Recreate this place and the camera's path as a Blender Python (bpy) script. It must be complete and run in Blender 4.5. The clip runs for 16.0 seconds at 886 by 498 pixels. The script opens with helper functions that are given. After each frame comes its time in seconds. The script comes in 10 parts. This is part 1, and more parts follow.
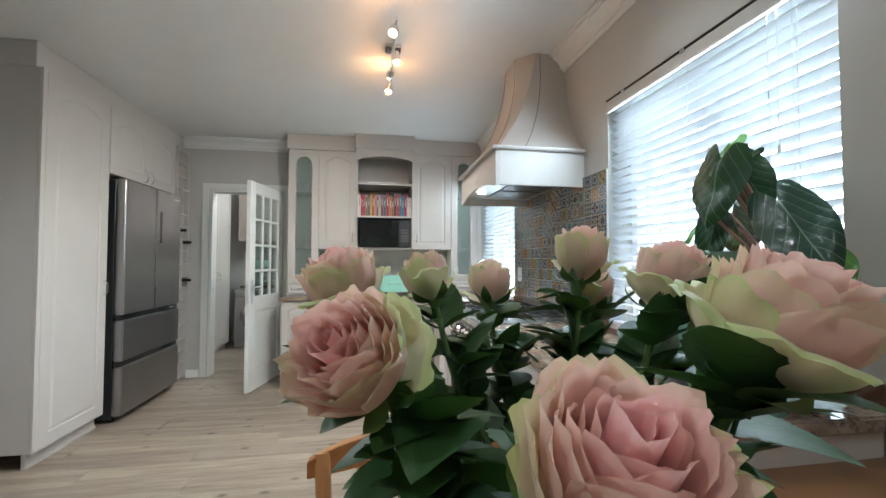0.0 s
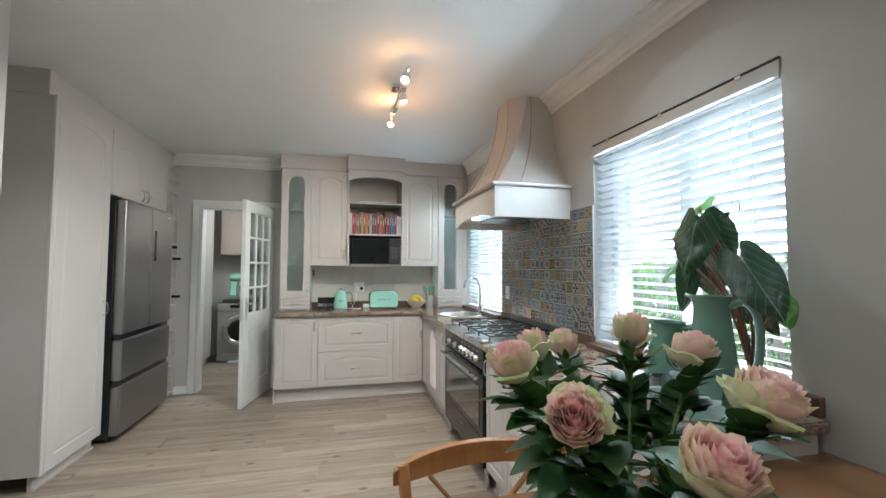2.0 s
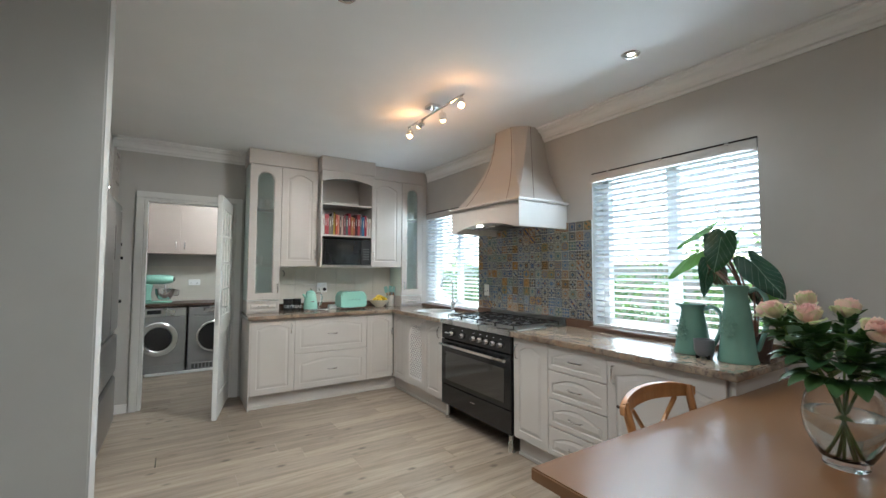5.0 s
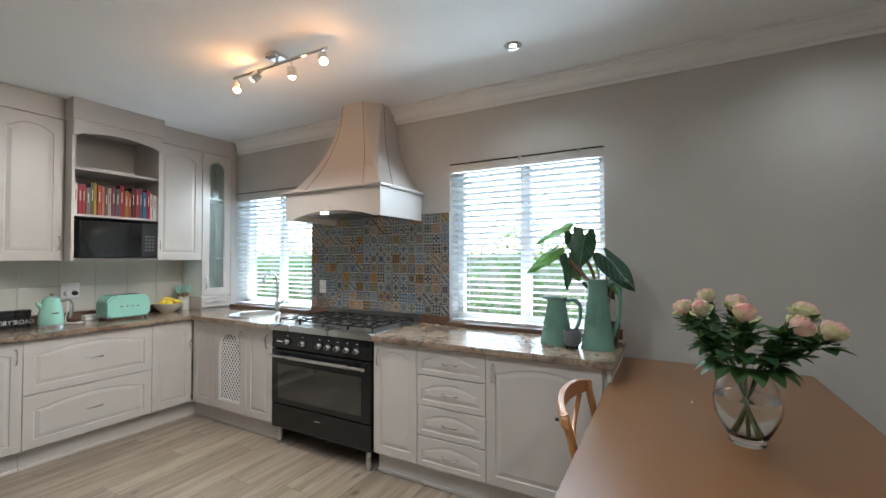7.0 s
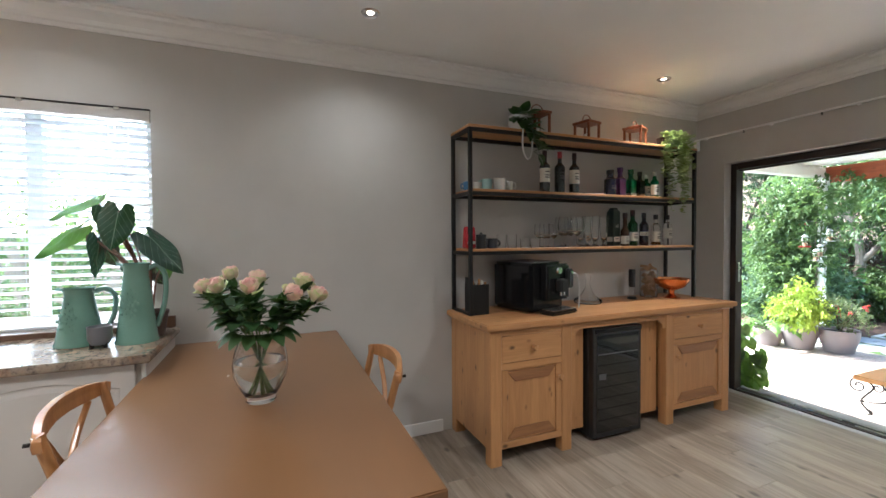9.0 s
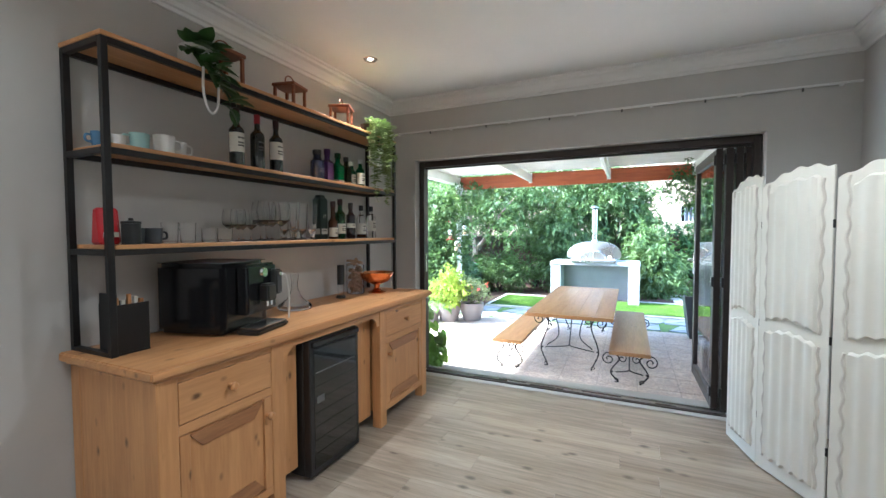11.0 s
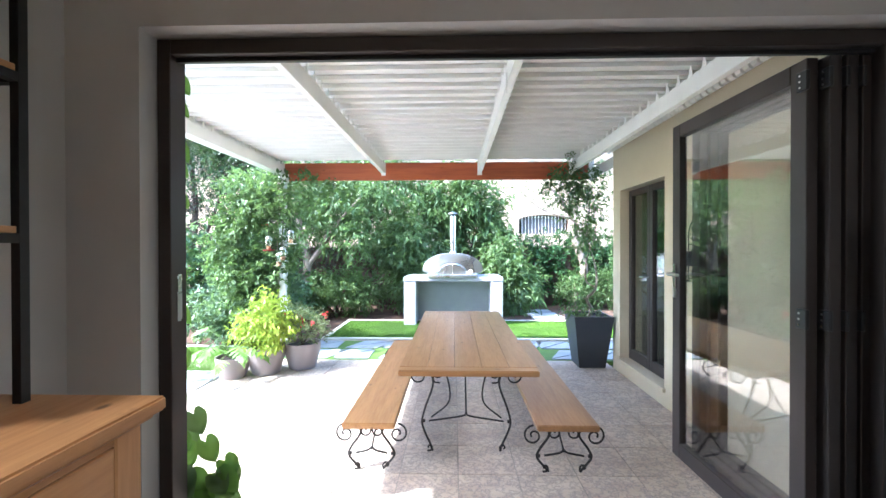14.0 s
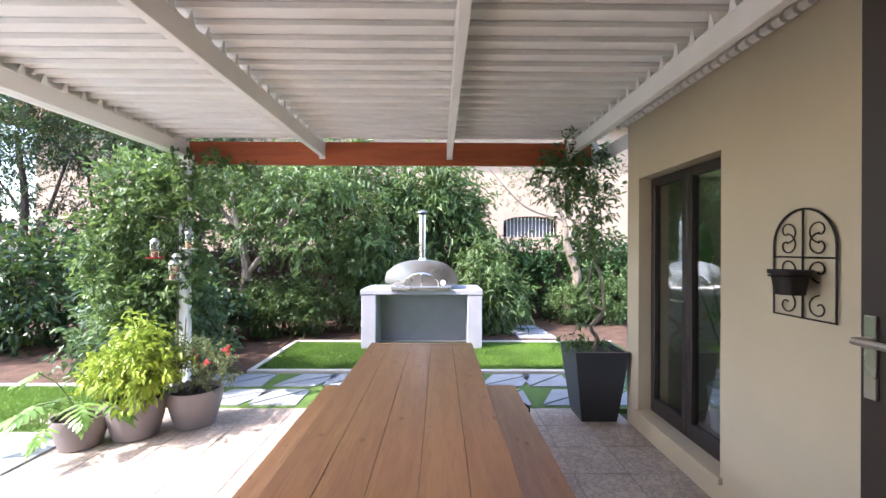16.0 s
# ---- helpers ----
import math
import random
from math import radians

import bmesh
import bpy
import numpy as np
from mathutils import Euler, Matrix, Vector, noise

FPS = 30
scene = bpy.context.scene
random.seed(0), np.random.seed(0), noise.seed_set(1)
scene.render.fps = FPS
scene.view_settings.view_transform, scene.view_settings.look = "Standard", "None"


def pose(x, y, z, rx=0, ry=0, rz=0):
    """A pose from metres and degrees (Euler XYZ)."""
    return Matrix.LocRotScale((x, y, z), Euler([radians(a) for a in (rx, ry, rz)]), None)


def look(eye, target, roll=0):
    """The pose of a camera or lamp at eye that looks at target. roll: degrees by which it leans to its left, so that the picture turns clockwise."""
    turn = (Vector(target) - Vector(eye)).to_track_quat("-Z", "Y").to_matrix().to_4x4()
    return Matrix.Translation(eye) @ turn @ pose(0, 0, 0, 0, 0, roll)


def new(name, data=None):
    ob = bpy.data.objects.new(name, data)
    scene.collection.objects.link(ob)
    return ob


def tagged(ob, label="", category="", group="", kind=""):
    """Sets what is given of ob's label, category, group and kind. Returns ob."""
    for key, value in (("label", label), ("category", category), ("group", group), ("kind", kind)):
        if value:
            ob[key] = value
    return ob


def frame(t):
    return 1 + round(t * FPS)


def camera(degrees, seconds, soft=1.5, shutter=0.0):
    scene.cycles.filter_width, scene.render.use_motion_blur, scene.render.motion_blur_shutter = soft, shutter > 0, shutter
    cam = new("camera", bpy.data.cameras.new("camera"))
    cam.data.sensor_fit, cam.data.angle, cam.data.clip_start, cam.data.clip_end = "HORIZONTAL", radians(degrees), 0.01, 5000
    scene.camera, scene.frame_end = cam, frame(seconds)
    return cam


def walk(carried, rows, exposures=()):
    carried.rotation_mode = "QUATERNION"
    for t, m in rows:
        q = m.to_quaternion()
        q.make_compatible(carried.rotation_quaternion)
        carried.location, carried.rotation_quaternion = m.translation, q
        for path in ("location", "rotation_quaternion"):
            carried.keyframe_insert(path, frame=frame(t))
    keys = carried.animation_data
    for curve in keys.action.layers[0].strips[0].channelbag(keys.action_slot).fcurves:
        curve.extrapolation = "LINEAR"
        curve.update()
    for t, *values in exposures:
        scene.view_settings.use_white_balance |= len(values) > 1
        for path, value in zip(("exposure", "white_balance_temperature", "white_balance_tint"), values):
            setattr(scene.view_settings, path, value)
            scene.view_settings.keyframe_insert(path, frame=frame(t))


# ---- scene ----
cam = camera(94.3, 16.0)
PATH = [
    (0, (0.176, 0.14, 1.253), (0.51, 2.11, 1.315), 0.1),
    (0.5, (0.107, 0.09, 1.301), (0.466, 2.057, 1.358), -0.1),
    (1, (0.054, 0.036, 1.321), (0.432, 1.999, 1.394), 0.1),
    (1.5, (0.011, -0.006, 1.356), (0.42, 1.95, 1.436), 0.0),
    (2, (-0.081, -0.047, 1.365), (0.402, 1.891, 1.458), 0.2),
    (2.5, (-0.246, -0.04, 1.357), (0.327, 1.873, 1.46), 0.3),
    (3, (-0.409, -0.074, 1.351), (0.257, 1.808, 1.467), 0.3),
    (5.5, (-1.379, 0.219, 1.355), (-0.165, 1.806, 1.446), 0.2),
    (6, (-1.373, 0.454, 1.362), (-0.008, 1.913, 1.444), 0.2),
    (6.5, (-1.322, 0.611, 1.369), (0.228, 1.874, 1.442), 0.2),
    (7, (-1.352, 0.685, 1.402), (0.403, 1.644, 1.446), -0.1),
    (7.5, (-1.362, 0.692, 1.427), (0.561, 1.241, 1.441), -0.2),
    (8, (-1.334, 0.657, 1.409), (0.663, 0.766, 1.402), -0.2),
    (8.5, (-1.331, 0.533, 1.401), (0.639, 0.187, 1.374), -0.2),
    (9, (-1.329, 0.413, 1.387), (0.52, -0.35, 1.337), -0.4),
    (9.5, (-1.265, 0.374, 1.388), (0.393, -0.744, 1.32), -0.4),
    (10, (-1.157, 0.373, 1.385), (0.249, -1.047, 1.306), -0.4),
    (12.5, (-0.057, -0.773, 1.313), (0.126, -2.764, 1.255), 0.1),
    (13, (0.045, -1.123, 1.292), (0.155, -3.12, 1.248), 0.1),
    (13.5, (0.079, -1.514, 1.272), (0.155, -3.512, 1.247), 0.1),
    (14, (0.016, -1.911, 1.266), (0.07, -3.91, 1.253), -0.1),
    (14.5, (-0.034, -2.287, 1.272), (-0.009, -4.286, 1.266), -0.0),
    (15, (-0.086, -2.689, 1.296), (-0.087, -4.689, 1.295), -0.0),
    (15.5, (-0.173, -3.075, 1.294), (-0.194, -5.075, 1.294), 0.2),
    (16, (-0.265, -3.417, 1.315), (-0.279, -5.417, 1.315), 0.2),
]
EXPOSURES = [(0, 3.4, 5550, 0), (6, 3.25, 5550, 0), (7.2, 3.25, 5600, 2), (9, 3.65, 5750, 5), (10, 3.85, 5350, 1), (12.5, 4.1, 5300, 2), (13.5, 3.85, 5350, 3), (14.5, 3.25, 5600, 10), (15.5, 2.75, 6100, 16), (16, 2.7, 6200, 18)]
walk(cam, [(t, look(eye, target, roll)) for t, eye, target, roll in PATH], EXPOSURES)

# ---- light ----
SUN_TO = Vector((0.82, 0.36, 1.0)).normalized()  # from the ground towards the sun
world = bpy.data.worlds.new("sky")
scene.world = world
world.use_nodes = True
wn, wl = world.node_tree.nodes, world.node_tree.links
sky = wn.new("ShaderNodeTexSky")
sky.sky_type, sky.sun_disc = "NISHITA", False
sky.sun_elevation = math.asin(SUN_TO.z)
sky.sun_rotation = math.atan2(SUN_TO.x, SUN_TO.y)
sky.air_density, sky.dust_density = 1.0, 2.0
wl.new(sky.outputs[0], wn["Background"].inputs[0])
wn["Background"].inputs[1].default_value = 0.15
sun = new("sun", bpy.data.lights.new("sun", "SUN"))
sun.data.energy, sun.data.angle, sun.data.color = 2.2, radians(0.5), (1.0, 0.95, 0.88)
sun.matrix_world = look(SUN_TO * 30, (0, 0, 0))


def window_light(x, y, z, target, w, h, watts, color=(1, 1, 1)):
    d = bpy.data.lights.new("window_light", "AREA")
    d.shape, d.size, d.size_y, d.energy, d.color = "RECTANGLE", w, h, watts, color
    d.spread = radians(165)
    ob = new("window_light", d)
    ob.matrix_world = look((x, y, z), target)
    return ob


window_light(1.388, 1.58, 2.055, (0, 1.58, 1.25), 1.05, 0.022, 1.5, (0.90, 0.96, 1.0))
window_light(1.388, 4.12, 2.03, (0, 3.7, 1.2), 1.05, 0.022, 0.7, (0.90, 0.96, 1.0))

# ---- materials ----
def nodes_of(name):
    m = bpy.data.materials.new(name)
    m.use_nodes = True
    nt = m.node_tree
    return m, nt, nt.nodes["Principled BSDF"]


def put(nt, kind, ins=(), **props):
    n = nt.nodes.new(kind)
    for k, v in props.items():
        if k == "operation":
            n.operation = v
        elif k == "blend_type":
            n.data_type, n.blend_type = "RGBA", v
        elif k == "feature":
            n.feature = v
    for k, v in dict(ins).items():
        if isinstance(v, bpy.types.NodeSocket):
            nt.links.new(v, n.inputs[k])
        else:
            n.inputs[k].default_value = v
    return n


def rgb(c):
    return (*c, 1.0)


def mixc(nt, fac, a, b, blend="MIX"):
    n = put(nt, "ShaderNodeMix", {}, blend_type=blend)
    for i, v in ((0, fac), (6, a), (7, b)):
        if isinstance(v, bpy.types.NodeSocket):
            nt.links.new(v, n.inputs[i])
        else:
            n.inputs[i].default_value = v if i == 0 else rgb(v)
    return n.outputs[2]


def math_node(nt, op, a, b=0.0):
    return put(nt, "ShaderNodeMath", {0: a, 1: b}, operation=op).outputs[0]


def ramp(nt, fac, lo, hi):
    n = nt.nodes.new("ShaderNodeMapRange")
    nt.links.new(fac, n.inputs[0])
    n.inputs[1].default_value, n.inputs[2].default_value = lo, hi
    return n.outputs[0]


def coords(nt, stretch=(1, 1, 1), shift=False):
    tc = nt.nodes.new("ShaderNodeTexCoord")
    mp = put(nt, "ShaderNodeMapping", {"Vector": tc.outputs["Object"], "Scale": stretch})
    if shift:
        oi = nt.nodes.new("ShaderNodeObjectInfo")
        sc = put(nt, "ShaderNodeVectorMath", {0: (37.0, 53.0, 71.0)}, operation="SCALE")
        nt.links.new(oi.outputs["Random"], sc.inputs["Scale"])
        nt.links.new(sc.outputs[0], mp.inputs["Location"])
    return mp.outputs[0]


def noise_of(nt, vec, scale, detail=4.0, rough=0.55):
    return put(nt, "ShaderNodeTexNoise", {"Vector": vec, "Scale": scale, "Detail": detail, "Roughness": rough}).outputs[0]


def bump(nt, b, height, strength, distance=0.01):
    n = put(nt, "ShaderNodeBump", {"Height": height, "Strength": strength, "Distance": distance})
    nt.links.new(n.outputs[0], b.inputs["Normal"])


def plain(name, c, rough=0.5, metal=0.0, vary=0.06, scale=3.0, fine=60.0, relief=0.05, coat=0.0, trans=0.0, ior=1.45, stretch=(1, 1, 1), emit=0.0):
    """A coloured surface with broad and fine variation, a little uneven gloss and relief."""
    m, nt, b = nodes_of(name)
    v = coords(nt, stretch, True)
    n1, n2 = noise_of(nt, v, scale), noise_of(nt, v, fine, 3.0)
    dark = tuple(x * (1 - 2.2 * vary) for x in c)
    light = tuple(min(1, x * (1 + vary)) for x in c)
    c1 = mixc(nt, ramp(nt, n1, 0.3, 0.7), dark, light)
    c2 = mixc(nt, math_node(nt, "MULTIPLY", ramp(nt, n2, 0.4, 0.75), 0.5 * min(1, vary * 6)), c1, dark)
    nt.links.new(c2, b.inputs["Base Color"])
    r = math_node(nt, "MULTIPLY_ADD", n1, 0.12)
    r.node.inputs[2].default_value = max(0.0, rough - 0.06)
    nt.links.new(r, b.inputs["Roughness"])
    b.inputs["Metallic"].default_value = metal
    b.inputs["Coat Weight"].default_value = coat
    b.inputs["Transmission Weight"].default_value = trans
    b.inputs["IOR"].default_value = ior
    if emit:
        b.inputs["Emission Color"].default_value, b.inputs["Emission Strength"].default_value = rgb(c), emit
    if relief:
        bump(nt, b, n2, relief, 0.002)
    return m


def wood(name, light, dark, rough=0.4, along="x", scale=1.0, knots=0.0, relief=0.15, per_piece=0.15, coat=0.0):
    """Timber with grain along one axis, broad tone changes and knots if wanted."""
    m, nt, b = nodes_of(name)
    k = {"x": (0.08, 1, 1), "y": (1, 0.08, 1), "z": (1, 1, 0.08)}[along]
    v = coords(nt, tuple(a * scale for a in k), True)
    warp = noise_of(nt, v, 6.0, 5.0)
    grain = noise_of(nt, v, 55.0, 6.0, 0.65)
    broad = noise_of(nt, v, 2.5, 2.0)
    wave = put(nt, "ShaderNodeMath", {0: warp, 1: 26.0}, operation="MULTIPLY").outputs[0]
    rings = math_node(nt, "MULTIPLY_ADD", math_node(nt, "SINE", wave), 0.5)
    rings.node.inputs[2].default_value = 0.5
    f = math_node(nt, "MULTIPLY_ADD", rings, 0.35)
    nt.links.new(math_node(nt, "MULTIPLY", ramp(nt, grain, 0.3, 0.7), 0.45), f.node.inputs[2])
    f = math_node(nt, "ADD", f, math_node(nt, "MULTIPLY", ramp(nt, broad, 0.35, 0.65), 0.2))
    c = mixc(nt, f, light, dark)
    if knots:
        vk = coords(nt, tuple(a * scale * 7 if a < 0.5 else a * scale for a in k), True)
        vor = put(nt, "ShaderNodeTexVoronoi", {"Vector": vk, "Scale": 8.0, "Randomness": 1.0}).outputs["Distance"]
        spot = math_node(nt, "SUBTRACT", 1.0, ramp(nt, vor, 0.07, 0.19))
        pick = ramp(nt, noise_of(nt, vk, 3.3), 0.46, 0.52)
        c = mixc(nt, math_node(nt, "MULTIPLY", math_node(nt, "MULTIPLY", spot, pick), knots), c, tuple(x * 0.3 for x in dark))
    oi = nt.nodes.new("ShaderNodeObjectInfo")
    c = mixc(nt, math_node(nt, "MULTIPLY", oi.outputs["Random"], per_piece * 2), c, tuple(x * 0.6 for x in dark))
    nt.links.new(c, b.inputs["Base Color"])
    r = math_node(nt, "MULTIPLY_ADD", grain, 0.2)
    r.node.inputs[2].default_value = rough - 0.1
    nt.links.new(r, b.inputs["Roughness"])
    b.inputs["Coat Weight"].default_value = coat
    b.inputs["Coat Roughness"].default_value = 0.15
    bump(nt, b, f, relief, 0.003)
    return m


def glass(name, tint=(1, 1, 1), rough=0.0, ior=1.45, weight=1.0):
    m, nt, b = nodes_of(name)
    b.inputs["Base Color"].default_value = rgb(tint)
    b.inputs["Roughness"].default_value = rough
    b.inputs["IOR"].default_value = ior
    b.inputs["Transmission Weight"].default_value = weight
    return m


def pane_mat(name, tint=(1, 1, 1), gloss=0.12):
    """Thin window glass: clear, with a mirror share that grows at a slant."""
    m, nt, b = nodes_of(name)
    nt.nodes.remove(b)
    out = nt.nodes["Material Output"]
    tr = put(nt, "ShaderNodeBsdfTransparent", {"Color": rgb(tint)})
    gl = put(nt, "ShaderNodeBsdfGlossy", {"Roughness": 0.0})
    lw = nt.nodes.new("ShaderNodeLayerWeight")
    lw.inputs[0].default_value = 0.5
    f = math_node(nt, "MULTIPLY_ADD", math_node(nt, "POWER", lw.outputs["Facing"], 4.0), 0.7)
    f.node.inputs[2].default_value = gloss
    mx = nt.nodes.new("ShaderNodeMixShader")
    nt.links.new(f, mx.inputs[0])
    nt.links.new(tr.outputs[0], mx.inputs[1])
    nt.links.new(gl.outputs[0], mx.inputs[2])
    nt.links.new(mx.outputs[0], out.inputs[0])
    return m


def leafy(name, a, b2, rough=0.45, trans=0.35):
    """Leaves: each island its own green, light shining through a little."""
    m, nt, b = nodes_of(name)
    g = nt.nodes.new("ShaderNodeNewGeometry")
    c = mixc(nt, g.outputs["Random Per Island"], a, b2)
    v = coords(nt)
    c = mixc(nt, ramp(nt, noise_of(nt, v, 1.2), 0.35, 0.65), c, tuple(x * 0.6 for x in a))
    nt.links.new(c, b.inputs["Base Color"])
    b.inputs["Roughness"].default_value = rough
    tl = nt.nodes.new("ShaderNodeBsdfTranslucent")
    nt.links.new(mixc(nt, 0.5, c, (0.22, 0.34, 0.08)), tl.inputs[0])
    mx = nt.nodes.new("ShaderNodeMixShader")
    mx.inputs[0].default_value = trans
    nt.links.new(b.outputs[0], mx.inputs[1])
    nt.links.new(tl.outputs[0], mx.inputs[2])
    nt.links.new(mx.outputs[0], nt.nodes["Material Output"].inputs[0])
    return m


M_WALL = plain("wall_paint", (0.50, 0.485, 0.46), 0.6, vary=0.025, fine=140, relief=0.12)
M_CEIL = plain("ceiling_paint", (0.80, 0.80, 0.79), 0.7, vary=0.012, relief=0.04)
M_TRIM = plain("trim_paint", (0.76, 0.755, 0.74), 0.4, vary=0.02)
M_CAB = plain("cabinet_paint", (0.54, 0.50, 0.465), 0.38, vary=0.02, relief=0.03)
M_CABIN = plain("cabinet_inside", (0.50, 0.47, 0.43), 0.55, vary=0.03)
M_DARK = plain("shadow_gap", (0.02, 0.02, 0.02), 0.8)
M_PLANK = wood("plank_floor", (0.46, 0.385, 0.305), (0.17, 0.13, 0.095), 0.34, "x", 1.0, 0.8, 0.10, 0.14)
M_CHROME = plain("chrome", (0.75, 0.75, 0.75), 0.15, 1.0, 0.03, relief=0)
M_STEEL = plain("brushed_steel", (0.36, 0.35, 0.35), 0.3, 1.0, 0.06, 1.0, 90, 0.03, stretch=(1, 1, 0.05))
M_STEELL = plain("light_steel", (0.62, 0.62, 0.61), 0.28, 1.0, 0.05, relief=0.02)
M_BLACKG = plain("black_enamel", (0.012, 0.012, 0.013), 0.12, 0, 0.1, relief=0.0)
M_BLACK = plain("black_plastic", (0.018, 0.018, 0.019), 0.4, 0, 0.1)
M_BLACKM = plain("black_metal", (0.02, 0.019, 0.019), 0.45, 0.4, 0.15)
M_IRON = plain("wrought_iron", (0.03, 0.026, 0.024), 0.55, 0.6, 0.2, 8, 90, 0.3)
M_PANE = pane_mat("window_glass", (0.97, 0.99, 0.98), 0.02)
M_DOORPANE = pane_mat("door_glass", (0.82, 0.87, 0.86), 0.22)
M_GLASS = glass("clear_glass")
M_WHITE = plain("white_plastic", (0.8, 0.8, 0.79), 0.35, vary=0.02)
M_BLIND = plain("blind_slat", (0.74, 0.745, 0.75), 0.45, vary=0.02)
M_VALANCE = plain("blind_valance", (0.52, 0.51, 0.49), 0.3, vary=0.03)
M_MINT = plain("mint_enamel", (0.36, 0.66, 0.55), 0.15, 0, 0.03, relief=0, coat=0.5)
M_TABLE = plain("table_wood", (0.20, 0.098, 0.042), 0.32, vary=0.06, scale=2.5, fine=45, relief=0.0, coat=0.2, stretch=(0.1, 1, 1))
M_PINE = wood("pine_wood", (0.60, 0.315, 0.13), (0.40, 0.19, 0.075), 0.38, "y", 1.5, 1.0, 0.12, 0.05)
M_PINEV = wood("pine_wood_upright", (0.60, 0.315, 0.13), (0.40, 0.19, 0.075), 0.38, "z", 1.5, 1.0, 0.12, 0.08)
M_CHAIR = wood("chair_wood", (0.50, 0.24, 0.085), (0.33, 0.14, 0.05), 0.35, "z", 2.0, 0.0, 0.05, 0.05, 0.3)


# ---- mesh tools ----
def part(name, bm, material, parent=None, label="", kind="", smooth=False, loc=None):
    me = bpy.data.meshes.new(name)
    bmesh.ops.recalc_face_normals(bm, faces=bm.faces)
    bm.to_mesh(me)
    bm.free()
    for mm in material if isinstance(material, (list, tuple)) else [material]:
        me.materials.append(mm)
    if smooth:
        me.shade_smooth()
        me.set_sharp_from_angle(angle=radians(38))
    ob = new(name, me)
    if parent:
        ob.parent = parent
    if loc:
        ob.location = loc
    if label or kind:
        tagged(ob, label, kind=kind)
    return ob


def thing(name, label, category, at=(0, 0, 0), turn=0.0, group=""):
    ob = new(name)
    ob.empty_display_size = 0.1
    ob.matrix_basis = pose(*at, 0, 0, turn)
    return tagged(ob, label, category, group)


def setting(ob):
    return tagged(ob, kind="structure")


def box(x0, x1, y0, y1, z0, z1, bevel=0.0, bm=None, mi=0, seg=1):
    own = bmesh.new()
    r = bmesh.ops.create_cube(own, size=1.0)
    bmesh.ops.scale(own, vec=(abs(x1 - x0), abs(y1 - y0), abs(z1 - z0)), verts=own.verts)
    bmesh.ops.translate(own, vec=((x0 + x1) / 2, (y0 + y1) / 2, (z0 + z1) / 2), verts=own.verts)
    if bevel:
        bmesh.ops.bevel(own, geom=list(own.edges), offset=bevel, segments=seg, affect="EDGES", clamp_overlap=True)
    for f in own.faces:
        f.material_index = mi
    return own if bm is None else join(bm, own)


def join(bm, other, m=None):
    if m is not None:
        bmesh.ops.transform(other, matrix=m, verts=other.verts)
    tmp = bpy.data.meshes.new("tmp")
    other.to_mesh(tmp)
    other.free()
    bm.from_mesh(tmp)
    bpy.data.meshes.remove(tmp)
    return bm


def lathe(profile, seg=24, bm=None, at=(0, 0, 0), mi=0, axis="z"):
    """Turns a profile of (radius, height) about its axis."""
    own = bmesh.new()
    rings = []
    for r, z in profile:
        if r < 1e-5:
            rings.append([own.verts.new((0, 0, z))])
        else:
            rings.append([own.verts.new((r * math.cos(2 * math.pi * i / seg), r * math.sin(2 * math.pi * i / seg), z)) for i in range(seg)])
    for a, b in zip(rings, rings[1:]):
        for i in range(seg):
            j = (i + 1) % seg
            if len(a) == 1 and len(b) == 1:
                continue
            if len(a) == 1:
                own.faces.new((a[0], b[i], b[j]))
            elif len(b) == 1:
                own.faces.new((a[i], a[j], b[0]))
            else:
                own.faces.new((a[i], a[j], b[j], b[i]))
    for f in own.faces:
        f.material_index = mi
    m = Matrix.Translation(at)
    if axis == "x":
        m = m @ Matrix.Rotation(radians(90), 4, "Y")
    if axis == "y":
        m = m @ Matrix.Rotation(radians(-90), 4, "X")
    bmesh.ops.transform(own, matrix=m, verts=own.verts)
    return own if bm is None else join(bm, own)


def rod(r, z0, z1, seg=16, bm=None, at=(0, 0, 0), r2=None, mi=0, axis="z"):
    return lathe([(0, z0), (r, z0), (r2 if r2 is not None else r, z1), (0, z1)], seg, bm, at, mi, axis)


def tube(points, r, seg=8, bm=None, mi=0, closed=False, flat=1.0):
    """A bar swept along points; r may be a list, one radius a point."""
    own = bmesh.new()
    pts = [Vector(p) for p in points]
    rings = []
    up = None
    n = len(pts)
    for i, p in enumerate(pts):
        if closed:
            d = pts[(i + 1) % n] - pts[i - 1]
        else:
            d = pts[min(i + 1, n - 1)] - pts[max(i - 1, 0)]
        d.normalize()
        if up is None:
            up = Vector((0, 0, 1)) if abs(d.z) < 0.9 else Vector((1, 0, 0))
        side = d.cross(up).normalized()
        up = side.cross(d).normalized()
        rr = r[i] if isinstance(r, (list, tuple)) else r
        rings.append([own.verts.new(p + side * (rr * math.cos(a)) + up * (rr * flat * math.sin(a))) for a in (2 * math.pi * k / seg for k in range(seg))])
    pairs = list(zip(rings, rings[1:])) + ([(rings[-1], rings[0])] if closed else [])
    for a, b in pairs:
        for i in range(seg):
            j = (i + 1) % seg
            own.faces.new((a[i], a[j], b[j], b[i]))
    if not closed:
        own.faces.new(rings[0][::-1])
        own.faces.new(rings[-1])
    for f in own.faces:
        f.material_index = mi
    return own if bm is None else join(bm, own)


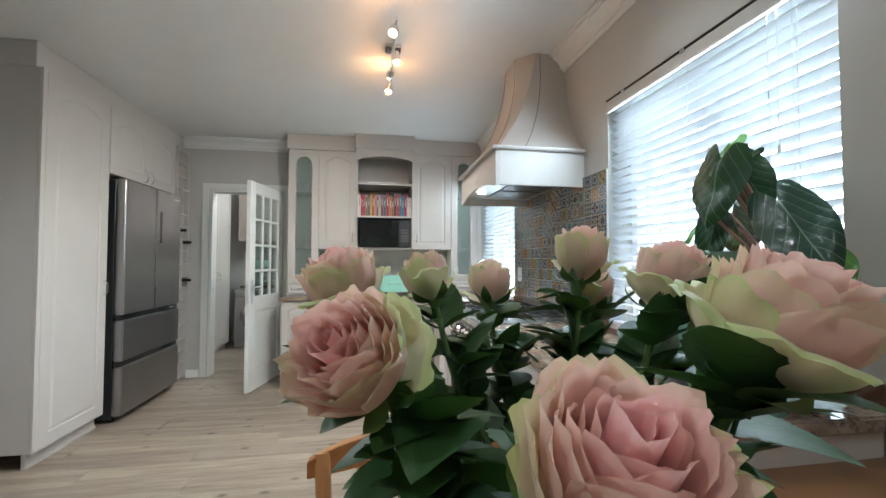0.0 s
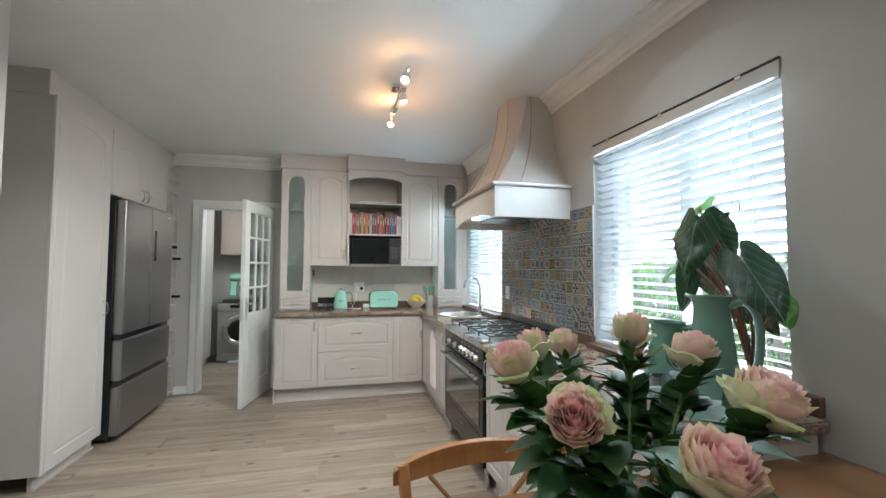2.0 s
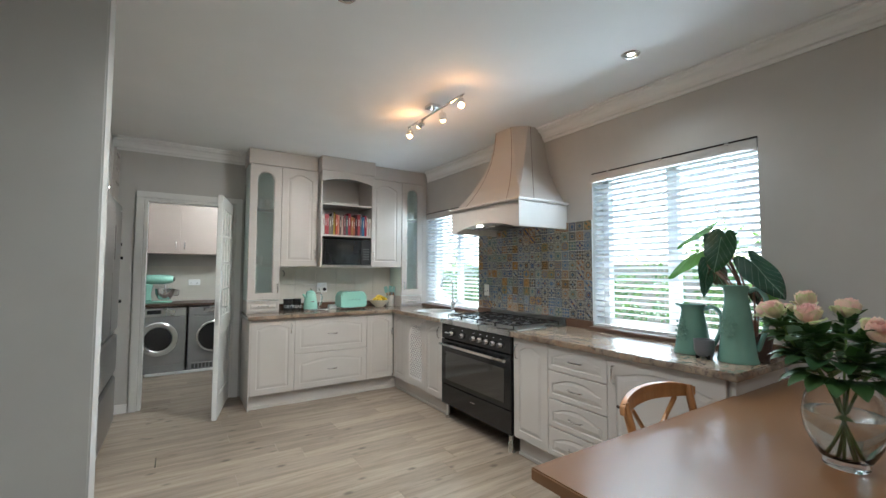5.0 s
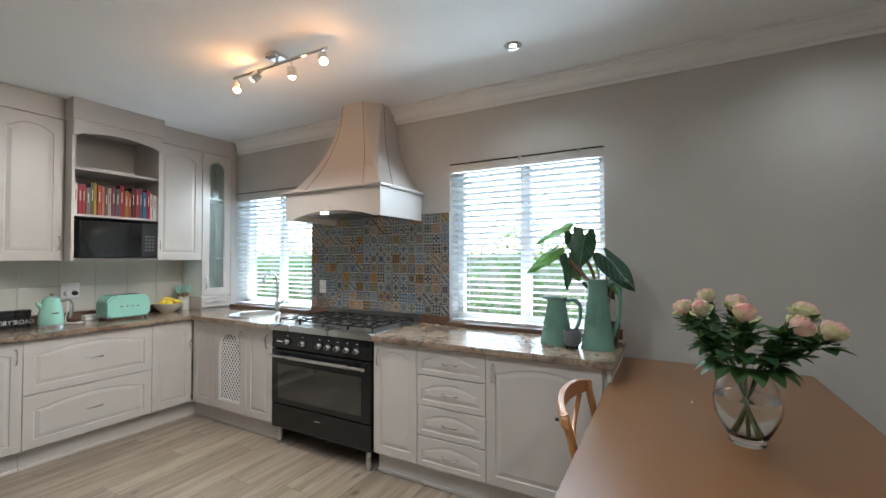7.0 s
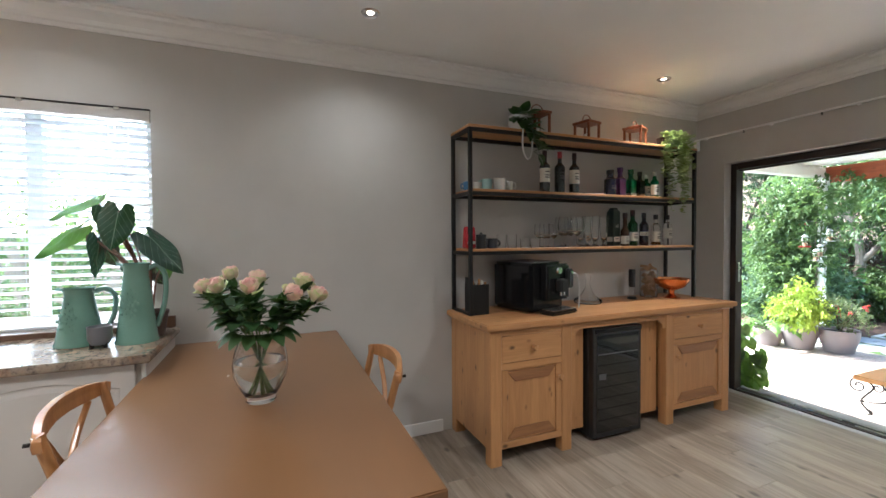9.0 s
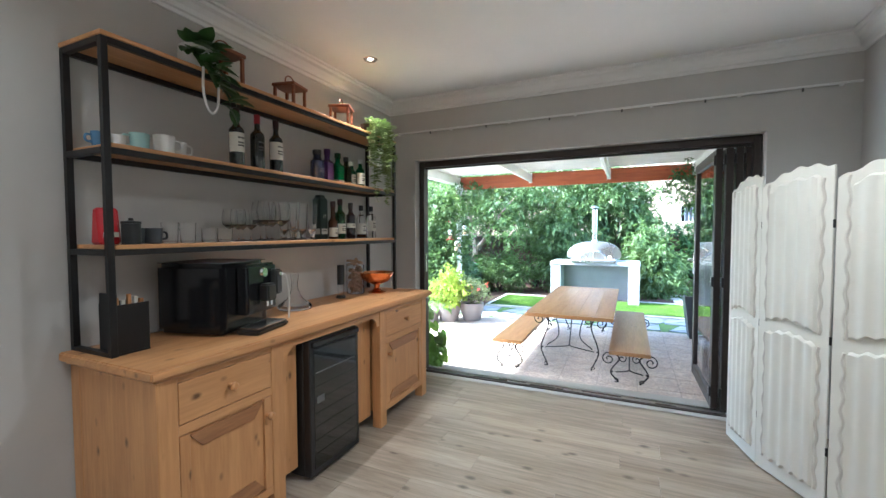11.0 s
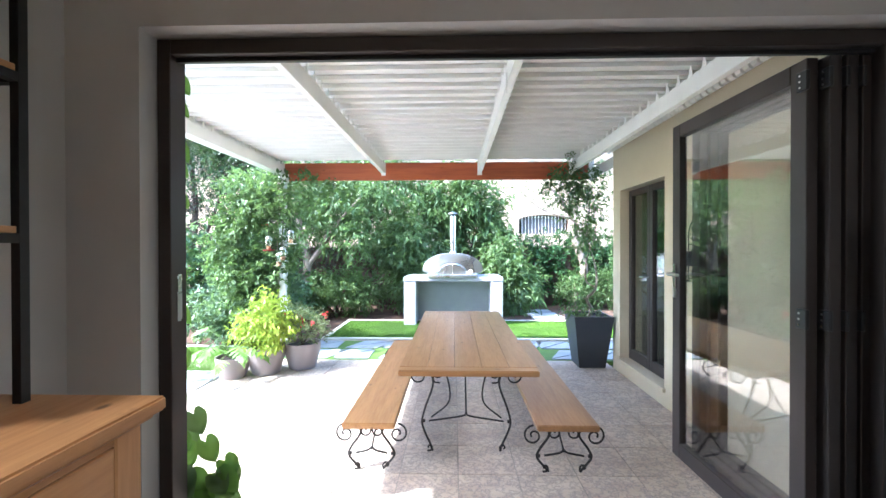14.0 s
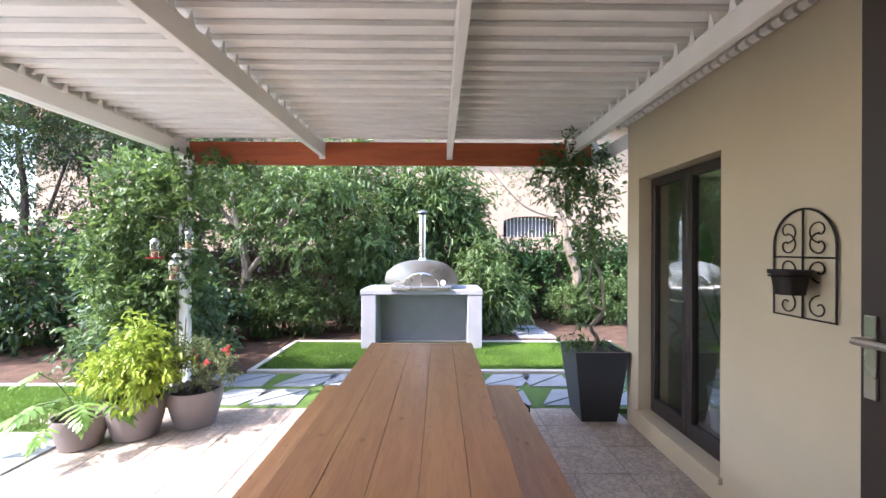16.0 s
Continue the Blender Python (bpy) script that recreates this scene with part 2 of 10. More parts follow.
def prism(outline, d0, d1, axis="y", bm=None, mi=0, bevel=0.0):
    """A flat outline of (a, b) given thickness: axis y uses (x, z), axis x uses (y, z), axis z uses (x, y)."""
    own = bmesh.new()
    def at(a, b, d):
        return {"y": (a, d, b), "x": (d, a, b), "z": (a, b, d)}[axis]
    lo = [own.verts.new(at(a, b, d0)) for a, b in outline]
    hi = [own.verts.new(at(a, b, d1)) for a, b in outline]
    own.faces.new(lo)
    own.faces.new(hi[::-1])
    n = len(outline)
    for i in range(n):
        own.faces.new((lo[i], lo[(i + 1) % n], hi[(i + 1) % n], hi[i]))
    if bevel:
        bmesh.ops.recalc_face_normals(own, faces=own.faces)
        bmesh.ops.bevel(own, geom=list(own.edges), offset=bevel, segments=1, affect="EDGES", clamp_overlap=True)
    for f in own.faces:
        f.material_index = mi
    return own if bm is None else join(bm, own)


def arc(cx, cy, r, a0, a1, n=10, ry=None):
    return [(cx + r * math.cos(radians(a0 + (a1 - a0) * i / n)), cy + (ry or r) * math.sin(radians(a0 + (a1 - a0) * i / n))) for i in range(n + 1)]


def bez(pts, n=16):
    """A smooth curve through the given points."""
    p = [Vector(v) for v in pts]
    out = []
    for i in range(len(p) - 1):
        a, b = p[i], p[i + 1]
        ta = (p[i + 1] - p[i - 1]) / 2 if i else (b - a)
        tb = (p[i + 2] - p[i]) / 2 if i + 2 < len(p) else (b - a)
        for k in range(n if i + 2 < len(p) else n + 1):
            t = k / n
            out.append(a * (2 * t**3 - 3 * t**2 + 1) + ta * (t**3 - 2 * t**2 + t) + b * (3 * t**2 - 2 * t**3) + tb * (t**3 - t**2))
    return out


def wall_with_holes(name, axis, d0, d1, a0, a1, z0, z1, holes, material):
    """A wall slab across axis from d0 to d1, with square openings (a0, a1, z0, z1)."""
    bm = bmesh.new()
    cuts = sorted({a0, a1, *[h[0] for h in holes], *[h[1] for h in holes]})
    for c0, c1 in zip(cuts, cuts[1:]):
        mid = (c0 + c1) / 2
        spans, z = [], z0
        for h in sorted((h for h in holes if h[0] < mid < h[1]), key=lambda h: h[2]):
            if h[2] > z:
                spans.append((z, h[2]))
            z = h[3]
        if z < z1:
            spans.append((z, z1))
        for s0, s1 in spans:
            if axis == "x":
                box(d0, d1, c0, c1, s0, s1, 0, bm)
            else:
                box(c0, c1, d0, d1, s0, s1, 0, bm)
    bmesh.ops.remove_doubles(bm, verts=bm.verts, dist=1e-5)
    inner = [f for f in bm.faces if sum(1 for g in bm.faces if g is not f and (g.calc_center_median() - f.calc_center_median()).length < 1e-4)]
    bmesh.ops.delete(bm, geom=inner, context="FACES")
    return setting(part(name, bm, material))

# ---- structure ----
XE, YN, YS, CEIL = 1.40, 5.00, -3.34, 2.605
PAT = -0.33  # patio level
SEASTO = 0.26
wall_with_holes("wall_east", "x", XE, XE + SEASTO, YS - 0.22, 7.3, -0.4, 3.0, [(3.56, 4.68, 0.93, 2.08), (1.03, 2.125, 0.93, 2.11)], M_WALL)
wall_with_holes("wall_north", "y", YN, YN + 0.14, -2.45, XE, 0, CEIL, [(-1.60, -0.80, 0, 2.05)], M_WALL)
wall_with_holes("wall_south", "y", YS - 0.22, YS, -2.075, XE, -0.4, 3.0, [(-1.576, 1.13, 0, 2.045)], M_WALL)
wall_with_holes("wall_west", "x", -2.26, -2.06, YS + 0.0, 2.05, 0, CEIL, [], M_WALL)
bm = box(-2.45, -1.555, 2.05, 2.20, 0, CEIL, 0.006, seg=2)
setting(part("wall_nib", bm, M_WALL))
wall_with_holes("wall_kitchen_west", "x", -2.65, -2.45, 2.05, YN + 0.14, 0, CEIL, [], M_WALL)
wall_with_holes("wall_laundry_north", "y", 7.12, 7.3, -2.65, XE, 0, CEIL, [], M_WALL)
wall_with_holes("wall_laundry_west", "x", -2.65, -2.45, YN + 0.14, 7.12, 0, CEIL, [], M_WALL)
setting(part("ceiling", box(-2.65, XE, YS, 7.3, CEIL, CEIL + 0.1), M_CEIL))
# Unseen overhang past the east wall, added to keep sun off the windows
setting(part("roof", box(-2.9, XE + 1.5, YS - 0.3, 7.6, 3.0, 3.1), M_TRIM))
floor = setting(part("floor", box(-2.65, XE, YS - 0.22, 7.3, -0.12, -0.008), M_DARK))


def cornice(name, x0, y0, x1, y1, inward):
    """A moulded cornice along a wall from one corner to another; inward is the way into the room."""
    prof = [(0, 0), (0.0, -0.115), (0.012, -0.115), (0.016, -0.098), (0.03, -0.092), (0.036, -0.07), (0.055, -0.045), (0.078, -0.034), (0.082, -0.018), (0.10, -0.014), (0.10, 0)]
    bm = bmesh.new()
    ix, iy = inward
    dx, dy = (x1 - x0), (y1 - y0)
    L = math.hypot(dx, dy)
    dx, dy = dx / L, dy / L
    ends = []
    for e, s in ((0, 1), (L, -1)):
        ends.append([bm.verts.new((x0 + dx * (e + s * d) + ix * d, y0 + dy * (e + s * d) + iy * d, CEIL + z - 0.001)) for d, z in prof])
    n = len(prof)
    for i in range(n):
        j = (i + 1) % n
        bm.faces.new((ends[0][i], ends[0][j], ends[1][j], ends[1][i]))
    return setting(part(name, bm, M_TRIM))


cornice("cornice", XE, YS, XE, 4.66, (-1, 0))
cornice("cornice", -2.06, YS, XE, YS, (0, 1))
cornice("cornice", -2.06, YS, -2.06, 2.05, (1, 0))
cornice("cornice", -1.92, YN, -0.61, YN, (0, -1))


def skirting(name, x0, x1, y0, y1):
    bm = box(x0, x1, y0, y1, 0, 0.085, 0.003)
    return setting(part(name, bm, M_TRIM))


skirting("baseboard", -1.82, -1.67, YN - 0.016, YN)
skirting("baseboard", XE - 0.016, XE, -0.70, 0.93)
skirting("baseboard", 1.15, XE, YS, YS + 0.016)
skirting("baseboard", -2.06, -1.60, YS, YS + 0.016)
skirting("baseboard", -2.06, -2.044, YS + 0.016, 2.05)

# ---- kitchen ----
M_GRAN, nt, b = nodes_of("granite")
v = coords(nt)
n1 = noise_of(nt, v, 5.0, 8.0, 0.7)
n2 = noise_of(nt, v, 40.0, 6.0, 0.7)
c = mixc(nt, ramp(nt, n1, 0.4, 0.62), (0.34, 0.27, 0.20), (0.16, 0.115, 0.085))
c = mixc(nt, ramp(nt, n2, 0.52, 0.68), c, (0.07, 0.055, 0.05))
vein = math_node(nt, "SUBTRACT", 1.0, ramp(nt, math_node(nt, "ABSOLUTE", math_node(nt, "SUBTRACT", noise_of(nt, v, 2.6, 7.0, 0.6), 0.5)), 0.0, 0.03))
c = mixc(nt, math_node(nt, "MULTIPLY", vein, 0.35), c, (0.36, 0.19, 0.10))
nt.links.new(c, b.inputs["Base Color"])
b.inputs["Roughness"].default_value = 0.16
M_UPST = plain("brown_stone", (0.14, 0.082, 0.055), 0.3, vary=0.1, scale=6)
M_TILEB = plain("beige_tile", (0.60, 0.57, 0.51), 0.25, vary=0.02, relief=0.02)
M_FROST = glass("frosted_glass", (0.90, 0.97, 0.94), 0.16, 1.25, 0.9)
M_RUBBER = plain("dark_gasket", (0.012, 0.012, 0.012), 0.6)


def offset_ring(pts, d):
    xs, zs = [p[0] for p in pts], [p[1] for p in pts]
    cx, cz, W, H = (min(xs) + max(xs)) / 2, (min(zs) + max(zs)) / 2, max(xs) - min(xs), max(zs) - min(zs)
    return [(cx + (x - cx) * (W - 2 * d) / W, cz + (z - cz) * (H - 2 * d) / H) for x, z in pts]


def door_mesh(w, h, m=0.055, rise=0.035, style="panel", thick=0.018):
    """A routed cabinet door facing -y with its lower corner at the origin; style panel, glass or flat."""
    bm = bmesh.new()
    x0, x1, z0 = m, w - m, m
    zs = h - m - rise
    N = 12
    if style == "glass":
        r = (x1 - x0) / 2
        top = [(w / 2 + r * math.cos(math.pi * i / N), h - m - r + r * math.sin(math.pi * i / N)) for i in range(N + 1)]
        zs = h - m - r
    elif style == "flat":
        top = [(x1 + (x0 - x1) * i / N, h - m) for i in range(N + 1)]
        zs = h - m
    else:
        top = []
        for i in range(N + 1):
            u = i / N
            lift = math.sin(math.pi * min(1, max(0, (u - 0.06) / 0.88))) ** 0.75 * rise
            top.append((x1 + (x0 - x1) * u, zs + lift))
    inner = [(x0, z0), (x1, z0)] + top
    e = 0.003
    P = lambda x, z, y=0.0: bm.verts.new((x, y, z))
    o = [P(e, e), P(w - e, e), P(w - e, h - e), P(e, h - e)]
    q = [P(0, 0, e), P(w, 0, e), P(w, h, e), P(0, h, e)]
    bk = [P(0, 0, thick), P(w, 0, thick), P(w, h, thick), P(0, h, thick)]
    for a, c in ((o, q), (q, bk)):
        for i in range(4):
            bm.faces.new((a[i], a[(i + 1) % 4], c[(i + 1) % 4], c[i]))
    ri = [P(x, z) for x, z in inner]
    bm.faces.new((o[0], o[1], ri[1], ri[0]))
    bm.faces.new((o[1], o[2], ri[2], ri[1]))
    bm.faces.new((o[3], o[0], ri[0], ri[-1]))
    bm.faces.new([o[2], o[3]] + [ri[k] for k in range(len(ri) - 1, 1, -1)])
    n = len(ri)
    steps = ((0.004, 0.005), (0.011, 0.005), (0.032, 0.0)) if style != "glass" else ((0.004, 0.005), (0.01, 0.005), (0.012, thick))
    last = ri
    for d, y in steps:
        nx = [P(x, z, y) for x, z in offset_ring(inner, d)]
        for i in range(n):
            bm.faces.new((last[i], last[(i + 1) % n], nx[(i + 1) % n], nx[i]))
        last = nx
    if style == "glass":
        bo = [P(x, z, thick) for x, z in offset_ring(inner, 0.012)]
        bm.faces.new((bk[1], bk[0], bo[0], bo[1]))
        bm.faces.new((bk[2], bk[1], bo[1], bo[2]))
        bm.faces.new((bk[0], bk[3], bo[-1], bo[0]))
        bm.faces.new([bk[3], bk[2]] + bo[2:])
        bmesh.ops.remove_doubles(bm, verts=bm.verts, dist=1e-5)
    else:
        bm.faces.new(last)
        bm.faces.new(bk[::-1])
    return bm


def bow_handle(parent, x, z, upright, length=0.1):
    a = length / 2
    pts = [(-a, 0.0, 0), (-a, -0.012, 0), (-a * 0.8, -0.024, 0), (-a * 0.3, -0.03, 0), (a * 0.3, -0.03, 0), (a * 0.8, -0.024, 0), (a, -0.012, 0), (a, 0.0, 0)]
    bm = tube(bez(pts, 3), [0.0045] * 22, 8, flat=1.2)
    if upright:
        bmesh.ops.rotate(bm, verts=bm.verts, cent=(0, 0, 0), matrix=Matrix.Rotation(radians(90), 3, "Y"))
    ob = part("handle", bm, M_CHROME, parent, "chrome bow handle", smooth=True, loc=(x, 0, z))
    return ob


def front(unit, name, x, z, w, h, handle=None, rise=0.035, style="panel", m=0.055, y=0.0, material=None):
    """A door or drawer front on a unit; handle is (x, z, upright) from its lower corner."""
    g = 0.0015
    d = part(name, door_mesh(w - 2 * g, h - 2 * g, m, rise, style), material or M_CAB, unit, loc=(x + g, y, z + g))
    if handle:
        bow_handle(d, *handle)
    return d


def base_unit(at, turn, w, label, depth=0.56, plinth=True, z1=0.862, side=None):
    u = thing("base_cabinet", label, "cabinet", at, turn, "fitted base cabinets")
    bm = box(0.001, w - 0.001, 0.02, depth, 0.13, z1)
    part("body", bm, M_CABIN, u)
    if plinth:
        bm = box(0.001, w - 0.001, 0.062, 0.08, 0, 0.13)
        box(0.001, w - 0.001, 0.048, 0.0615, 0, 0.022, 0.003, bm)
        part("plinth", bm, M_CAB, u)
    return u


Z0, Z1 = 0.14, 0.862
u = base_unit((-0.705, 4.40, 0), 0, 0.409, "taupe base cabinet with an arched raised panel door and chrome handle")
front(u, "door", 0, Z0, 0.409, Z1 - Z0, (0.37, 0.62, True))
part("side_panel", box(-0.012, -0.0005, 0.0, 0.56, 0, Z1, 0.002), M_CAB, u)
u = base_unit((-0.296, 4.40, 0), 0, 0.771, "wide taupe pan drawer cabinet with two arched raised panel drawers")
for z, h in ((Z0, 0.355), (0.498, 0.364)):
    front(u, "drawer", 0, z, 0.771, h, (0.385, h * 0.5, False), 0.045)
u = base_unit((0.475, 4.40, 0), 0, 0.323, "narrow taupe corner cabinet with an arched panel door under granite")
front(u, "door", 0, Z0, 0.323, Z1 - Z0)
u = base_unit((0.80, 4.40, 0), -90, 0.30, "narrow taupe corner cabinet beside the lattice door")
front(u, "door", 0.012, Z0, 0.288, Z1 - Z0)
bow_handle(u.children[-1], 0.012, 0.65, True, 0.07)
u = base_unit((0.80, 4.10, 0), -90, 0.435, "taupe sink cabinet with an arched diamond lattice door")
d = front(u, "door", 0, Z0, 0.435, Z1 - Z0, (0.385, 0.62, True), style="glass", m=0.075)
# Near-black sheet stands in for the unlit inside behind the lattice
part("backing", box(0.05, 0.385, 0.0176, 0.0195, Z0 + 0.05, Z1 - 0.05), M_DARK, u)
bm = bmesh.new()
for s in (1, -1):
    k = -0.7
    while k < 1.2:
        x0, x1 = 0.075, 0.357
        za, zb = k, k + s * (x1 - x0) * 1.25
        pts = []
        for i in range(41):
            x = x0 + (x1 - x0) * i / 40
            z = za + (zb - za) * i / 40
            r = 0.141
            top = 0.645 - r + math.sqrt(max(0, r * r - (x - 0.216) ** 2))
            if 0.078 < z < top:
                pts.append((x, 0.009 + 0.002 * s, z))
        if len(pts) > 1:
            tube([pts[0], pts[-1]], 0.0052, 4, bm, flat=0.5)
        k += 0.044
part("lattice", bm, M_CAB, u, "painted diamond lattice", loc=(0, 0, Z0))
u = base_unit((0.80, 3.665, 0), -90, 0.305, "narrow taupe base cabinet beside the black range cooker")
front(u, "door", 0, Z0, 0.305, Z1 - Z0, (0.265, 0.62, True))
u = base_unit((0.80, 2.38, 0), -90, 0.335, "taupe base cabinet with one arched panel door beside the range")
front(u, "door", 0, Z0, 0.335, Z1 - Z0, (0.045, 0.62, True))
u = base_unit((0.80, 2.045, 0), -90, 0.455, "taupe base cabinet with a stack of four arched panel drawers")
for z, h in ((0.692, 0.17), (0.508, 0.181), (0.325, 0.181), (0.14, 0.182)):
    front(u, "drawer", 0, z, 0.455, h, (0.228, h * 0.48, False), 0.05, m=0.032)
u = base_unit((0.80, 1.59, 0), -90, 0.66, "wide taupe base cabinet beside the dining table end")
front(u, "door", 0, Z0, 0.62, Z1 - Z0, (0.045, 0.62, True), 0.045)
part("side_panel", box(0.6405, 0.66, 0.0, 0.56, 0.0, Z1, 0.002), M_CAB, u)

setting(part("trim", box(0.7975, 0.8785, 4.463, 4.48, 0, 0.13, bm=box(0.8625, 0.8785, 4.4005, 4.4625, 0, 0.13)), M_CAB))

# worktop with a round sink cut into it
wt = thing("worktop", "polished brown and beige granite worktop running round the corner", "worktop")
bm = box(-0.735, 1.388, 4.365, 4.985, 0.863, 0.90, 0.006, seg=2)
part("worktop_run", bm, M_GRAN, wt)
SX, SY, SR = 1.09, 3.97, 0.205
bm = bmesh.new()
for s in (1, -1):
    a = [(SX + SR * math.cos(t), SY + s * SR * math.sin(t)) for t in (math.pi * i / 20 for i in range(21))]
    prism([(0.765, SY + s * 0.0002), (0.765, SY + s * (0.3935 if s > 0 else 0.62)), (1.388, SY + s * (0.3935 if s > 0 else 0.62)), (1.388, SY + s * 0.0002)] + a, 0.863, 0.90, "z", bm)
part("worktop_run", bm, M_GRAN, wt)
for y0, y1 in ((0.91, 2.382),):
    part("worktop_run", box(0.765, 1.388, y0, y1, 0.863, 0.90, 0.006, seg=2), M_GRAN, wt)
for nm, a in (("upstand", (-0.70, 0.97, 4.967, 4.985)), ("upstand", (1.375, 1.399, 3.35, 3.555)), ("upstand", (1.375, 1.399, 2.13, 2.38)), ("upstand", (1.375, 1.399, 0.93, 1.03))):
    ob = part(nm, box(*a, 0.9005, 0.965, 0.003), M_UPST)
    setting(ob)
for i, (y0, y1) in enumerate(((3.56, 4.68), (1.03, 2.125))):
    setting(part("window_sill", box(1.33, XE + 0.10, y0, y1, 0.9005, 0.9295, 0.004), M_UPST))

sink = thing("sink", "round stainless steel sink let into the granite", "sink", (SX, SY, 0.90))
part("rim", lathe([(SR - 0.012, 0.003), (SR - 0.004, 0.006), (SR + 0.02, 0.006), (SR + 0.024, 0.0005)], 40), M_STEELL, sink, smooth=True)
part("bowl", lathe([(SR - 0.012, 0.003), (SR - 0.02, -0.02), (SR - 0.03, -0.12), (SR - 0.08, -0.145), (0.03, -0.15), (0.028, -0.155), (0, -0.155)], 40), M_STEELL, sink, smooth=True)
part("drain", lathe([(0.026, -0.1535), (0.02, -0.148), (0.0, -0.15)], 20), M_CHROME, sink, smooth=True)
tap = thing("kitchen_tap", "tall chrome swan neck mixer tap behind the sink", "tap", (1.29, 3.90, 0.90), 12)
part("base", lathe([(0, 0), (0.027, 0), (0.027, 0.008), (0.022, 0.012), (0.022, 0.09), (0.018, 0.10), (0, 0.10)], 20), M_CHROME, tap, smooth=True)
part("spout", tube(bez([(0, 0, 0.09), (0, 0, 0.24), (-0.02, 0, 0.33), (-0.09, 0, 0.375), (-0.165, 0, 0.34), (-0.185, 0, 0.27)], 6), 0.0115, 12), M_CHROME, tap, smooth=True)
part("lever", tube([(0.0, 0.0, 0.07), (-0.01, -0.05, 0.085), (-0.03, -0.10, 0.12)], [0.011, 0.009, 0.006], 10), M_CHROME, tap, smooth=True)

# beige wall tiles behind the north worktop
tiles = setting(part("tile_grout", box(-0.40, 1.03, 4.990, 4.996, 0.965, 1.39), M_CABIN))
bm0 = box(0.001, 0.239, -0.005, 0.0, 0.001, 0.2075, 0.001)
me_tile = bpy.data.meshes.new("tile")
bm0.to_mesh(me_tile)
bm0.free()
me_tile.materials.append(M_TILEB)
for i in range(6):
    for j in range(2):
        if i == 5:
            continue
        ob = new("tile", me_tile)
        ob.parent = tiles
        ob.location = (-0.17 + 0.24 * i, 4.9895, 0.9705 + 0.209 * j)
for j in range(2):
    ob = part("tile", box(0.001, 0.228, -0.005, 0.0, 0.001, 0.2075, 0.001), M_TILEB, tiles, loc=(-0.40, 4.9895, 0.9705 + 0.209 * j))

# upper cabinets
UY, UB, UT = 4.66, 1.385, 2.445


def upper(at, w, label, z0=UB, depth=0.325, nm="wall_cabinet"):
    u = thing(nm, label, "cabinet", at, 0, "fitted wall cabinets")
    return u


def hollow(x0, x1, y0, y1, z0, z1, t=0.016, shelves=()):
    bm = box(x0, x0 + t, y0, y1, z0, z1)
    box(x1 - t, x1, y0, y1, z0, z1, 0, bm)
    box(x0 + t, x1 - t, y0, y1, z0, z0 + t, 0, bm)
    box(x0 + t, x1 - t, y0, y1, z1 - t, z1, 0, bm)
    box(x0 + t, x1 - t, y1 - 0.008, y1, z0 + t, z1 - t, 0, bm)
    return bm


M_CREAM = plain("white_china", (0.72, 0.72, 0.70), 0.2, vary=0.02, relief=0)
M_INSIDE = plain("pale_cabinet_lining", (0.72, 0.80, 0.76), 0.5, vary=0.03)
for X0, W, dr in ((-0.712, 0.312, 1), (1.032, 0.355, -1)):
    u = upper((X0, UY, 0), W, "tall taupe cabinet with frosted round ended glass and small drawer")
    part("body", hollow(0.001, W - 0.001, 0.0185, 0.326, 1.03, UT), M_INSIDE, u)
    part("drawer_box", box(0.001, W - 0.001, 0.0185, 0.326, 0.9008, 1.0295), M_CAB, u)
    d = front(u, "door", 0, 1.035, W - (0 if dr > 0 else 0.055), UT - 1.035, None, style="glass", m=0.065)
    bow_handle(d, (W - 0.028) if dr > 0 else 0.03, 0.12, True)
    w2 = W - (0 if dr > 0 else 0.055)
    part("pane", box(0.06, w2 - 0.06, 0.012, 0.016, 1.09, UT - 0.055), M_FROST, u, "frosted pale green glass")
    dd = front(u, "drawer", 0, 0.915, w2, 0.112, (w2 / 2, 0.056, False), 0, style="flat", m=0.02)
    if dr < 0:
        part("filler", box(w2 + 0.001, W, 0.0, 0.018, 0.9008, UT), M_CAB, u)
    for z in (1.40, 2.0):
        part("shelf", box(0.018, W - 0.018, 0.03, 0.31, z - 0.008, z + 0.008), M_CREAM, u)
    for (x, z) in ((0.10, 2.009), (0.20, 2.009), (0.12, 1.409), (0.09, 1.2)):
        if z < 1.3:
            continue
        g = thing("cup", "white cup behind frosted glass on a cabinet shelf", "cup", (X0 + x, UY + 0.12, z), 0, "cups in the glazed cabinets")
        part("bowl", lathe([(0, 0), (0.025, 0), (0.034, 0.03), (0.037, 0.085), (0.034, 0.085), (0.03, 0.03), (0, 0.012)], 16), M_CREAM, g, smooth=True)
for X0, W, hx in ((-0.40, 0.39, 0.35), (0.60, 0.43, 0.04)):
    u = upper((X0, UY, 0), W, "taupe wall cabinet with a tall arched raised panel door")
    part("body", box(0.001, W - 0.001, 0.0185, 0.326, UB, UT), M_CAB, u)
    front(u, "door", 0, UB, W, UT - UB, (hx, 0.13, True), 0.05, m=0.065)
# open unit with books and microwave
u = upper((-0.01, 4.55, 0), 0.61, "taupe open shelf unit holding cookbooks and a microwave")
bm = box(0, 0.018, 0, 0.436, UB, UT, 0.001)
box(0.592, 0.61, 0, 0.436, UB, UT, 0.001, bm)
box(0.018, 0.592, 0.42, 0.436, UB, UT, 0, bm)
box(0.018, 0.592, 0, 0.42, UB, UB + 0.018, 0.001, bm)
part("body", bm, M_CAB, u)
part("shelf", box(0.0185, 0.5915, 0.01, 0.4195, 2.075, 2.093, 0.001), M_CAB, u)
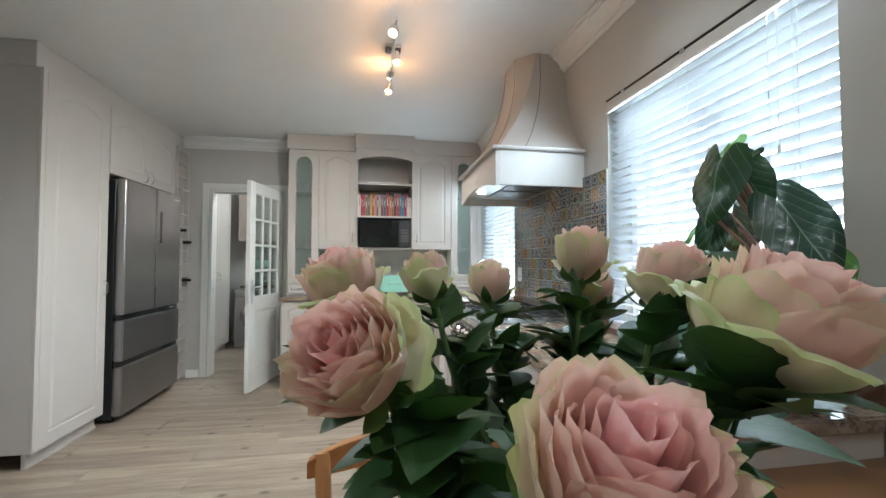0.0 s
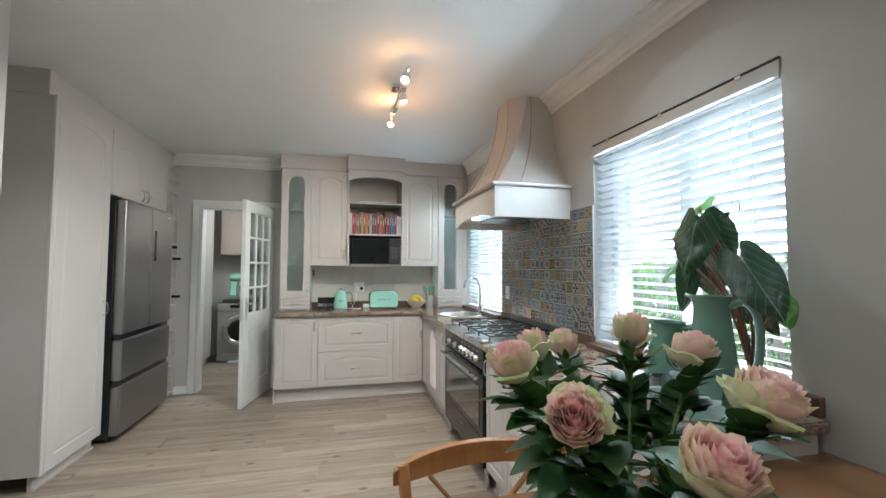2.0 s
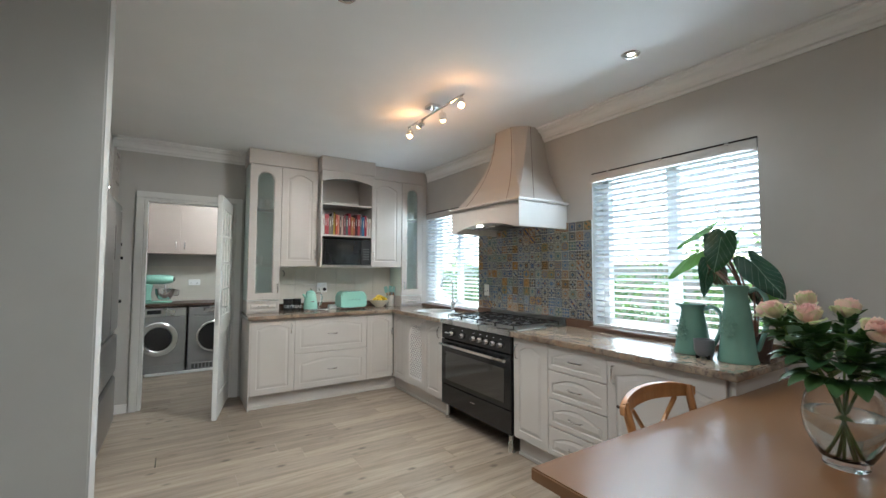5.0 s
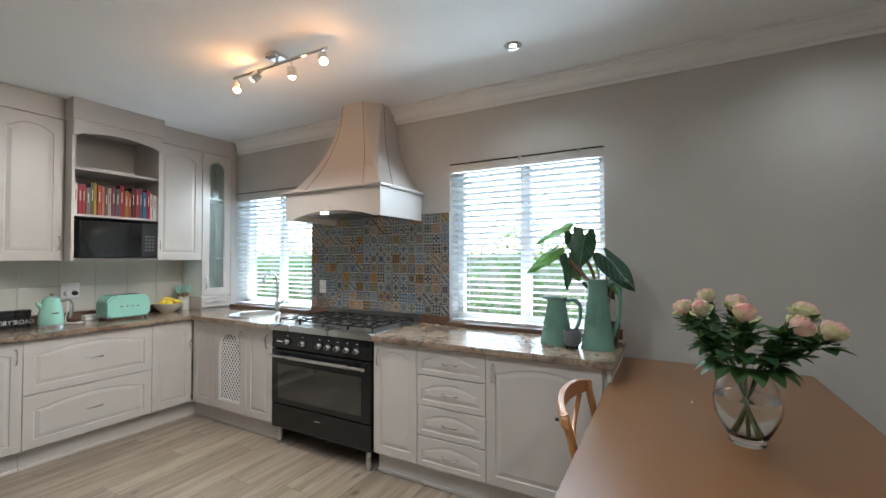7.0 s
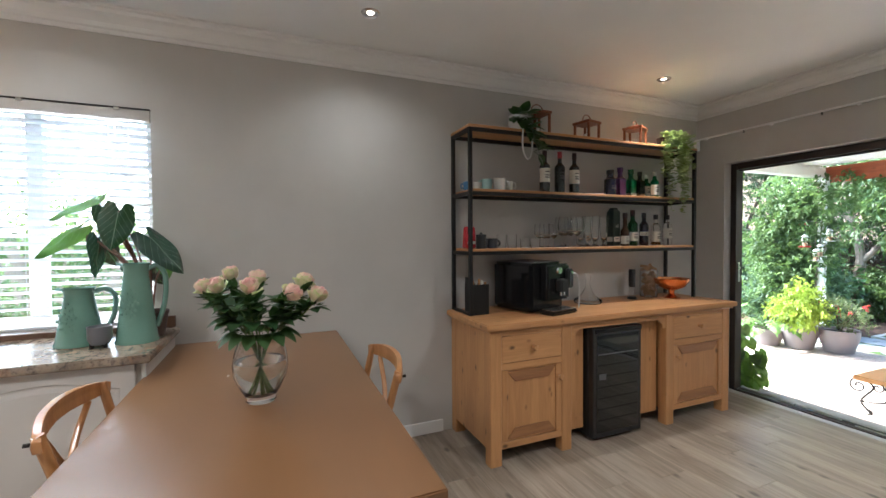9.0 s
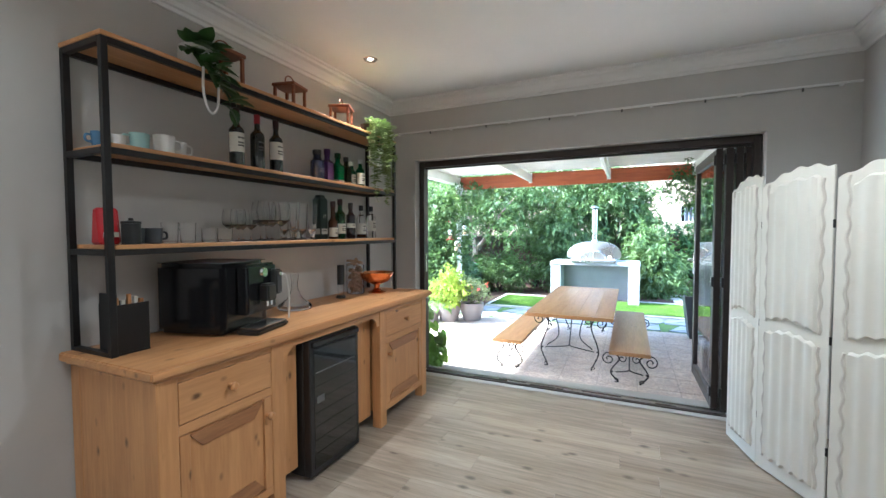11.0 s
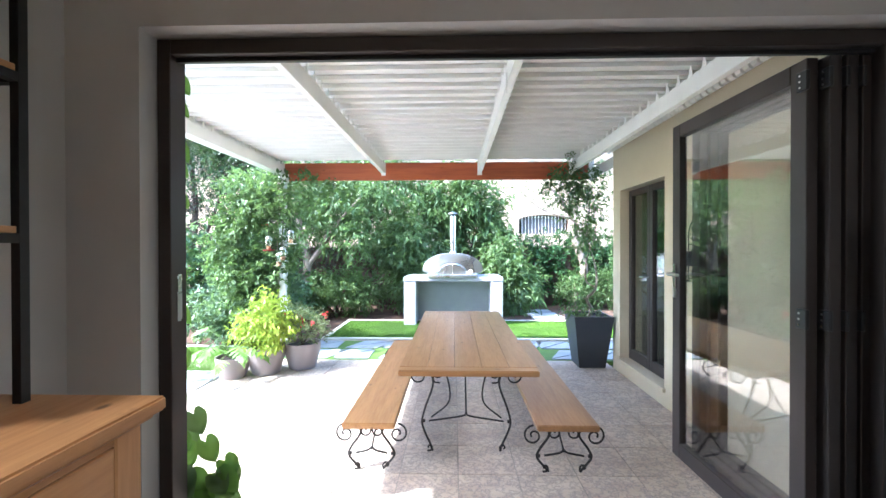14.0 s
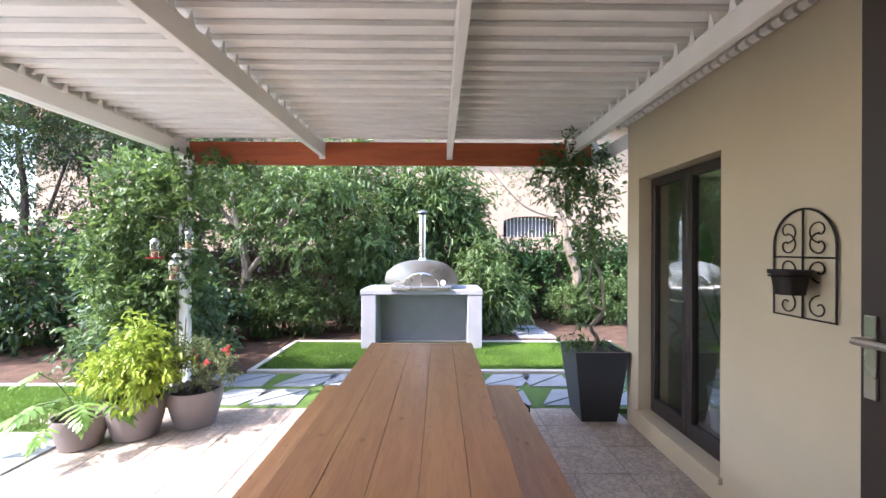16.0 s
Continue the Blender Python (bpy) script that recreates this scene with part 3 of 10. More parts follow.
part("shelf", box(0.0185, 0.5915, 0.01, 0.4195, 1.722, 1.74, 0.001), M_CAB, u)
ol = [(0, UT), (0, 2.325)] + [(0.018, 2.325), (0.03, 2.33), (0.06, 2.345)] + [(0.06 + 0.49 * i / 12, 2.345 + 0.03 * math.sin(math.pi * i / 12)) for i in range(1, 12)] + [(0.55, 2.345), (0.58, 2.33), (0.592, 2.325), (0.61, 2.325), (0.61, UT)]
part("top_rail", prism(ol, -0.0185, -0.0005, "y", bevel=0.0015), M_CAB, u)
# bulkhead above
bk = thing("bulkhead", "taupe boxed bulkhead above the wall cabinets", "bulkhead")
part("panel", box(-0.725, -0.02, UY - 0.012, 4.99, UT + 0.001, CEIL - 0.001, 0.003), M_CAB, bk)
part("panel", box(-0.019, 0.609, 4.518, 4.99, UT + 0.001, CEIL - 0.001, 0.003), M_CAB, bk)
part("panel", box(0.61, 1.385, UY - 0.012, 4.99, UT + 0.001, CEIL - 0.001, 0.003), M_CAB, bk)
setting(bk)
# books
rb = random.Random(11)
cols = [(0.75, 0.70, 0.66), (0.55, 0.02, 0.04), (0.55, 0.02, 0.05), (0.30, 0.22, 0.16), (0.16, 0.13, 0.10), (0.75, 0.52, 0.03), (0.62, 0.08, 0.02), (0.78, 0.30, 0.18), (0.20, 0.12, 0.10), (0.70, 0.55, 0.48), (0.30, 0.05, 0.08), (0.10, 0.14, 0.16), (0.50, 0.02, 0.05), (0.55, 0.22, 0.05), (0.48, 0.10, 0.03), (0.12, 0.03, 0.05), (0.5, 0.05, 0.06), (0.14, 0.14, 0.20), (0.07, 0.25, 0.50), (0.6, 0.03, 0.07), (0.70, 0.68, 0.65), (0.74, 0.72, 0.7)]
book_m = [plain("book_cover", tuple(k * (0.75 if sum(c) > 1.8 else 0.5) for k in c), 0.4, vary=0.03) for c in cols]
M_PAGE = plain("paper", (0.7, 0.67, 0.6), 0.8)
names = ["cream", "crimson", "crimson", "brown", "dark brown", "yellow", "scarlet", "salmon", "brown", "pink", "maroon", "slate", "red", "rust", "orange brown", "plum", "red", "navy", "blue", "red", "white", "white"]
x = 0.012
for i, mm in enumerate(book_m):
    t = 0.560 / 22 * (0.75 + 0.5 * rb.random())
    h = 0.20 + 0.055 * rb.random()
    if x + t > 0.578:
        t = 0.578 - x
    bk1 = thing("book", names[i] + " cookbook standing in the row on the open shelf", "book", (x - 0.01 + 0.012, 4.575 + 0.01 * rb.random(), 1.7405), 0, "cookbooks on the shelf")
    bm = box(0.0005, 0.0025, 0, 0.17, 0, h, 0.0005)
    box(t - 0.003, t - 0.001, 0, 0.17, 0, h, 0.0005, bm)
    box(0.0005, t - 0.001, -0.002, 0.001, 0, h, 0.0008, bm)
    part("cover", bm, mm, bk1)
    part("pages", box(0.003, t - 0.0035, 0.0012, 0.165, 0.003, h - 0.004), M_PAGE, bk1)
    part("spine_title", box(t * 0.42, t * 0.58, -0.003, -0.0021, h * 0.45, h * 0.78), M_PAGE if sum(cols[i]) < 1.2 else book_m[1], bk1)
    x += t + 0.0006
mag = thing("magazine", "white magazines lying flat on the top shelf", "magazine", (0.12, 4.60, 2.0935))
part("pages", box(0, 0.30, 0, 0.2, 0.0, 0.012, 0.002), M_PAGE, mag)
part("cover", box(-0.002, 0.302, -0.002, 0.202, 0.0125, 0.016), M_WHITE, mag)
# microwave
mw = thing("microwave", "black glass microwave in the open shelf unit", "microwave", (0.035, 4.53, UB + 0.0185))
part("body", box(0, 0.53, 0.012, 0.40, 0.006, 0.29, 0.004), M_BLACK, mw)
part("door", box(0, 0.405, -0.012, 0.011, 0.006, 0.29, 0.004), M_BLACKG, mw)
part("control_panel", box(0.408, 0.53, -0.012, 0.011, 0.006, 0.29, 0.004), M_BLACK, mw)
M_DIM = plain("grey_print", (0.10, 0.10, 0.10), 0.5)
for j in range(5):
    for i in range(3):
        part("button", box(0.43 + i * 0.026, 0.45 + i * 0.026, -0.0135, -0.0125, 0.06 + j * 0.028, 0.078 + j * 0.028), M_DIM, mw)

# range cooker
rg = thing("range_cooker", "black range cooker with steel hob and a wide oven window", "cooker", (0.80, 3.345, 0), -90)
RW = 0.955
part("body", box(0.004, RW - 0.004, 0.02, 0.585, 0.13, 0.86, 0.003), M_BLACKG, rg)
part("control_panel", box(0.002, RW - 0.002, -0.014, 0.0195, 0.725, 0.86, 0.006), M_BLACKG, rg)
d = part("door", box(0.004, RW - 0.004, -0.016, 0.0195, 0.315, 0.718, 0.004), M_BLACKG, rg)
M_OVENG = plain("dark_oven_glass", (0.035, 0.033, 0.03), 0.04, 0.0, 0.02, relief=0, coat=1.0)
part("window", box(0.075, RW - 0.075, -0.0185, -0.0165, 0.36, 0.615), M_OVENG, d, "dark reflecting oven glass")
part("handle", tube([(0.03, -0.055, 0.678), (RW - 0.03, -0.055, 0.678)], 0.011, 12), M_STEELL, d, "steel bar handle", smooth=True)
for x in (0.06, RW - 0.06):
    part("handle_post", rod(0.009, -0.055, -0.016, 10, axis="y", at=(x, 0, 0.678)), M_STEELL, d, smooth=True)
dr = part("drawer", box(0.004, RW - 0.004, -0.014, 0.0195, 0.135, 0.31, 0.004), M_BLACKG, rg)
part("badge", box(RW / 2 - 0.03, RW / 2 + 0.03, -0.016, -0.0145, 0.245, 0.252), M_STEELL, dr)
for x in (0.175, 0.335, 0.50, 0.585, 0.67, 0.755, 0.84):
    kn = part("knob", lathe([(0, -0.045), (0.014, -0.045), (0.019, -0.04), (0.021, -0.026), (0.024, -0.022), (0.024, -0.0145), (0, -0.0145)], 18, axis="y", at=(x, 0, 0.782)), M_CHROME, rg, "chrome knob", smooth=True)
    part("pointer", box(x - 0.004, x + 0.004, -0.052, -0.0455, 0.766, 0.798, 0.001), M_BLACK, kn)
    part("scale_print", box(x - 0.006, x + 0.006, -0.015, -0.0142, 0.825, 0.829), M_WHITE, rg)
part("clock", box(0.06, 0.12, -0.0155, -0.0142, 0.775, 0.783), M_WHITE, rg)
bm = box(0.0, RW, -0.03, 0.575, 0.862, 0.905, 0.005, seg=2)
part("hob", bm, M_STEELL, rg, "steel hob plate")
part("splash_back", box(0.0, RW, 0.5755, 0.589, 0.865, 0.965, 0.002), M_STEEL, rg, "brushed steel upstand")
bx = [(0.13, 0.14), (0.13, 0.42), (0.36, 0.28), (0.60, 0.28), (0.82, 0.14), (0.82, 0.42)]
for i, (x, y) in enumerate(bx):
    r = 0.05 if i == 2 else 0.036
    bn = part("burner", lathe([(0, 0.906), (r, 0.906), (r, 0.918), (r * 0.8, 0.922), (0, 0.922)], 20, at=(x, y, 0)), M_STEELL, rg, "burner ring", smooth=True)
    part("burner_cap", lathe([(0, 0.9222), (r * 0.75, 0.9222), (r * 0.75, 0.928), (r * 0.6, 0.931), (0, 0.931)], 20, at=(x, y, 0)), M_BLACK, bn, smooth=True)
for x0, x1 in ((0.03, 0.24), (0.25, 0.475), (0.48, 0.705), (0.715, 0.925)):
    bm = tube([(x0, 0.04, 0.935), (x1, 0.04, 0.935), (x1, 0.53, 0.935), (x0, 0.53, 0.935)], 0.0055, 6, closed=True)
    tube([(x0, 0.285, 0.936), (x1, 0.285, 0.936)], 0.0055, 6, bm)
    xm = (x0 + x1) / 2
    for yc in (0.14, 0.42):
        for dx, dy in ((1, 0), (-1, 0), (0, 1), (0, -1)):
            ex = xm + dx * (x1 - x0) / 2 if dx else xm
            ey = yc + dy * 0.11 if dy else yc
            tube([(ex, ey, 0.936), (xm + dx * 0.025, yc + dy * 0.025, 0.94)], 0.0055, 6, bm)
    for x, y in ((x0, 0.04), (x1, 0.04), (x0, 0.53), (x1, 0.53)):
        rod(0.005, 0.905, 0.936, 6, bm, (x, y, 0))
    part("pan_support", bm, M_BLACKM, rg, "cast iron pan support")
for x in (0.05, RW - 0.05):
    for y in (0.03, 0.53):
        part("foot", lathe([(0, 0), (0.024, 0), (0.022, 0.02), (0.018, 0.13), (0, 0.13)], 14, at=(x, y, 0)), M_STEELL, rg, "steel foot", smooth=True)

# cooker hood
hd = thing("cooker_hood", "taupe painted cooker hood with a flared chimney", "hood")
HY0, HY1, HX = 2.372, 3.281, 0.856
ol = [(HY0, 1.893), (HY0, 1.692)] + [(HY0 + 0.05, 1.692)] + [(HY0 + 0.05 + (HY1 - HY0 - 0.1) * i / 14, 1.692 + 0.055 * math.sin(math.pi * i / 14) ** 0.8) for i in range(1, 14)] + [(HY1 - 0.05, 1.692), (HY1, 1.692), (HY1, 1.893)]
part("front_panel", prism(ol, HX, HX + 0.02, "x", bevel=0.0015), M_CAB, hd)
for y in (HY0, HY1 - 0.02):
    part("side_panel", box(HX + 0.0202, 1.398, y, y + 0.02, 1.692, 1.893, 0.0015), M_CAB, hd)
part("underside", box(HX + 0.0205, 1.398, HY0 + 0.0205, HY1 - 0.0205, 1.745, 1.765), M_STEELL, hd, "steel extractor plate")
M_FILTER = plain("filter_mesh", (0.25, 0.25, 0.25), 0.4, 0.9, 0.2, 90, 300, 0.5)
for y in (2.5, 2.85):
    part("filter", box(1.02, 1.33, y, y + 0.3, 1.738, 1.7448, 0.002), M_FILTER, hd)
M_LAMP = plain("lamp_glow", (1.0, 0.82, 0.55), 0.4, emit=3)
for y in (2.46, 2.95):
    part("lamp", rod(0.03, 1.736, 1.7445, 14, at=(0.93, y, 0)), M_LAMP, hd, "lit halogen lamp")
part("cornice_shelf", box(HX - 0.028, 1.398, HY0 - 0.028, HY1 + 0.028, 1.8935, 1.912, 0.006, seg=2), M_CAB, hd)
part("badge", box(HX - 0.004, HX - 0.0002, 2.80, 2.86, 1.775, 1.80, 0.0015), M_CAB, hd)


def flare(s):
    """Half width along y and front place of the chimney at the height share s."""
    k = (1 - s) ** 2.3
    return 0.205 + 0.225 * k, 1.10 - 0.22 * k


bm = bmesh.new()
rings = []
yc = 2.826
for i in range(17):
    s = i / 16
    w, xf = flare(s)
    z = 1.9125 + s * (CEIL - 1.914)
    c = 0.30 + 0.25 * s
    rings.append([bm.verts.new(p) for p in ((1.398, yc - w, z), (xf + 0.10 * s + 0.0, yc - w, z), (xf, yc - w * (1 - 0.42 * s * 0 - 0.0) + 0.10 * s, z), (xf, yc + w - 0.10 * s, z), (xf + 0.10 * s, yc + w, z), (1.398, yc + w, z))])
for a, b2 in zip(rings, rings[1:]):
    for i in range(5):
        bm.faces.new((a[i], a[i + 1], b2[i + 1], b2[i]))
bm.faces.new(rings[-1])
part("chimney", bm, M_CAB, hd, smooth=True)
M_SEAM = plain("seam_line", (0.20, 0.15, 0.12), 0.7)
for side in (-1, 1):
    pts, ptf = [], []
    for i in range(17):
        s = i / 16
        w, xf = flare(s)
        z = 1.914 + s * (CEIL - 1.920)
        pts.append((xf - 0.001, yc + side * (w - 0.10 * s) * (0.70 + 0.25 * s) - side * 0.02 * (1 - s), z))
        ptf.append((xf + 0.10 * s + 0.13 * (1 - s) + 0.03, yc + side * (w + 0.001), z))
    part("seam", tube(pts, 0.0022, 5), M_SEAM, hd)
    part("seam", tube(ptf, 0.0022, 5), M_SEAM, hd)

# tall cupboards, fridge, wine rack on the west side
tc = thing("tall_cupboard", "full height taupe larder cupboard with a long arched panel door", "cupboard", (-1.82, 3.0, 0), 90)
part("body", box(0.0, 0.655, 0.019, 0.62, 0.10, 2.445, 0.002), M_CAB, tc)
part("side_trim", box(-0.002, 0.03, 0.001, 0.0185, 0.10, 2.445, 0.001), M_CAB, tc)
d = front(tc, "door", 0.032, 0.10, 0.62, 2.335, (0.58, 0.95, True), 0.05, m=0.085)
bm = box(0.03, 0.655, 0.06, 0.08, 0, 0.0995)
box(0.03, 0.655, 0.046, 0.0595, 0, 0.02, 0.003, bm)
part("plinth", bm, M_CAB, tc)
tb = thing("bulkhead", "taupe bulkhead closing the gap above the tall cupboards", "bulkhead")
part("panel", box(-2.44, -1.86, 2.995, 4.985, 2.446, CEIL - 0.001, 0.003), M_CAB, tb)
setting(tb)
oc = thing("wall_cabinet", "pair of taupe cupboard doors above the fridge with bow handles", "cabinet", (-1.82, 3.66, 0), 90)
part("body", box(0, 1.05, 0.019, 0.62, 1.93, 2.445), M_CAB, oc)
front(oc, "door", 0, 1.93, 0.525, 0.515, (0.48, 0.07, True), 0.04, m=0.07)
front(oc, "door", 0.525, 1.93, 0.525, 0.515, (0.045, 0.07, True), 0.04, m=0.07)
fr = thing("fridge_freezer", "dark brushed steel french door fridge with two freezer drawers", "fridge", (-1.735, 3.715, 0), 90)
FW = 0.93
part("body", box(0.004, FW - 0.004, 0.075, 0.66, 0.03, 1.895, 0.004), M_BLACK, fr)
for x0, x1 in ((0, FW / 2 - 0.003), (FW / 2 + 0.003, FW)):
    d = part("door", box(x0, x1, 0, 0.07, 0.835, 1.90, 0.008, seg=3), M_STEEL, fr)
    e = x1 - 0.004 if x0 == 0 else x0
    part("edge_grip", box(e, e + 0.004, -0.001, 0.02, 0.84, 1.895), M_STEELL, d)
part("display", box(FW / 2 + 0.06, FW / 2 + 0.10, -0.002, -0.0002, 1.42, 1.70, 0.0005), M_BLACKG, fr)
part("badge", box(FW - 0.14, FW - 0.06, -0.0015, -0.0002, 1.845, 1.856), M_WHITE, fr)
for z0, z1 in ((0.475, 0.79), (0.055, 0.43)):
    d = part("freezer_drawer", box(0, FW, 0, 0.07, z0, z1, 0.008, seg=3), M_STEEL, fr)
    part("drawer_grip", box(0.001, FW - 0.001, 0.02, 0.07, z1 + 0.001, z1 + 0.043), M_BLACKG, fr)
for x in (0.06, FW - 0.06):
    part("foot", lathe([(0, 0), (0.022, 0), (0.022, 0.015), (0.012, 0.018), (0.012, 0.03), (0, 0.03)], 14, at=(x, 0.10, 0)), M_BLACK, fr)
wr = thing("wine_rack", "narrow taupe wine rack of square cells beside the fridge", "wine rack", (-1.80, 4.712, 0), 90)
bm = box(0, 0.012, 0, 0.56, 0.0, 2.445)
box(0.258, 0.27, 0, 0.56, 0.0, 2.445, 0, bm)
box(0.13, 0.14, 0.002, 0.56, 0.012, 2.44, 0, bm)
part("body", bm, M_CAB, wr)
part("back", box(0.012, 0.258, 0.56, 0.57, 0, 2.445), M_CABIN, wr)
for i in range(19):
    part("shelf", box(0.0122, 0.2578, 0.001, 0.559, 0.04 + i * 0.131, 0.05 + i * 0.131), M_CAB, wr)
for x, z in ((0.07, 1.54), (0.19, 1.42), (0.20, 1.02)):
    bt = thing("wine_bottle", "dark wine bottle lying in the rack with its neck out", "bottle", (-1.80 + 0.03, 4.712 + x, z - 0.005), 0, "bottles in the wine rack")
    part("glass", lathe([(0, 0.03), (0.0145, 0.03), (0.014, -0.06), (0.036, -0.1), (0.037, -0.25), (0, -0.25)], 14, axis="x", at=(0, 0, 0.038)), M_BLACKG, bt, smooth=True)

# glazed door into the laundry, its frame
M_DOORW = plain("door_gloss_white", (0.74, 0.735, 0.71), 0.3, vary=0.02, relief=0.03)
fd = thing("glazed_door", "open white panelled door with twelve small glass panes", "door", (-0.845, 4.985, 0.008), 0)
DL, DH = 0.70, 2.022
fd.matrix_basis = Matrix.Translation((-0.845, 4.985, 0.008)) @ Matrix.Rotation(math.atan2(-(4.985 - 4.30), (-1.0 + 0.845)), 4, "Z")
st = 0.10
part("stile", box(0, st, -0.02, 0.02, 0, DH, 0.002), M_DOORW, fd)
part("stile", box(DL - st, DL, -0.02, 0.02, 0, DH, 0.002), M_DOORW, fd)
for z0, z1 in ((0, 0.20), (0.76, 0.90), (DH - 0.11, DH)):
    part("rail", box(st + 0.0003, DL - st - 0.0003, -0.02, 0.02, z0, z1, 0.002), M_DOORW, fd)
pn = box(st, DL - st, -0.008, 0.008, 0.20, 0.76)
for s in (-1, 1):
    prism([(st + 0.03, 0.23), (DL - st - 0.03, 0.23), (DL - st - 0.03, 0.73), (st + 0.03, 0.73)], s * 0.0081, s * 0.015, "y", pn, bevel=0.0)
part("panel", pn, M_DOORW, fd)
gx0, gx1, gz0, gz1 = st, DL - st, 0.90, DH - 0.11
nx_, nz_ = 3, 4
for i in range(1, nx_):
    x = gx0 + (gx1 - gx0) * i / nx_
    part("glazing_bar", box(x - 0.011, x + 0.011, -0.014, 0.014, gz0, gz1, 0.002), M_DOORW, fd)
for j in range(1, nz_):
    z = gz0 + (gz1 - gz0) * j / nz_
    part("glazing_bar", box(gx0, gx1, -0.0145, 0.0145, z - 0.011, z + 0.011, 0.002), M_DOORW, fd)
for i in range(nx_):
    for j in range(nz_):
        x0 = gx0 + (gx1 - gx0) * i / nx_ + 0.011
        x1 = gx0 + (gx1 - gx0) * (i + 1) / nx_ - 0.011
        z0 = gz0 + (gz1 - gz0) * j / nz_ + 0.011
        z1 = gz0 + (gz1 - gz0) * (j + 1) / nz_ - 0.011
        part("pane", box(x0, x1, -0.002, 0.002, z0, z1), M_DOORPANE, fd)
part("lock_plate", box(DL, DL + 0.002, -0.011, 0.011, 0.84, 1.05), M_STEELL, fd)
for s in (-1, 1):
    part("handle_plate", box(DL - 0.065, DL - 0.025, s * 0.0205, s * 0.025, 0.84, 1.06, 0.001), M_STEELL, fd)
    part("handle", tube([(DL - 0.045, s * 0.022, 1.0), (DL - 0.045, s * 0.06, 1.0), (DL - 0.06, s * 0.066, 1.0), (DL - 0.15, s * 0.062, 1.0)], 0.009, 8), M_STEELL, fd, "steel lever handle", smooth=True)
for z in (0.25, 1.0, 1.8):
    part("hinge", rod(0.008, z - 0.05, z + 0.05, 8, at=(0.0, -0.024, 0)), M_STEELL, fd)
dfm = thing("door_frame", "white painted door frame round the laundry opening", "door frame")
for a in ((-1.665, -1.602, YN - 0.022, YN - 0.0005, 0, 2.05), (-0.80, -0.737, YN - 0.022, YN - 0.0005, 0, 2.05), (-1.665, -0.737, YN - 0.022, YN - 0.0005, 2.0505, 2.11)):
    part("architrave", box(*a, 0.005, seg=2), M_DOORW, dfm)
for a in ((-1.5998, -1.57, YN + 0.001, YN + 0.139, 0, 2.018), (-0.83, -0.8002, YN + 0.001, YN + 0.139, 0, 2.018), (-1.5998, -0.8002, YN + 0.001, YN + 0.139, 2.0185, 2.0498)):
    part("jamb", box(*a, 0.002), M_DOORW, dfm)
setting(dfm)

# sockets
def socket(at, turn, label, w=0.11, h=0.07):
    s = thing("wall_socket", label, "socket", at, turn)
    part("plate", box(-w / 2, w / 2, -0.009, 0, -h / 2, h / 2, 0.003), M_WHITE, s)
    for x in (-w / 4, w / 4):
        part("switch", box(x - 0.008, x + 0.008, -0.012, -0.0092, h / 2 - 0.024, h / 2 - 0.010, 0.001), M_WHITE, s)
        for dx, dz in ((0, 0.002), (-0.008, -0.012), (0.008, -0.012)):
            part("pin_hole", rod(0.0035, -0.0098, -0.0092, 8, at=(x + dx, 0, dz - 0.006), axis="y"), M_BLACK, s)
    return s


s = socket((0.14, 4.983, 1.14), 0, "white double socket with plugs above the worktop", 0.12, 0.115)
for x in (-0.025, 0.028):
    part("plug", lathe([(0, -0.045), (0.014, -0.045), (0.02, -0.025), (0.02, -0.0125), (0, -0.0125)], 12, axis="y", at=(x, 0, -0.02)), M_BLACK if x > 0 else M_WHITE, s)
socket((1.384, 3.41, 1.15), -90, "white double socket on the patterned tiles", 0.075, 0.115)
socket((-1.10, 7.109, 1.16), 0, "white double socket above the laundry worktop", 0.15, 0.085)

# patterned tile splash
M_PAT, nt, b = nodes_of("patterned_tile")
tc_ = nt.nodes.new("ShaderNodeTexCoord")
oi = nt.nodes.new("ShaderNodeObjectInfo")
sep = nt.nodes.new("ShaderNodeSeparateXYZ")
nt.links.new(tc_.outputs["Object"], sep.inputs[0])
u_ = math_node(nt, "MULTIPLY", sep.outputs[1], 26.6)
v_ = math_node(nt, "MULTIPLY", sep.outputs[2], 25.6)
au, av = math_node(nt, "ABSOLUTE", u_), math_node(nt, "ABSOLUTE", v_)
rad = math_node(nt, "SQRT", math_node(nt, "ADD", math_node(nt, "MULTIPLY", u_, u_), math_node(nt, "MULTIPLY", v_, v_)))
sq = math_node(nt, "MAXIMUM", au, av)
dm = math_node(nt, "ADD", au, av)
dg = math_node(nt, "ABSOLUTE", math_node(nt, "SUBTRACT", u_, v_))
ang = put(nt, "ShaderNodeMath", {0: v_, 1: u_}, operation="ARCTAN2").outputs[0]
R = oi.outputs["Random"]


def less(x, k):
    return math_node(nt, "LESS_THAN", x, k)


def xor(*ps):
    out = ps[0]
    for p in ps[1:]:
        out = math_node(nt, "ABSOLUTE", math_node(nt, "SUBTRACT", out, p))
    return out


def wave(x, k, amp, add=0.0):
    return math_node(nt, "ADD", math_node(nt, "MULTIPLY", math_node(nt, "COSINE", math_node(nt, "MULTIPLY", x, k)), amp), add)


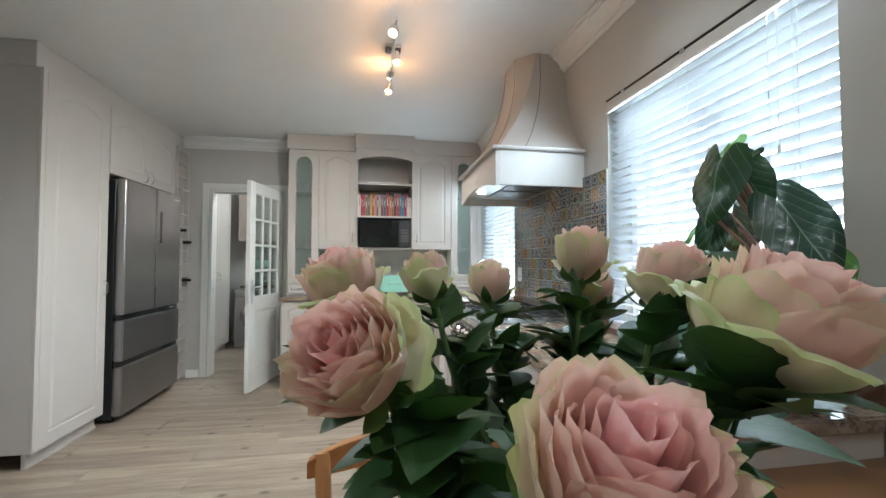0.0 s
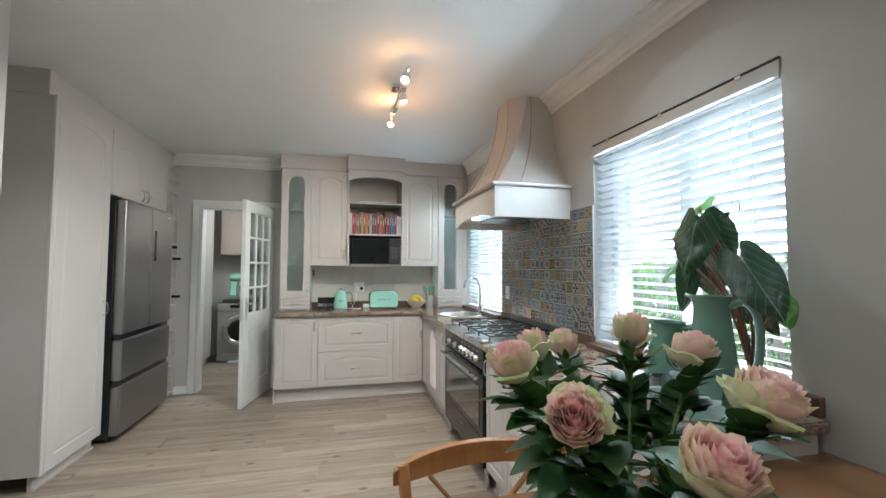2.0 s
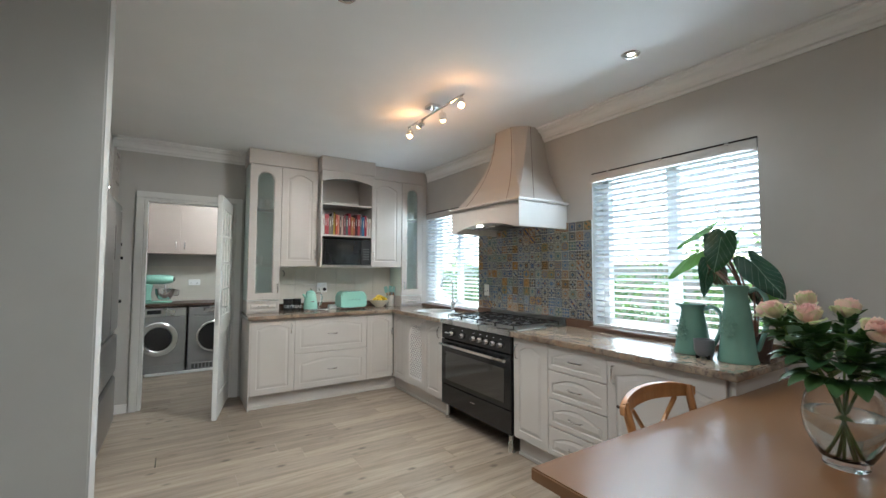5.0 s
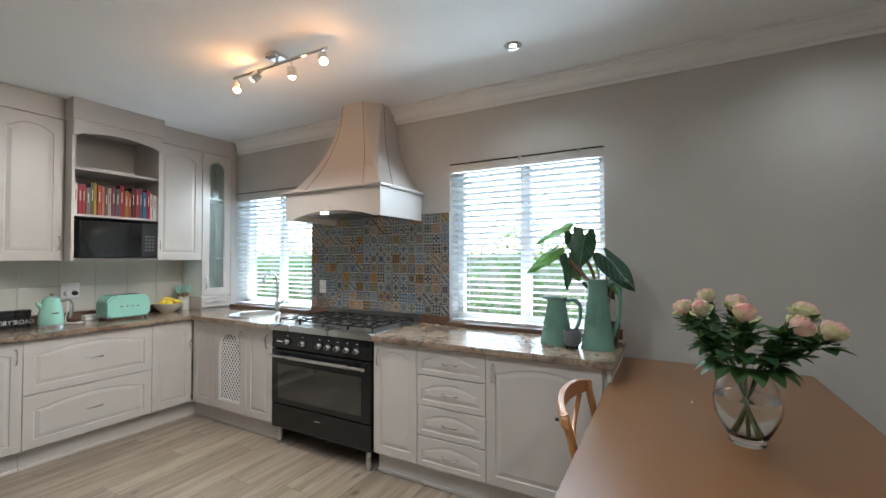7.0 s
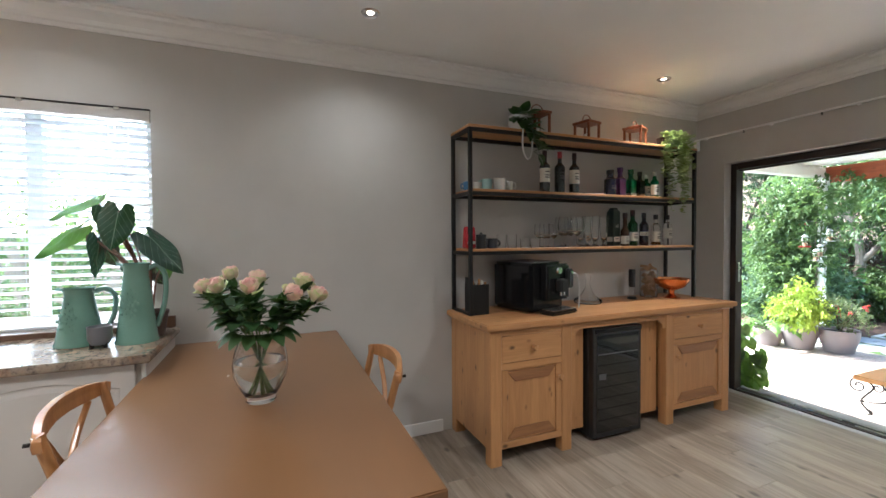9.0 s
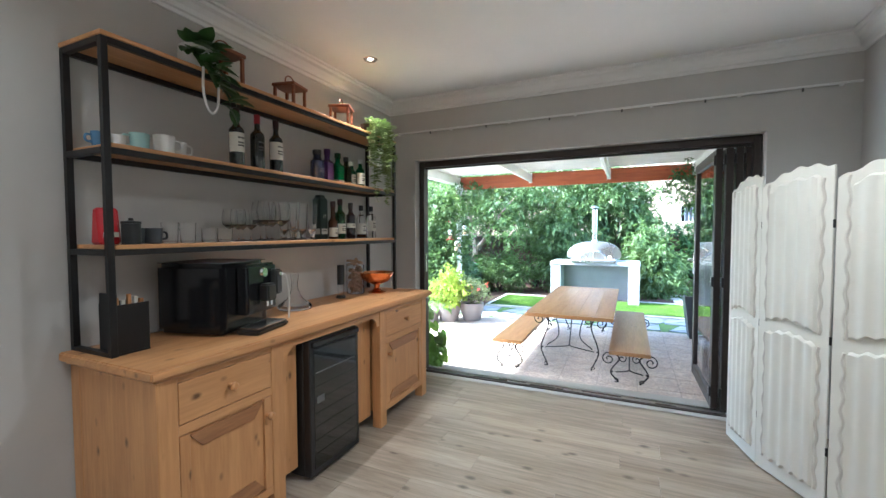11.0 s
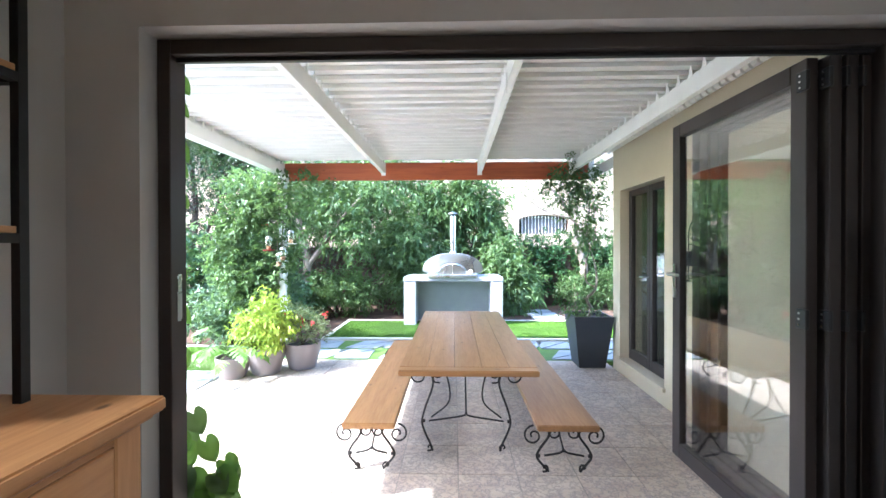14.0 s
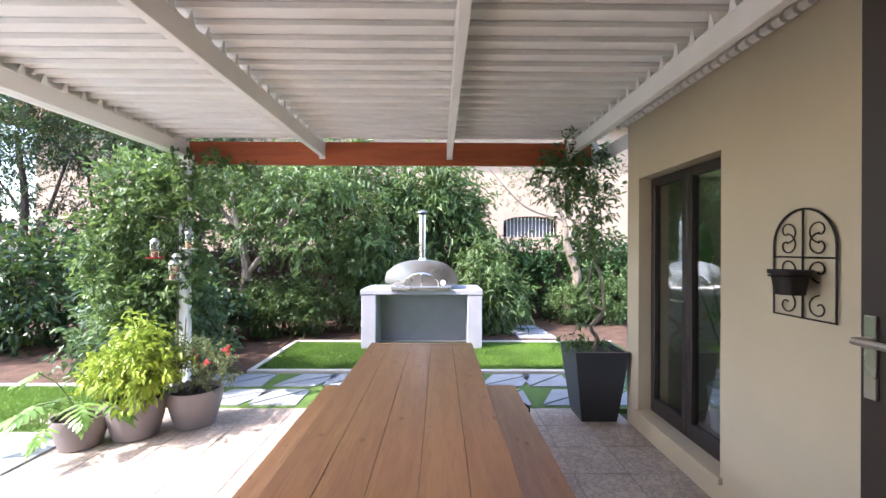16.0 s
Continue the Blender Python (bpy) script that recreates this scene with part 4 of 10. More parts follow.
du, dv = math_node(nt, "SUBTRACT", 1.0, au), math_node(nt, "SUBTRACT", 1.0, av)
cor = math_node(nt, "SQRT", math_node(nt, "ADD", math_node(nt, "MULTIPLY", du, du), math_node(nt, "MULTIPLY", dv, dv)))
flower4 = less(math_node(nt, "SUBTRACT", rad, wave(ang, 4.0, 0.26)), 0.52)
star8 = less(math_node(nt, "SUBTRACT", rad, wave(ang, 8.0, 0.13)), 0.62)
lattice = math_node(nt, "GREATER_THAN", math_node(nt, "ADD", wave(u_, 9.42, 1.0), wave(v_, 9.42, 1.0)), 0.25)
pats = [
    xor(flower4, less(rad, 0.25), less(cor, 0.45), less(cor, 0.27)),
    xor(star8, less(rad, 0.40), less(rad, 0.18), less(cor, 0.32)),
    xor(less(dm, 1.0), less(dm, 0.74), less(dm, 0.4), less(cor, 0.5), less(cor, 0.34)),
    xor(lattice, less(sq, 0.3)),
    xor(less(sq, 0.72), less(sq, 0.56), less(rad, 0.40), less(dm, 0.24)),
    xor(less(dg, 0.26), less(math_node(nt, "ABSOLUTE", math_node(nt, "SUBTRACT", cor, 0.55)), 0.10)),
    xor(less(math_node(nt, "ABSOLUTE", math_node(nt, "SUBTRACT", rad, 0.6)), 0.12), flower4, less(cor, 0.36)),
    xor(less(math_node(nt, "MULTIPLY", au, av), 0.045), less(rad, 0.5), less(rad, 0.3), less(cor, 0.4)),
]
val = pats[0]
for i, p in enumerate(pats[1:], 1):
    sel = math_node(nt, "GREATER_THAN", R, i / len(pats))
    val = math_node(nt, "ADD", math_node(nt, "MULTIPLY", p, sel), math_node(nt, "MULTIPLY", val, math_node(nt, "SUBTRACT", 1.0, sel)))
ink_r = math_node(nt, "FRACT", math_node(nt, "MULTIPLY", R, 37.7))
inks = [(0.025, 0.04, 0.11), (0.06, 0.12, 0.22), (0.035, 0.03, 0.03), (0.03, 0.05, 0.10), (0.07, 0.12, 0.10), (0.22, 0.10, 0.03)]
ink = None
for i, c in enumerate(inks):
    if ink is None:
        ink = mixc(nt, 0.0, c, c)
    else:
        ink = mixc(nt, math_node(nt, "GREATER_THAN", ink_r, i / len(inks)), ink, c)
bg_r = math_node(nt, "FRACT", math_node(nt, "MULTIPLY", R, 91.3))
bgc = mixc(nt, math_node(nt, "GREATER_THAN", bg_r, 0.84), (0.30, 0.29, 0.26), (0.30, 0.20, 0.09))
mark = less(rad, 0.20)
c = mixc(nt, val, bgc, ink)
second = mixc(nt, math_node(nt, "GREATER_THAN", math_node(nt, "FRACT", math_node(nt, "MULTIPLY", R, 13.1)), 0.5), (0.36, 0.17, 0.04), (0.08, 0.16, 0.28))
c = mixc(nt, math_node(nt, "MULTIPLY", mark, 0.9), c, second)
frame_line = math_node(nt, "MULTIPLY", math_node(nt, "GREATER_THAN", sq, 0.80), less(sq, 0.90))
c = mixc(nt, math_node(nt, "MULTIPLY", frame_line, 0.75), c, ink)
edge = math_node(nt, "GREATER_THAN", sq, 0.95)
c = mixc(nt, math_node(nt, "MULTIPLY", edge, 0.5), c, (0.5, 0.47, 0.42))
nt.links.new(c, b.inputs["Base Color"])
b.inputs["Roughness"].default_value = 0.22
splash = setting(part("tile_splash", box(1.391, 1.3995, 2.127, 3.558, 0.966, 1.748), M_CREAM))
bm0 = box(-0.004, 0.0, -0.0371, 0.0371, -0.0386, 0.0386, 0.001)
me_t = bpy.data.meshes.new("patterned_tile")
bm0.to_mesh(me_t)
bm0.free()
me_t.materials.append(M_PAT)
for i in range(19):
    for j in range(10):
        ob = new("patterned_tile", me_t)
        ob.parent = splash
        ob.location = (1.3905, 2.127 + 0.0753 * (i + 0.5), 0.966 + 0.0782 * (j + 0.5))

# windows and blinds
M_WFRAME = plain("window_frame_white", (0.8, 0.8, 0.79), 0.35, vary=0.02)


def window(y0, y1, z0, z1, nm, mull):
    w = setting(thing(nm, "", "window", (0, 0, 0)))
    x0, x1 = XE + 0.13, XE + 0.18
    for a in ((y0, y0 + 0.05, z0, z1), (y1 - 0.05, y1, z0, z1), (y0 + 0.05, y1 - 0.05, z0, z0 + 0.05), (y0 + 0.05, y1 - 0.05, z1 - 0.05, z1)):
        part("window_frame", box(x0, x1, *a, 0.003), M_WFRAME, w)
    ys = [y0 + 0.05] + mull + [y1 - 0.05]
    for m_ in mull:
        part("mullion", box(x0 - 0.005, x1, m_ - 0.035, m_ + 0.035, z0 + 0.05, z1 - 0.05, 0.003), M_WFRAME, w)
    for a, c in zip(ys, ys[1:]):
        p = part("pane", box(x0 + 0.02, x0 + 0.026, a, c, z0 + 0.05, z1 - 0.05), M_PANE, w)
        p.visible_shadow = False


window(3.56, 4.68, 0.93, 2.08, "window_1", [4.12])
window(1.03, 2.125, 0.93, 2.11, "window_2", [1.58])


def blind(y0, y1, z0, z1, label):
    bl = thing("venetian_blind", label, "blind", (XE + 0.035, 0, 0), 0, "white venetian blinds")
    part("headrail", box(-0.034, 0.03, y0 + 0.003, y1 - 0.003, z1 - 0.062, z1 - 0.006, 0.003), M_BLIND, bl)
    part("valance", box(-0.042, -0.0345, y0 + 0.001, y1 - 0.001, z1 - 0.078, z1 - 0.009, 0.002), M_VALANCE, bl)
    # Black strip stands in for the dark gap above the valance
    part("fixing_strip", box(-0.046, -0.02, y0 + 0.001, y1 - 0.001, z1 - 0.0085, z1 - 0.001), M_BLACKM, bl)
    for y in (y0 + 0.15, (y0 + y1) / 2, y1 - 0.15):
        part("clip", box(-0.049, -0.0425, y - 0.012, y + 0.012, z1 - 0.02, z1 - 0.004, 0.001), M_CHROME, bl)
    n = int((z1 - 0.09 - z0 - 0.02) / 0.042)
    bm0 = box(-0.024, 0.024, y0 + 0.006, y1 - 0.006, -0.0013, 0.0013)
    bmesh.ops.rotate(bm0, verts=bm0.verts, cent=(0, 0, 0), matrix=Matrix.Rotation(radians(20), 3, "Y"))
    me = bpy.data.meshes.new("slat")
    bm0.to_mesh(me)
    bm0.free()
    me.materials.append(M_BLIND)
    for i in range(n):
        ob = new("slat", me)
        ob.parent = bl
        ob.location = (0, 0, z1 - 0.105 - i * 0.042)
    part("bottom_rail", box(-0.025, 0.025, y0 + 0.006, y1 - 0.006, z0 + 0.003, z0 + 0.018, 0.002), M_BLIND, bl)
    for y in (y0 + 0.13, (y0 + y1) / 2, y1 - 0.13):
        for dx in (-0.026, 0.026):
            part("ladder_cord", tube([(dx, y, z0 + 0.02), (dx, y, z1 - 0.065)], 0.0009, 4), M_BLIND, bl)
    for k, y in enumerate((y0 + 0.16, y0 + 0.19, y0 + 0.10)):
        part("pull_cord", tube([(-0.045, y, z1 - 0.5 - 0.12 * k), (-0.046, y, z1 - 0.08)], 0.0012, 4), M_BLIND, bl)
        part("cord_weight", lathe([(0, 0), (0.006, 0.003), (0.004, 0.025), (0, 0.027)], 8, at=(-0.045, y, z1 - 0.525 - 0.12 * k)), M_BLIND, bl)


blind(1.03, 2.125, 0.93, 2.11, "wide white wooden venetian blind lowered over the window with open slats")
blind(3.56, 4.68, 0.93, 2.08, "white wooden venetian blind lowered behind the sink with open slats")

# ceiling lights
tr = thing("track_light", "chrome bar spotlight with four lit swivel heads", "ceiling light", (0.29, 2.70, CEIL))
part("ceiling_plate", box(-0.05, 0.05, -0.045, 0.045, -0.028, -0.0005, 0.004), M_CHROME, tr)
part("bar", tube([(0, -0.40, -0.055), (0, 0.40, -0.055)], 0.009, 8), M_CHROME, tr, smooth=True)
part("stem", rod(0.008, -0.06, -0.02, 8), M_CHROME, tr)
M_BULB = plain("bulb_glow", (1.0, 0.55, 0.20), 0.3, emit=2.6)
for y, ax, ay in ((-0.36, -25, 15), (-0.12, 5, -10), (0.12, 60, 20), (0.36, -10, 12)):
    m = Matrix.Translation((0, y, -0.064)) @ Euler((radians(ax), radians(ay), 0)).to_matrix().to_4x4()
    bm = lathe([(0.004, 0.012), (0.004, -0.03), (0.022, -0.032), (0.026, -0.045), (0.026, -0.085), (0.023, -0.085), (0.023, -0.05), (0, -0.045)], 18)
    bmesh.ops.transform(bm, matrix=m, verts=bm.verts)
    h = part("spot_head", bm, M_CHROME, tr, "chrome spot head", smooth=True)
    bm = lathe([(0, -0.05), (0.019, -0.055), (0.021, -0.088), (0.012, -0.10), (0, -0.102)], 14)
    bmesh.ops.transform(bm, matrix=m, verts=bm.verts)
    part("bulb", bm, M_BULB, h, "lit halogen bulb", smooth=True)
    l = new("spot_light", bpy.data.lights.new("spot_light", "POINT"))
    l.data.energy, l.data.color, l.data.shadow_soft_size = 0.16, (1.0, 0.45, 0.16), 0.012
    l.location = Vector((0.29, 2.70, CEIL)) + m @ Vector((0, 0, -0.118))
    l = new("spot_beam", bpy.data.lights.new("spot_beam", "SPOT"))
    l.data.energy, l.data.color, l.data.spot_size, l.data.spot_blend, l.data.shadow_soft_size = 4.0, (1.0, 0.90, 0.80), radians(150), 1.0, 0.02
    p = Vector((0.29, 2.70, CEIL)) + m @ Vector((0, 0, -0.12))
    l.matrix_world = look(p, p + Vector((-0.35, 0.45, -1.0)))
M_DL = plain("downlight_glow", (1.0, 0.84, 0.62), 0.3, emit=1.2)
# The three west of x = 0 are unseen, added to brighten that side
for x, y in ((0.86, 1.44), (0.89, -0.09), (0.973, -2.387), (-0.7, 1.85), (-0.9, -0.09), (-1.0, -1.75)):
    dl = thing("downlight", "round lit recessed ceiling downlight with chrome ring; western three added unseen", "downlight", (x, y, CEIL), 0, "recessed downlights")
    part("ring", lathe([(0.032, -0.001), (0.034, -0.006), (0.044, -0.008), (0.052, -0.002), (0.052, -0.0005)], 28), M_CHROME, dl, smooth=True)
    part("reflector", lathe([(0.0325, -0.0015), (0.020, -0.0008)], 28), M_STEEL, dl, smooth=True)
    part("lens", lathe([(0, -0.0035), (0.014, -0.003), (0.0195, -0.001)], 28), M_DL, dl)
    l = new("downlight_lamp", bpy.data.lights.new("downlight_lamp", "SPOT"))
    l.data.energy, l.data.color, l.data.spot_size, l.data.spot_blend, l.data.shadow_soft_size = 2.9, (1.0, 0.93, 0.87), radians(150), 1.0, 0.03
    if y < -2:
        l.data.energy, l.data.spot_size = 8.0, radians(104)
    elif x > 0:
        l.data.energy = 1.6
    if x < 0:
        l.data.energy = 11.0 if y > 0 else 4.0
    if y < -1 and x < 0:
        l.data.energy = 9.0
    l.matrix_world = look((x, y, CEIL - 0.02), (x, y + 0.001, 0))

# ---- dining end ----
dt = thing("dining_table", "brown oak dining table butted against the cabinets and the wall", "table", (0, 0, 0))
TX0, TX1, TY0, TY1, TZ = -0.45, 1.398, 0.04, 0.945, 0.797
part("tabletop", box(TX0, TX1, TY0, TY1, TZ - 0.036, TZ, 0.004, seg=2), M_TABLE, dt)
bm = box(TX0 + 0.07, TX1 - 0.05, TY0 + 0.07, TY0 + 0.092, TZ - 0.13, TZ - 0.0365)
box(TX0 + 0.07, TX1 - 0.05, TY1 - 0.092, TY1 - 0.07, TZ - 0.13, TZ - 0.0365, 0, bm)
box(TX0 + 0.07, TX0 + 0.092, TY0 + 0.092, TY1 - 0.092, TZ - 0.13, TZ - 0.0365, 0, bm)
part("apron", bm, M_TABLE, dt)
for x in (TX0 + 0.055, TX1 - 0.12):
    for y in (TY0 + 0.055, TY1 - 0.125):
        part("leg", box(x, x + 0.07, y, y + 0.07, 0, TZ - 0.0365, 0.004), M_TABLE, dt)
part("scratch", box(0.655, 0.68, 0.60, 0.607, TZ + 0.0004, TZ + 0.0008), M_CREAM, dt)


def cross_chair(at, turn, label):
    """A bentwood cross back chair; its back is on the +y side."""
    c = thing("dining_chair", label, "chair", at, turn, "cross back dining chairs")
    part("seat", lathe([(0, 0.44), (0.19, 0.44), (0.205, 0.452), (0.205, 0.462), (0.19, 0.472), (0, 0.466)], 28), M_CHAIR, c, smooth=True)
    part("seat_frame", lathe([(0.17, 0.405), (0.195, 0.405), (0.20, 0.4395), (0.17, 0.4395)], 28), M_CHAIR, c, smooth=True)
    for s in (-1, 1):
        part("leg", tube([(s * 0.155, -0.15, 0.43), (s * 0.18, -0.19, 0.0)], [0.017, 0.013], 10), M_CHAIR, c, smooth=True)
        part("back_post", tube(bez([(s * 0.20, 0.215, 0.0), (s * 0.185, 0.165, 0.44), (s * 0.205, 0.195, 0.66), (s * 0.222, 0.245, 0.872)], 6), 0.0155, 10), M_CHAIR, c, smooth=True)
    arch = []
    for i in range(17):
        a = -1 + i / 8
        arch.append((0.248 * a, 0.235 + 0.055 * (1 - a * a), 0.848 + 0.018 * (1 - a * a)))
    bm = bmesh.new()
    rings = []
    for p in arch:
        x, y, z = p
        a = x / 0.248
        hh = 0.030 * (1 - 0.45 * abs(a) ** 5)
        tt = 0.011
        rings.append([bm.verts.new((x, y + dy, z + dz)) for dy, dz in ((-tt, -hh), (tt, -hh), (tt * 1.3, 0), (tt, hh), (-tt, hh), (-tt * 0.6, 0))])
    for r0, r1 in zip(rings, rings[1:]):
        for i in range(6):
            bm.faces.new((r0[i], r0[(i + 1) % 6], r1[(i + 1) % 6], r1[i]))
    bm.faces.new(rings[0][::-1])
    bm.faces.new(rings[-1])
    bmesh.ops.bevel(bm, geom=list(bm.edges), offset=0.002, segments=1, affect="EDGES", clamp_overlap=True)
    part("backrest", bm, M_CHAIR, c, smooth=True)
    for s in (-1, 1):
        part("cross_slat", tube(bez([(s * 0.15, 0.262, 0.83), (s * 0.04, 0.262 + 0.006 * s, 0.70), (-s * 0.09, 0.21, 0.56), (-s * 0.165, 0.165, 0.47)], 6), 0.011, 8, flat=0.55), M_CHAIR, c, smooth=True)
        part("peg", rod(0.006, 0.0, 0.012, 8, axis="y", at=(s * 0.222, 0.262, 0.85)), M_IRON, c)
    part("stretcher", tube([(-0.165, -0.17, 0.2), (0.165, -0.17, 0.2)], 0.009, 8), M_CHAIR, c, smooth=True)
    for s in (-1, 1):
        part("stretcher", tube([(s * 0.165, -0.17, 0.2), (s * 0.19, 0.19, 0.22)], 0.009, 8), M_CHAIR, c, smooth=True)
    return c


cross_chair((0.30, 0.755, 0), 0, "honey bentwood cross back chair pushed in by the drawers")
cross_chair((0.43, 0.215, 0), 180, "honey bentwood cross back chair pushed in below the plain wall")

# vase and roses
VX, VY = 0.315, 0.463
vz = thing("vase", "clear round bellied glass vase half full of water", "vase", (VX, VY, TZ + 0.0005))
outer = [(r_ * 0.93, z_ * 0.97) for r_, z_ in [(0, 0), (0.052, 0), (0.056, 0.006), (0.055, 0.018), (0.075, 0.05), (0.098, 0.10), (0.103, 0.14), (0.095, 0.19), (0.078, 0.235), (0.072, 0.26)]]
inner = [(r_ * 0.93, z_ * 0.97) for r_, z_ in [(0.069, 0.26), (0.075, 0.235), (0.092, 0.19), (0.0995, 0.14), (0.0945, 0.10), (0.072, 0.052), (0.05, 0.028), (0, 0.024)]]
part("body", lathe(outer + inner, 40), M_GLASS, vz, smooth=True)
M_WATER = glass("water", (0.93, 0.97, 0.94), 0.0, 1.33)
part("water", lathe([(r_ * 0.927, z_ * 0.97) for r_, z_ in [(0, 0.0245), (0.0495, 0.0285), (0.0715, 0.0525), (0.094, 0.10), (0.099, 0.138), (0.0965, 0.155), (0, 0.155)]], 40), M_WATER, vz, smooth=True)
M_STEM = plain("flower_stem", (0.10, 0.17, 0.04), 0.5, vary=0.2, scale=20)
M_ROSE, nt, b = nodes_of("rose_petal")
at_ = nt.nodes.new("ShaderNodeAttribute")
at_.attribute_name = "tip"
v = coords(nt)
nn = noise_of(nt, v, 60.0, 4.0)
fac = math_node(nt, "ADD", at_.outputs["Fac"], math_node(nt, "MULTIPLY", math_node(nt, "SUBTRACT", nn, 0.5), 0.35))
cr = nt.nodes.new("ShaderNodeValToRGB")
nt.links.new(fac, cr.inputs[0])
els = cr.color_ramp.elements
els[0].position, els[0].color = 0.0, (0.84, 0.34, 0.38, 1)
els[1].position, els[1].color = 0.34, (0.88, 0.56, 0.52, 1)
e2 = els.new(0.62)
e2.color = (0.87, 0.68, 0.55, 1)
e3 = els.new(0.97)
e3.color = (0.60, 0.68, 0.30, 1)
nt.links.new(cr.outputs[0], b.inputs["Base Color"])
b.inputs["Roughness"].default_value = 0.55
b.inputs["Sheen Weight"].default_value = 0.3
b.inputs["Subsurface Weight"].default_value = 0.0
tl = nt.nodes.new("ShaderNodeBsdfTranslucent")
nt.links.new(cr.outputs[0], tl.inputs[0])
mx = nt.nodes.new("ShaderNodeMixShader")
mx.inputs[0].default_value = 0.42
nt.links.new(b.outputs[0], mx.inputs[1])
nt.links.new(tl.outputs[0], mx.inputs[2])
nt.links.new(mx.outputs[0], nt.nodes["Material Output"].inputs[0])
bump(nt, b, noise_of(nt, v, 180.0, 3.0), 0.15, 0.002)


def petal(rnd, phi, r0, height, width, flare, curl, tone, ruffle, n=9, m=9):
    """One cupped petal as vertex rows, with a tone for each vertex."""
    pts, tones = [], []
    for j in range(m):
        t = j / (m - 1)
        for i in range(n):
            s = -1 + 2 * i / (n - 1)
            w = width * (0.30 + 0.95 * math.sin(math.pi * min(1, t * 0.62 + 0.10))) * (1 - 0.16 * (t > 0.93))
            ang = phi + s * w
            rr = r0 * (0.25 + 0.75 * math.sin(math.pi / 2 * min(1, t * 1.5))) + flare * t ** 3
            z = height * (t - 0.09 * s * s * t) - curl * max(0, t - 0.72) ** 1.3 * 2.2
            k = ruffle * t * t * (math.sin(5 * s + phi * 3) + 0.6 * math.sin(9 * s + phi * 7))
            rr += k
            z += k * 0.8
            pts.append((rr * math.cos(ang), rr * math.sin(ang), z))
            tones.append(min(1, max(0, tone + 0.20 * t ** 4 + 0.16 * abs(s) ** 4 * t)))
    faces = [(j * n + i, j * n + i + 1, (j + 1) * n + i + 1, (j + 1) * n + i) for j in range(m - 1) for i in range(n - 1)]
    return pts, tones, faces


def rose(at, way, R, openness, seed, label):
    R = R * 0.83
    rnd = random.Random(seed)
    th = thing("rose", label, "rose", (VX, VY, TZ + 0.026), 0, "roses in the vase")
    up = Vector(way).normalized()
    q = up.to_track_quat("Z", "Y").to_matrix().to_4x4()
    centre = Vector(at) - Vector((VX, VY, TZ + 0.026))
    M = Matrix.Translation(centre - up * R * 0.75) @ q
    bm = lathe([(0, -0.32 * R), (0.15 * R, -0.28 * R), (0.26 * R, -0.05 * R), (0.20 * R, 0.12 * R), (0, 0.16 * R)], 12)
    bmesh.ops.transform(bm, matrix=M, verts=bm.verts)
    bloom = part("bloom", bm, M_STEM, th, "rose bloom on its green hip", smooth=True)
    def add(p, t, f):
        me = bpy.data.meshes.new("petal")
        me.from_pydata([tuple(M @ Vector(v)) for v in p], [], f)
        a = me.attributes.new("tip", "FLOAT", "POINT")
        a.data.foreach_set("value", t)
        me.materials.append(M_ROSE)
        me.shade_smooth()
        new("petal", me).parent = bloom
    layers = 9
    for L in range(layers):
        f = L / (layers - 1)
        cnt = (2, 3, 3, 4, 4, 5, 5, 5, 6)[L]
        for k in range(cnt):
            phi = 2 * math.pi * (k / cnt) + L * 1.1 + rnd.random() * 0.35
            r0 = R * (0.10 + 0.74 * f ** (0.95 if openness > 0.5 else 0.85))
            h = R * (1.86 - 0.34 * f * f - (0.16 * openness if L < 5 else 0.06 * openness))
            flare = R * openness * (0.02 + 0.10 * f ** 2.5)
            wide = 2.6 if L < 2 else 1.9
            curl = R * openness * 0.42 * f ** 2.2
            tone = 0.05 + 0.36 * f + 0.26 * f ** 4 * (rnd.random() > 0.5) + 0.14 * rnd.random()
            add(*petal(rnd, phi, r0, h * (0.93 + 0.12 * rnd.random()), wide / cnt * 3.1415 * 0.5, flare, curl, tone, R * 0.030 * (0.5 + 1.2 * f), 11, 10))
    for k in range(3):
        phi = rnd.random() * 6.28
        add(*petal(rnd, phi, R * 0.97, R * (1.0 + 0.2 * rnd.random()), 0.55, R * 0.24, R * 0.8, 0.78, R * 0.06, 11, 10))
    # sepals and stem
    for k in range(5):
        bm = bmesh.new()
        phi = 2 * math.pi * k / 5
        pr = None
        for t in range(6):
            u = t / 5
            rr = R * (0.22 + 0.75 * math.sin(u * 1.5))
            w = 0.20 * R * math.sin(math.pi * (0.15 + 0.85 * u)) + 0.0003
            z = -0.06 * R + R * 0.45 * u * u
            c0, s0 = math.cos(phi), math.sin(phi)
            row = [bm.verts.new((rr * c0 - s * w * s0, rr * s0 + s * w * c0, z)) for s in (-1, 1)]
            if pr:
                bm.faces.new((pr[0], pr[1], row[1], row[0]))
            pr = row
        bmesh.ops.transform(bm, matrix=M, verts=bm.verts)
        part("sepal", bm, M_STEM, th, smooth=True)
    foot = Vector((rnd.uniform(-0.03, 0.03), rnd.uniform(-0.03, 0.03), 0.004))
    neck = centre - up * R * 0.95
    d = Vector((neck.x, neck.y, 0))
    mid = Vector((d.x * 0.3, d.y * 0.3, 0.225))
    if mid.xy.length > 0.05:
        mid.xy = mid.xy.normalized() * 0.05
    foot.xy = -mid.xy * 0.7
    part("stem", tube(bez([foot, mid, (neck + mid) / 2 + d * 0.10, neck], 6), [0.0033] * 40, 7), M_STEM, th, smooth=True)
    return mid, neck


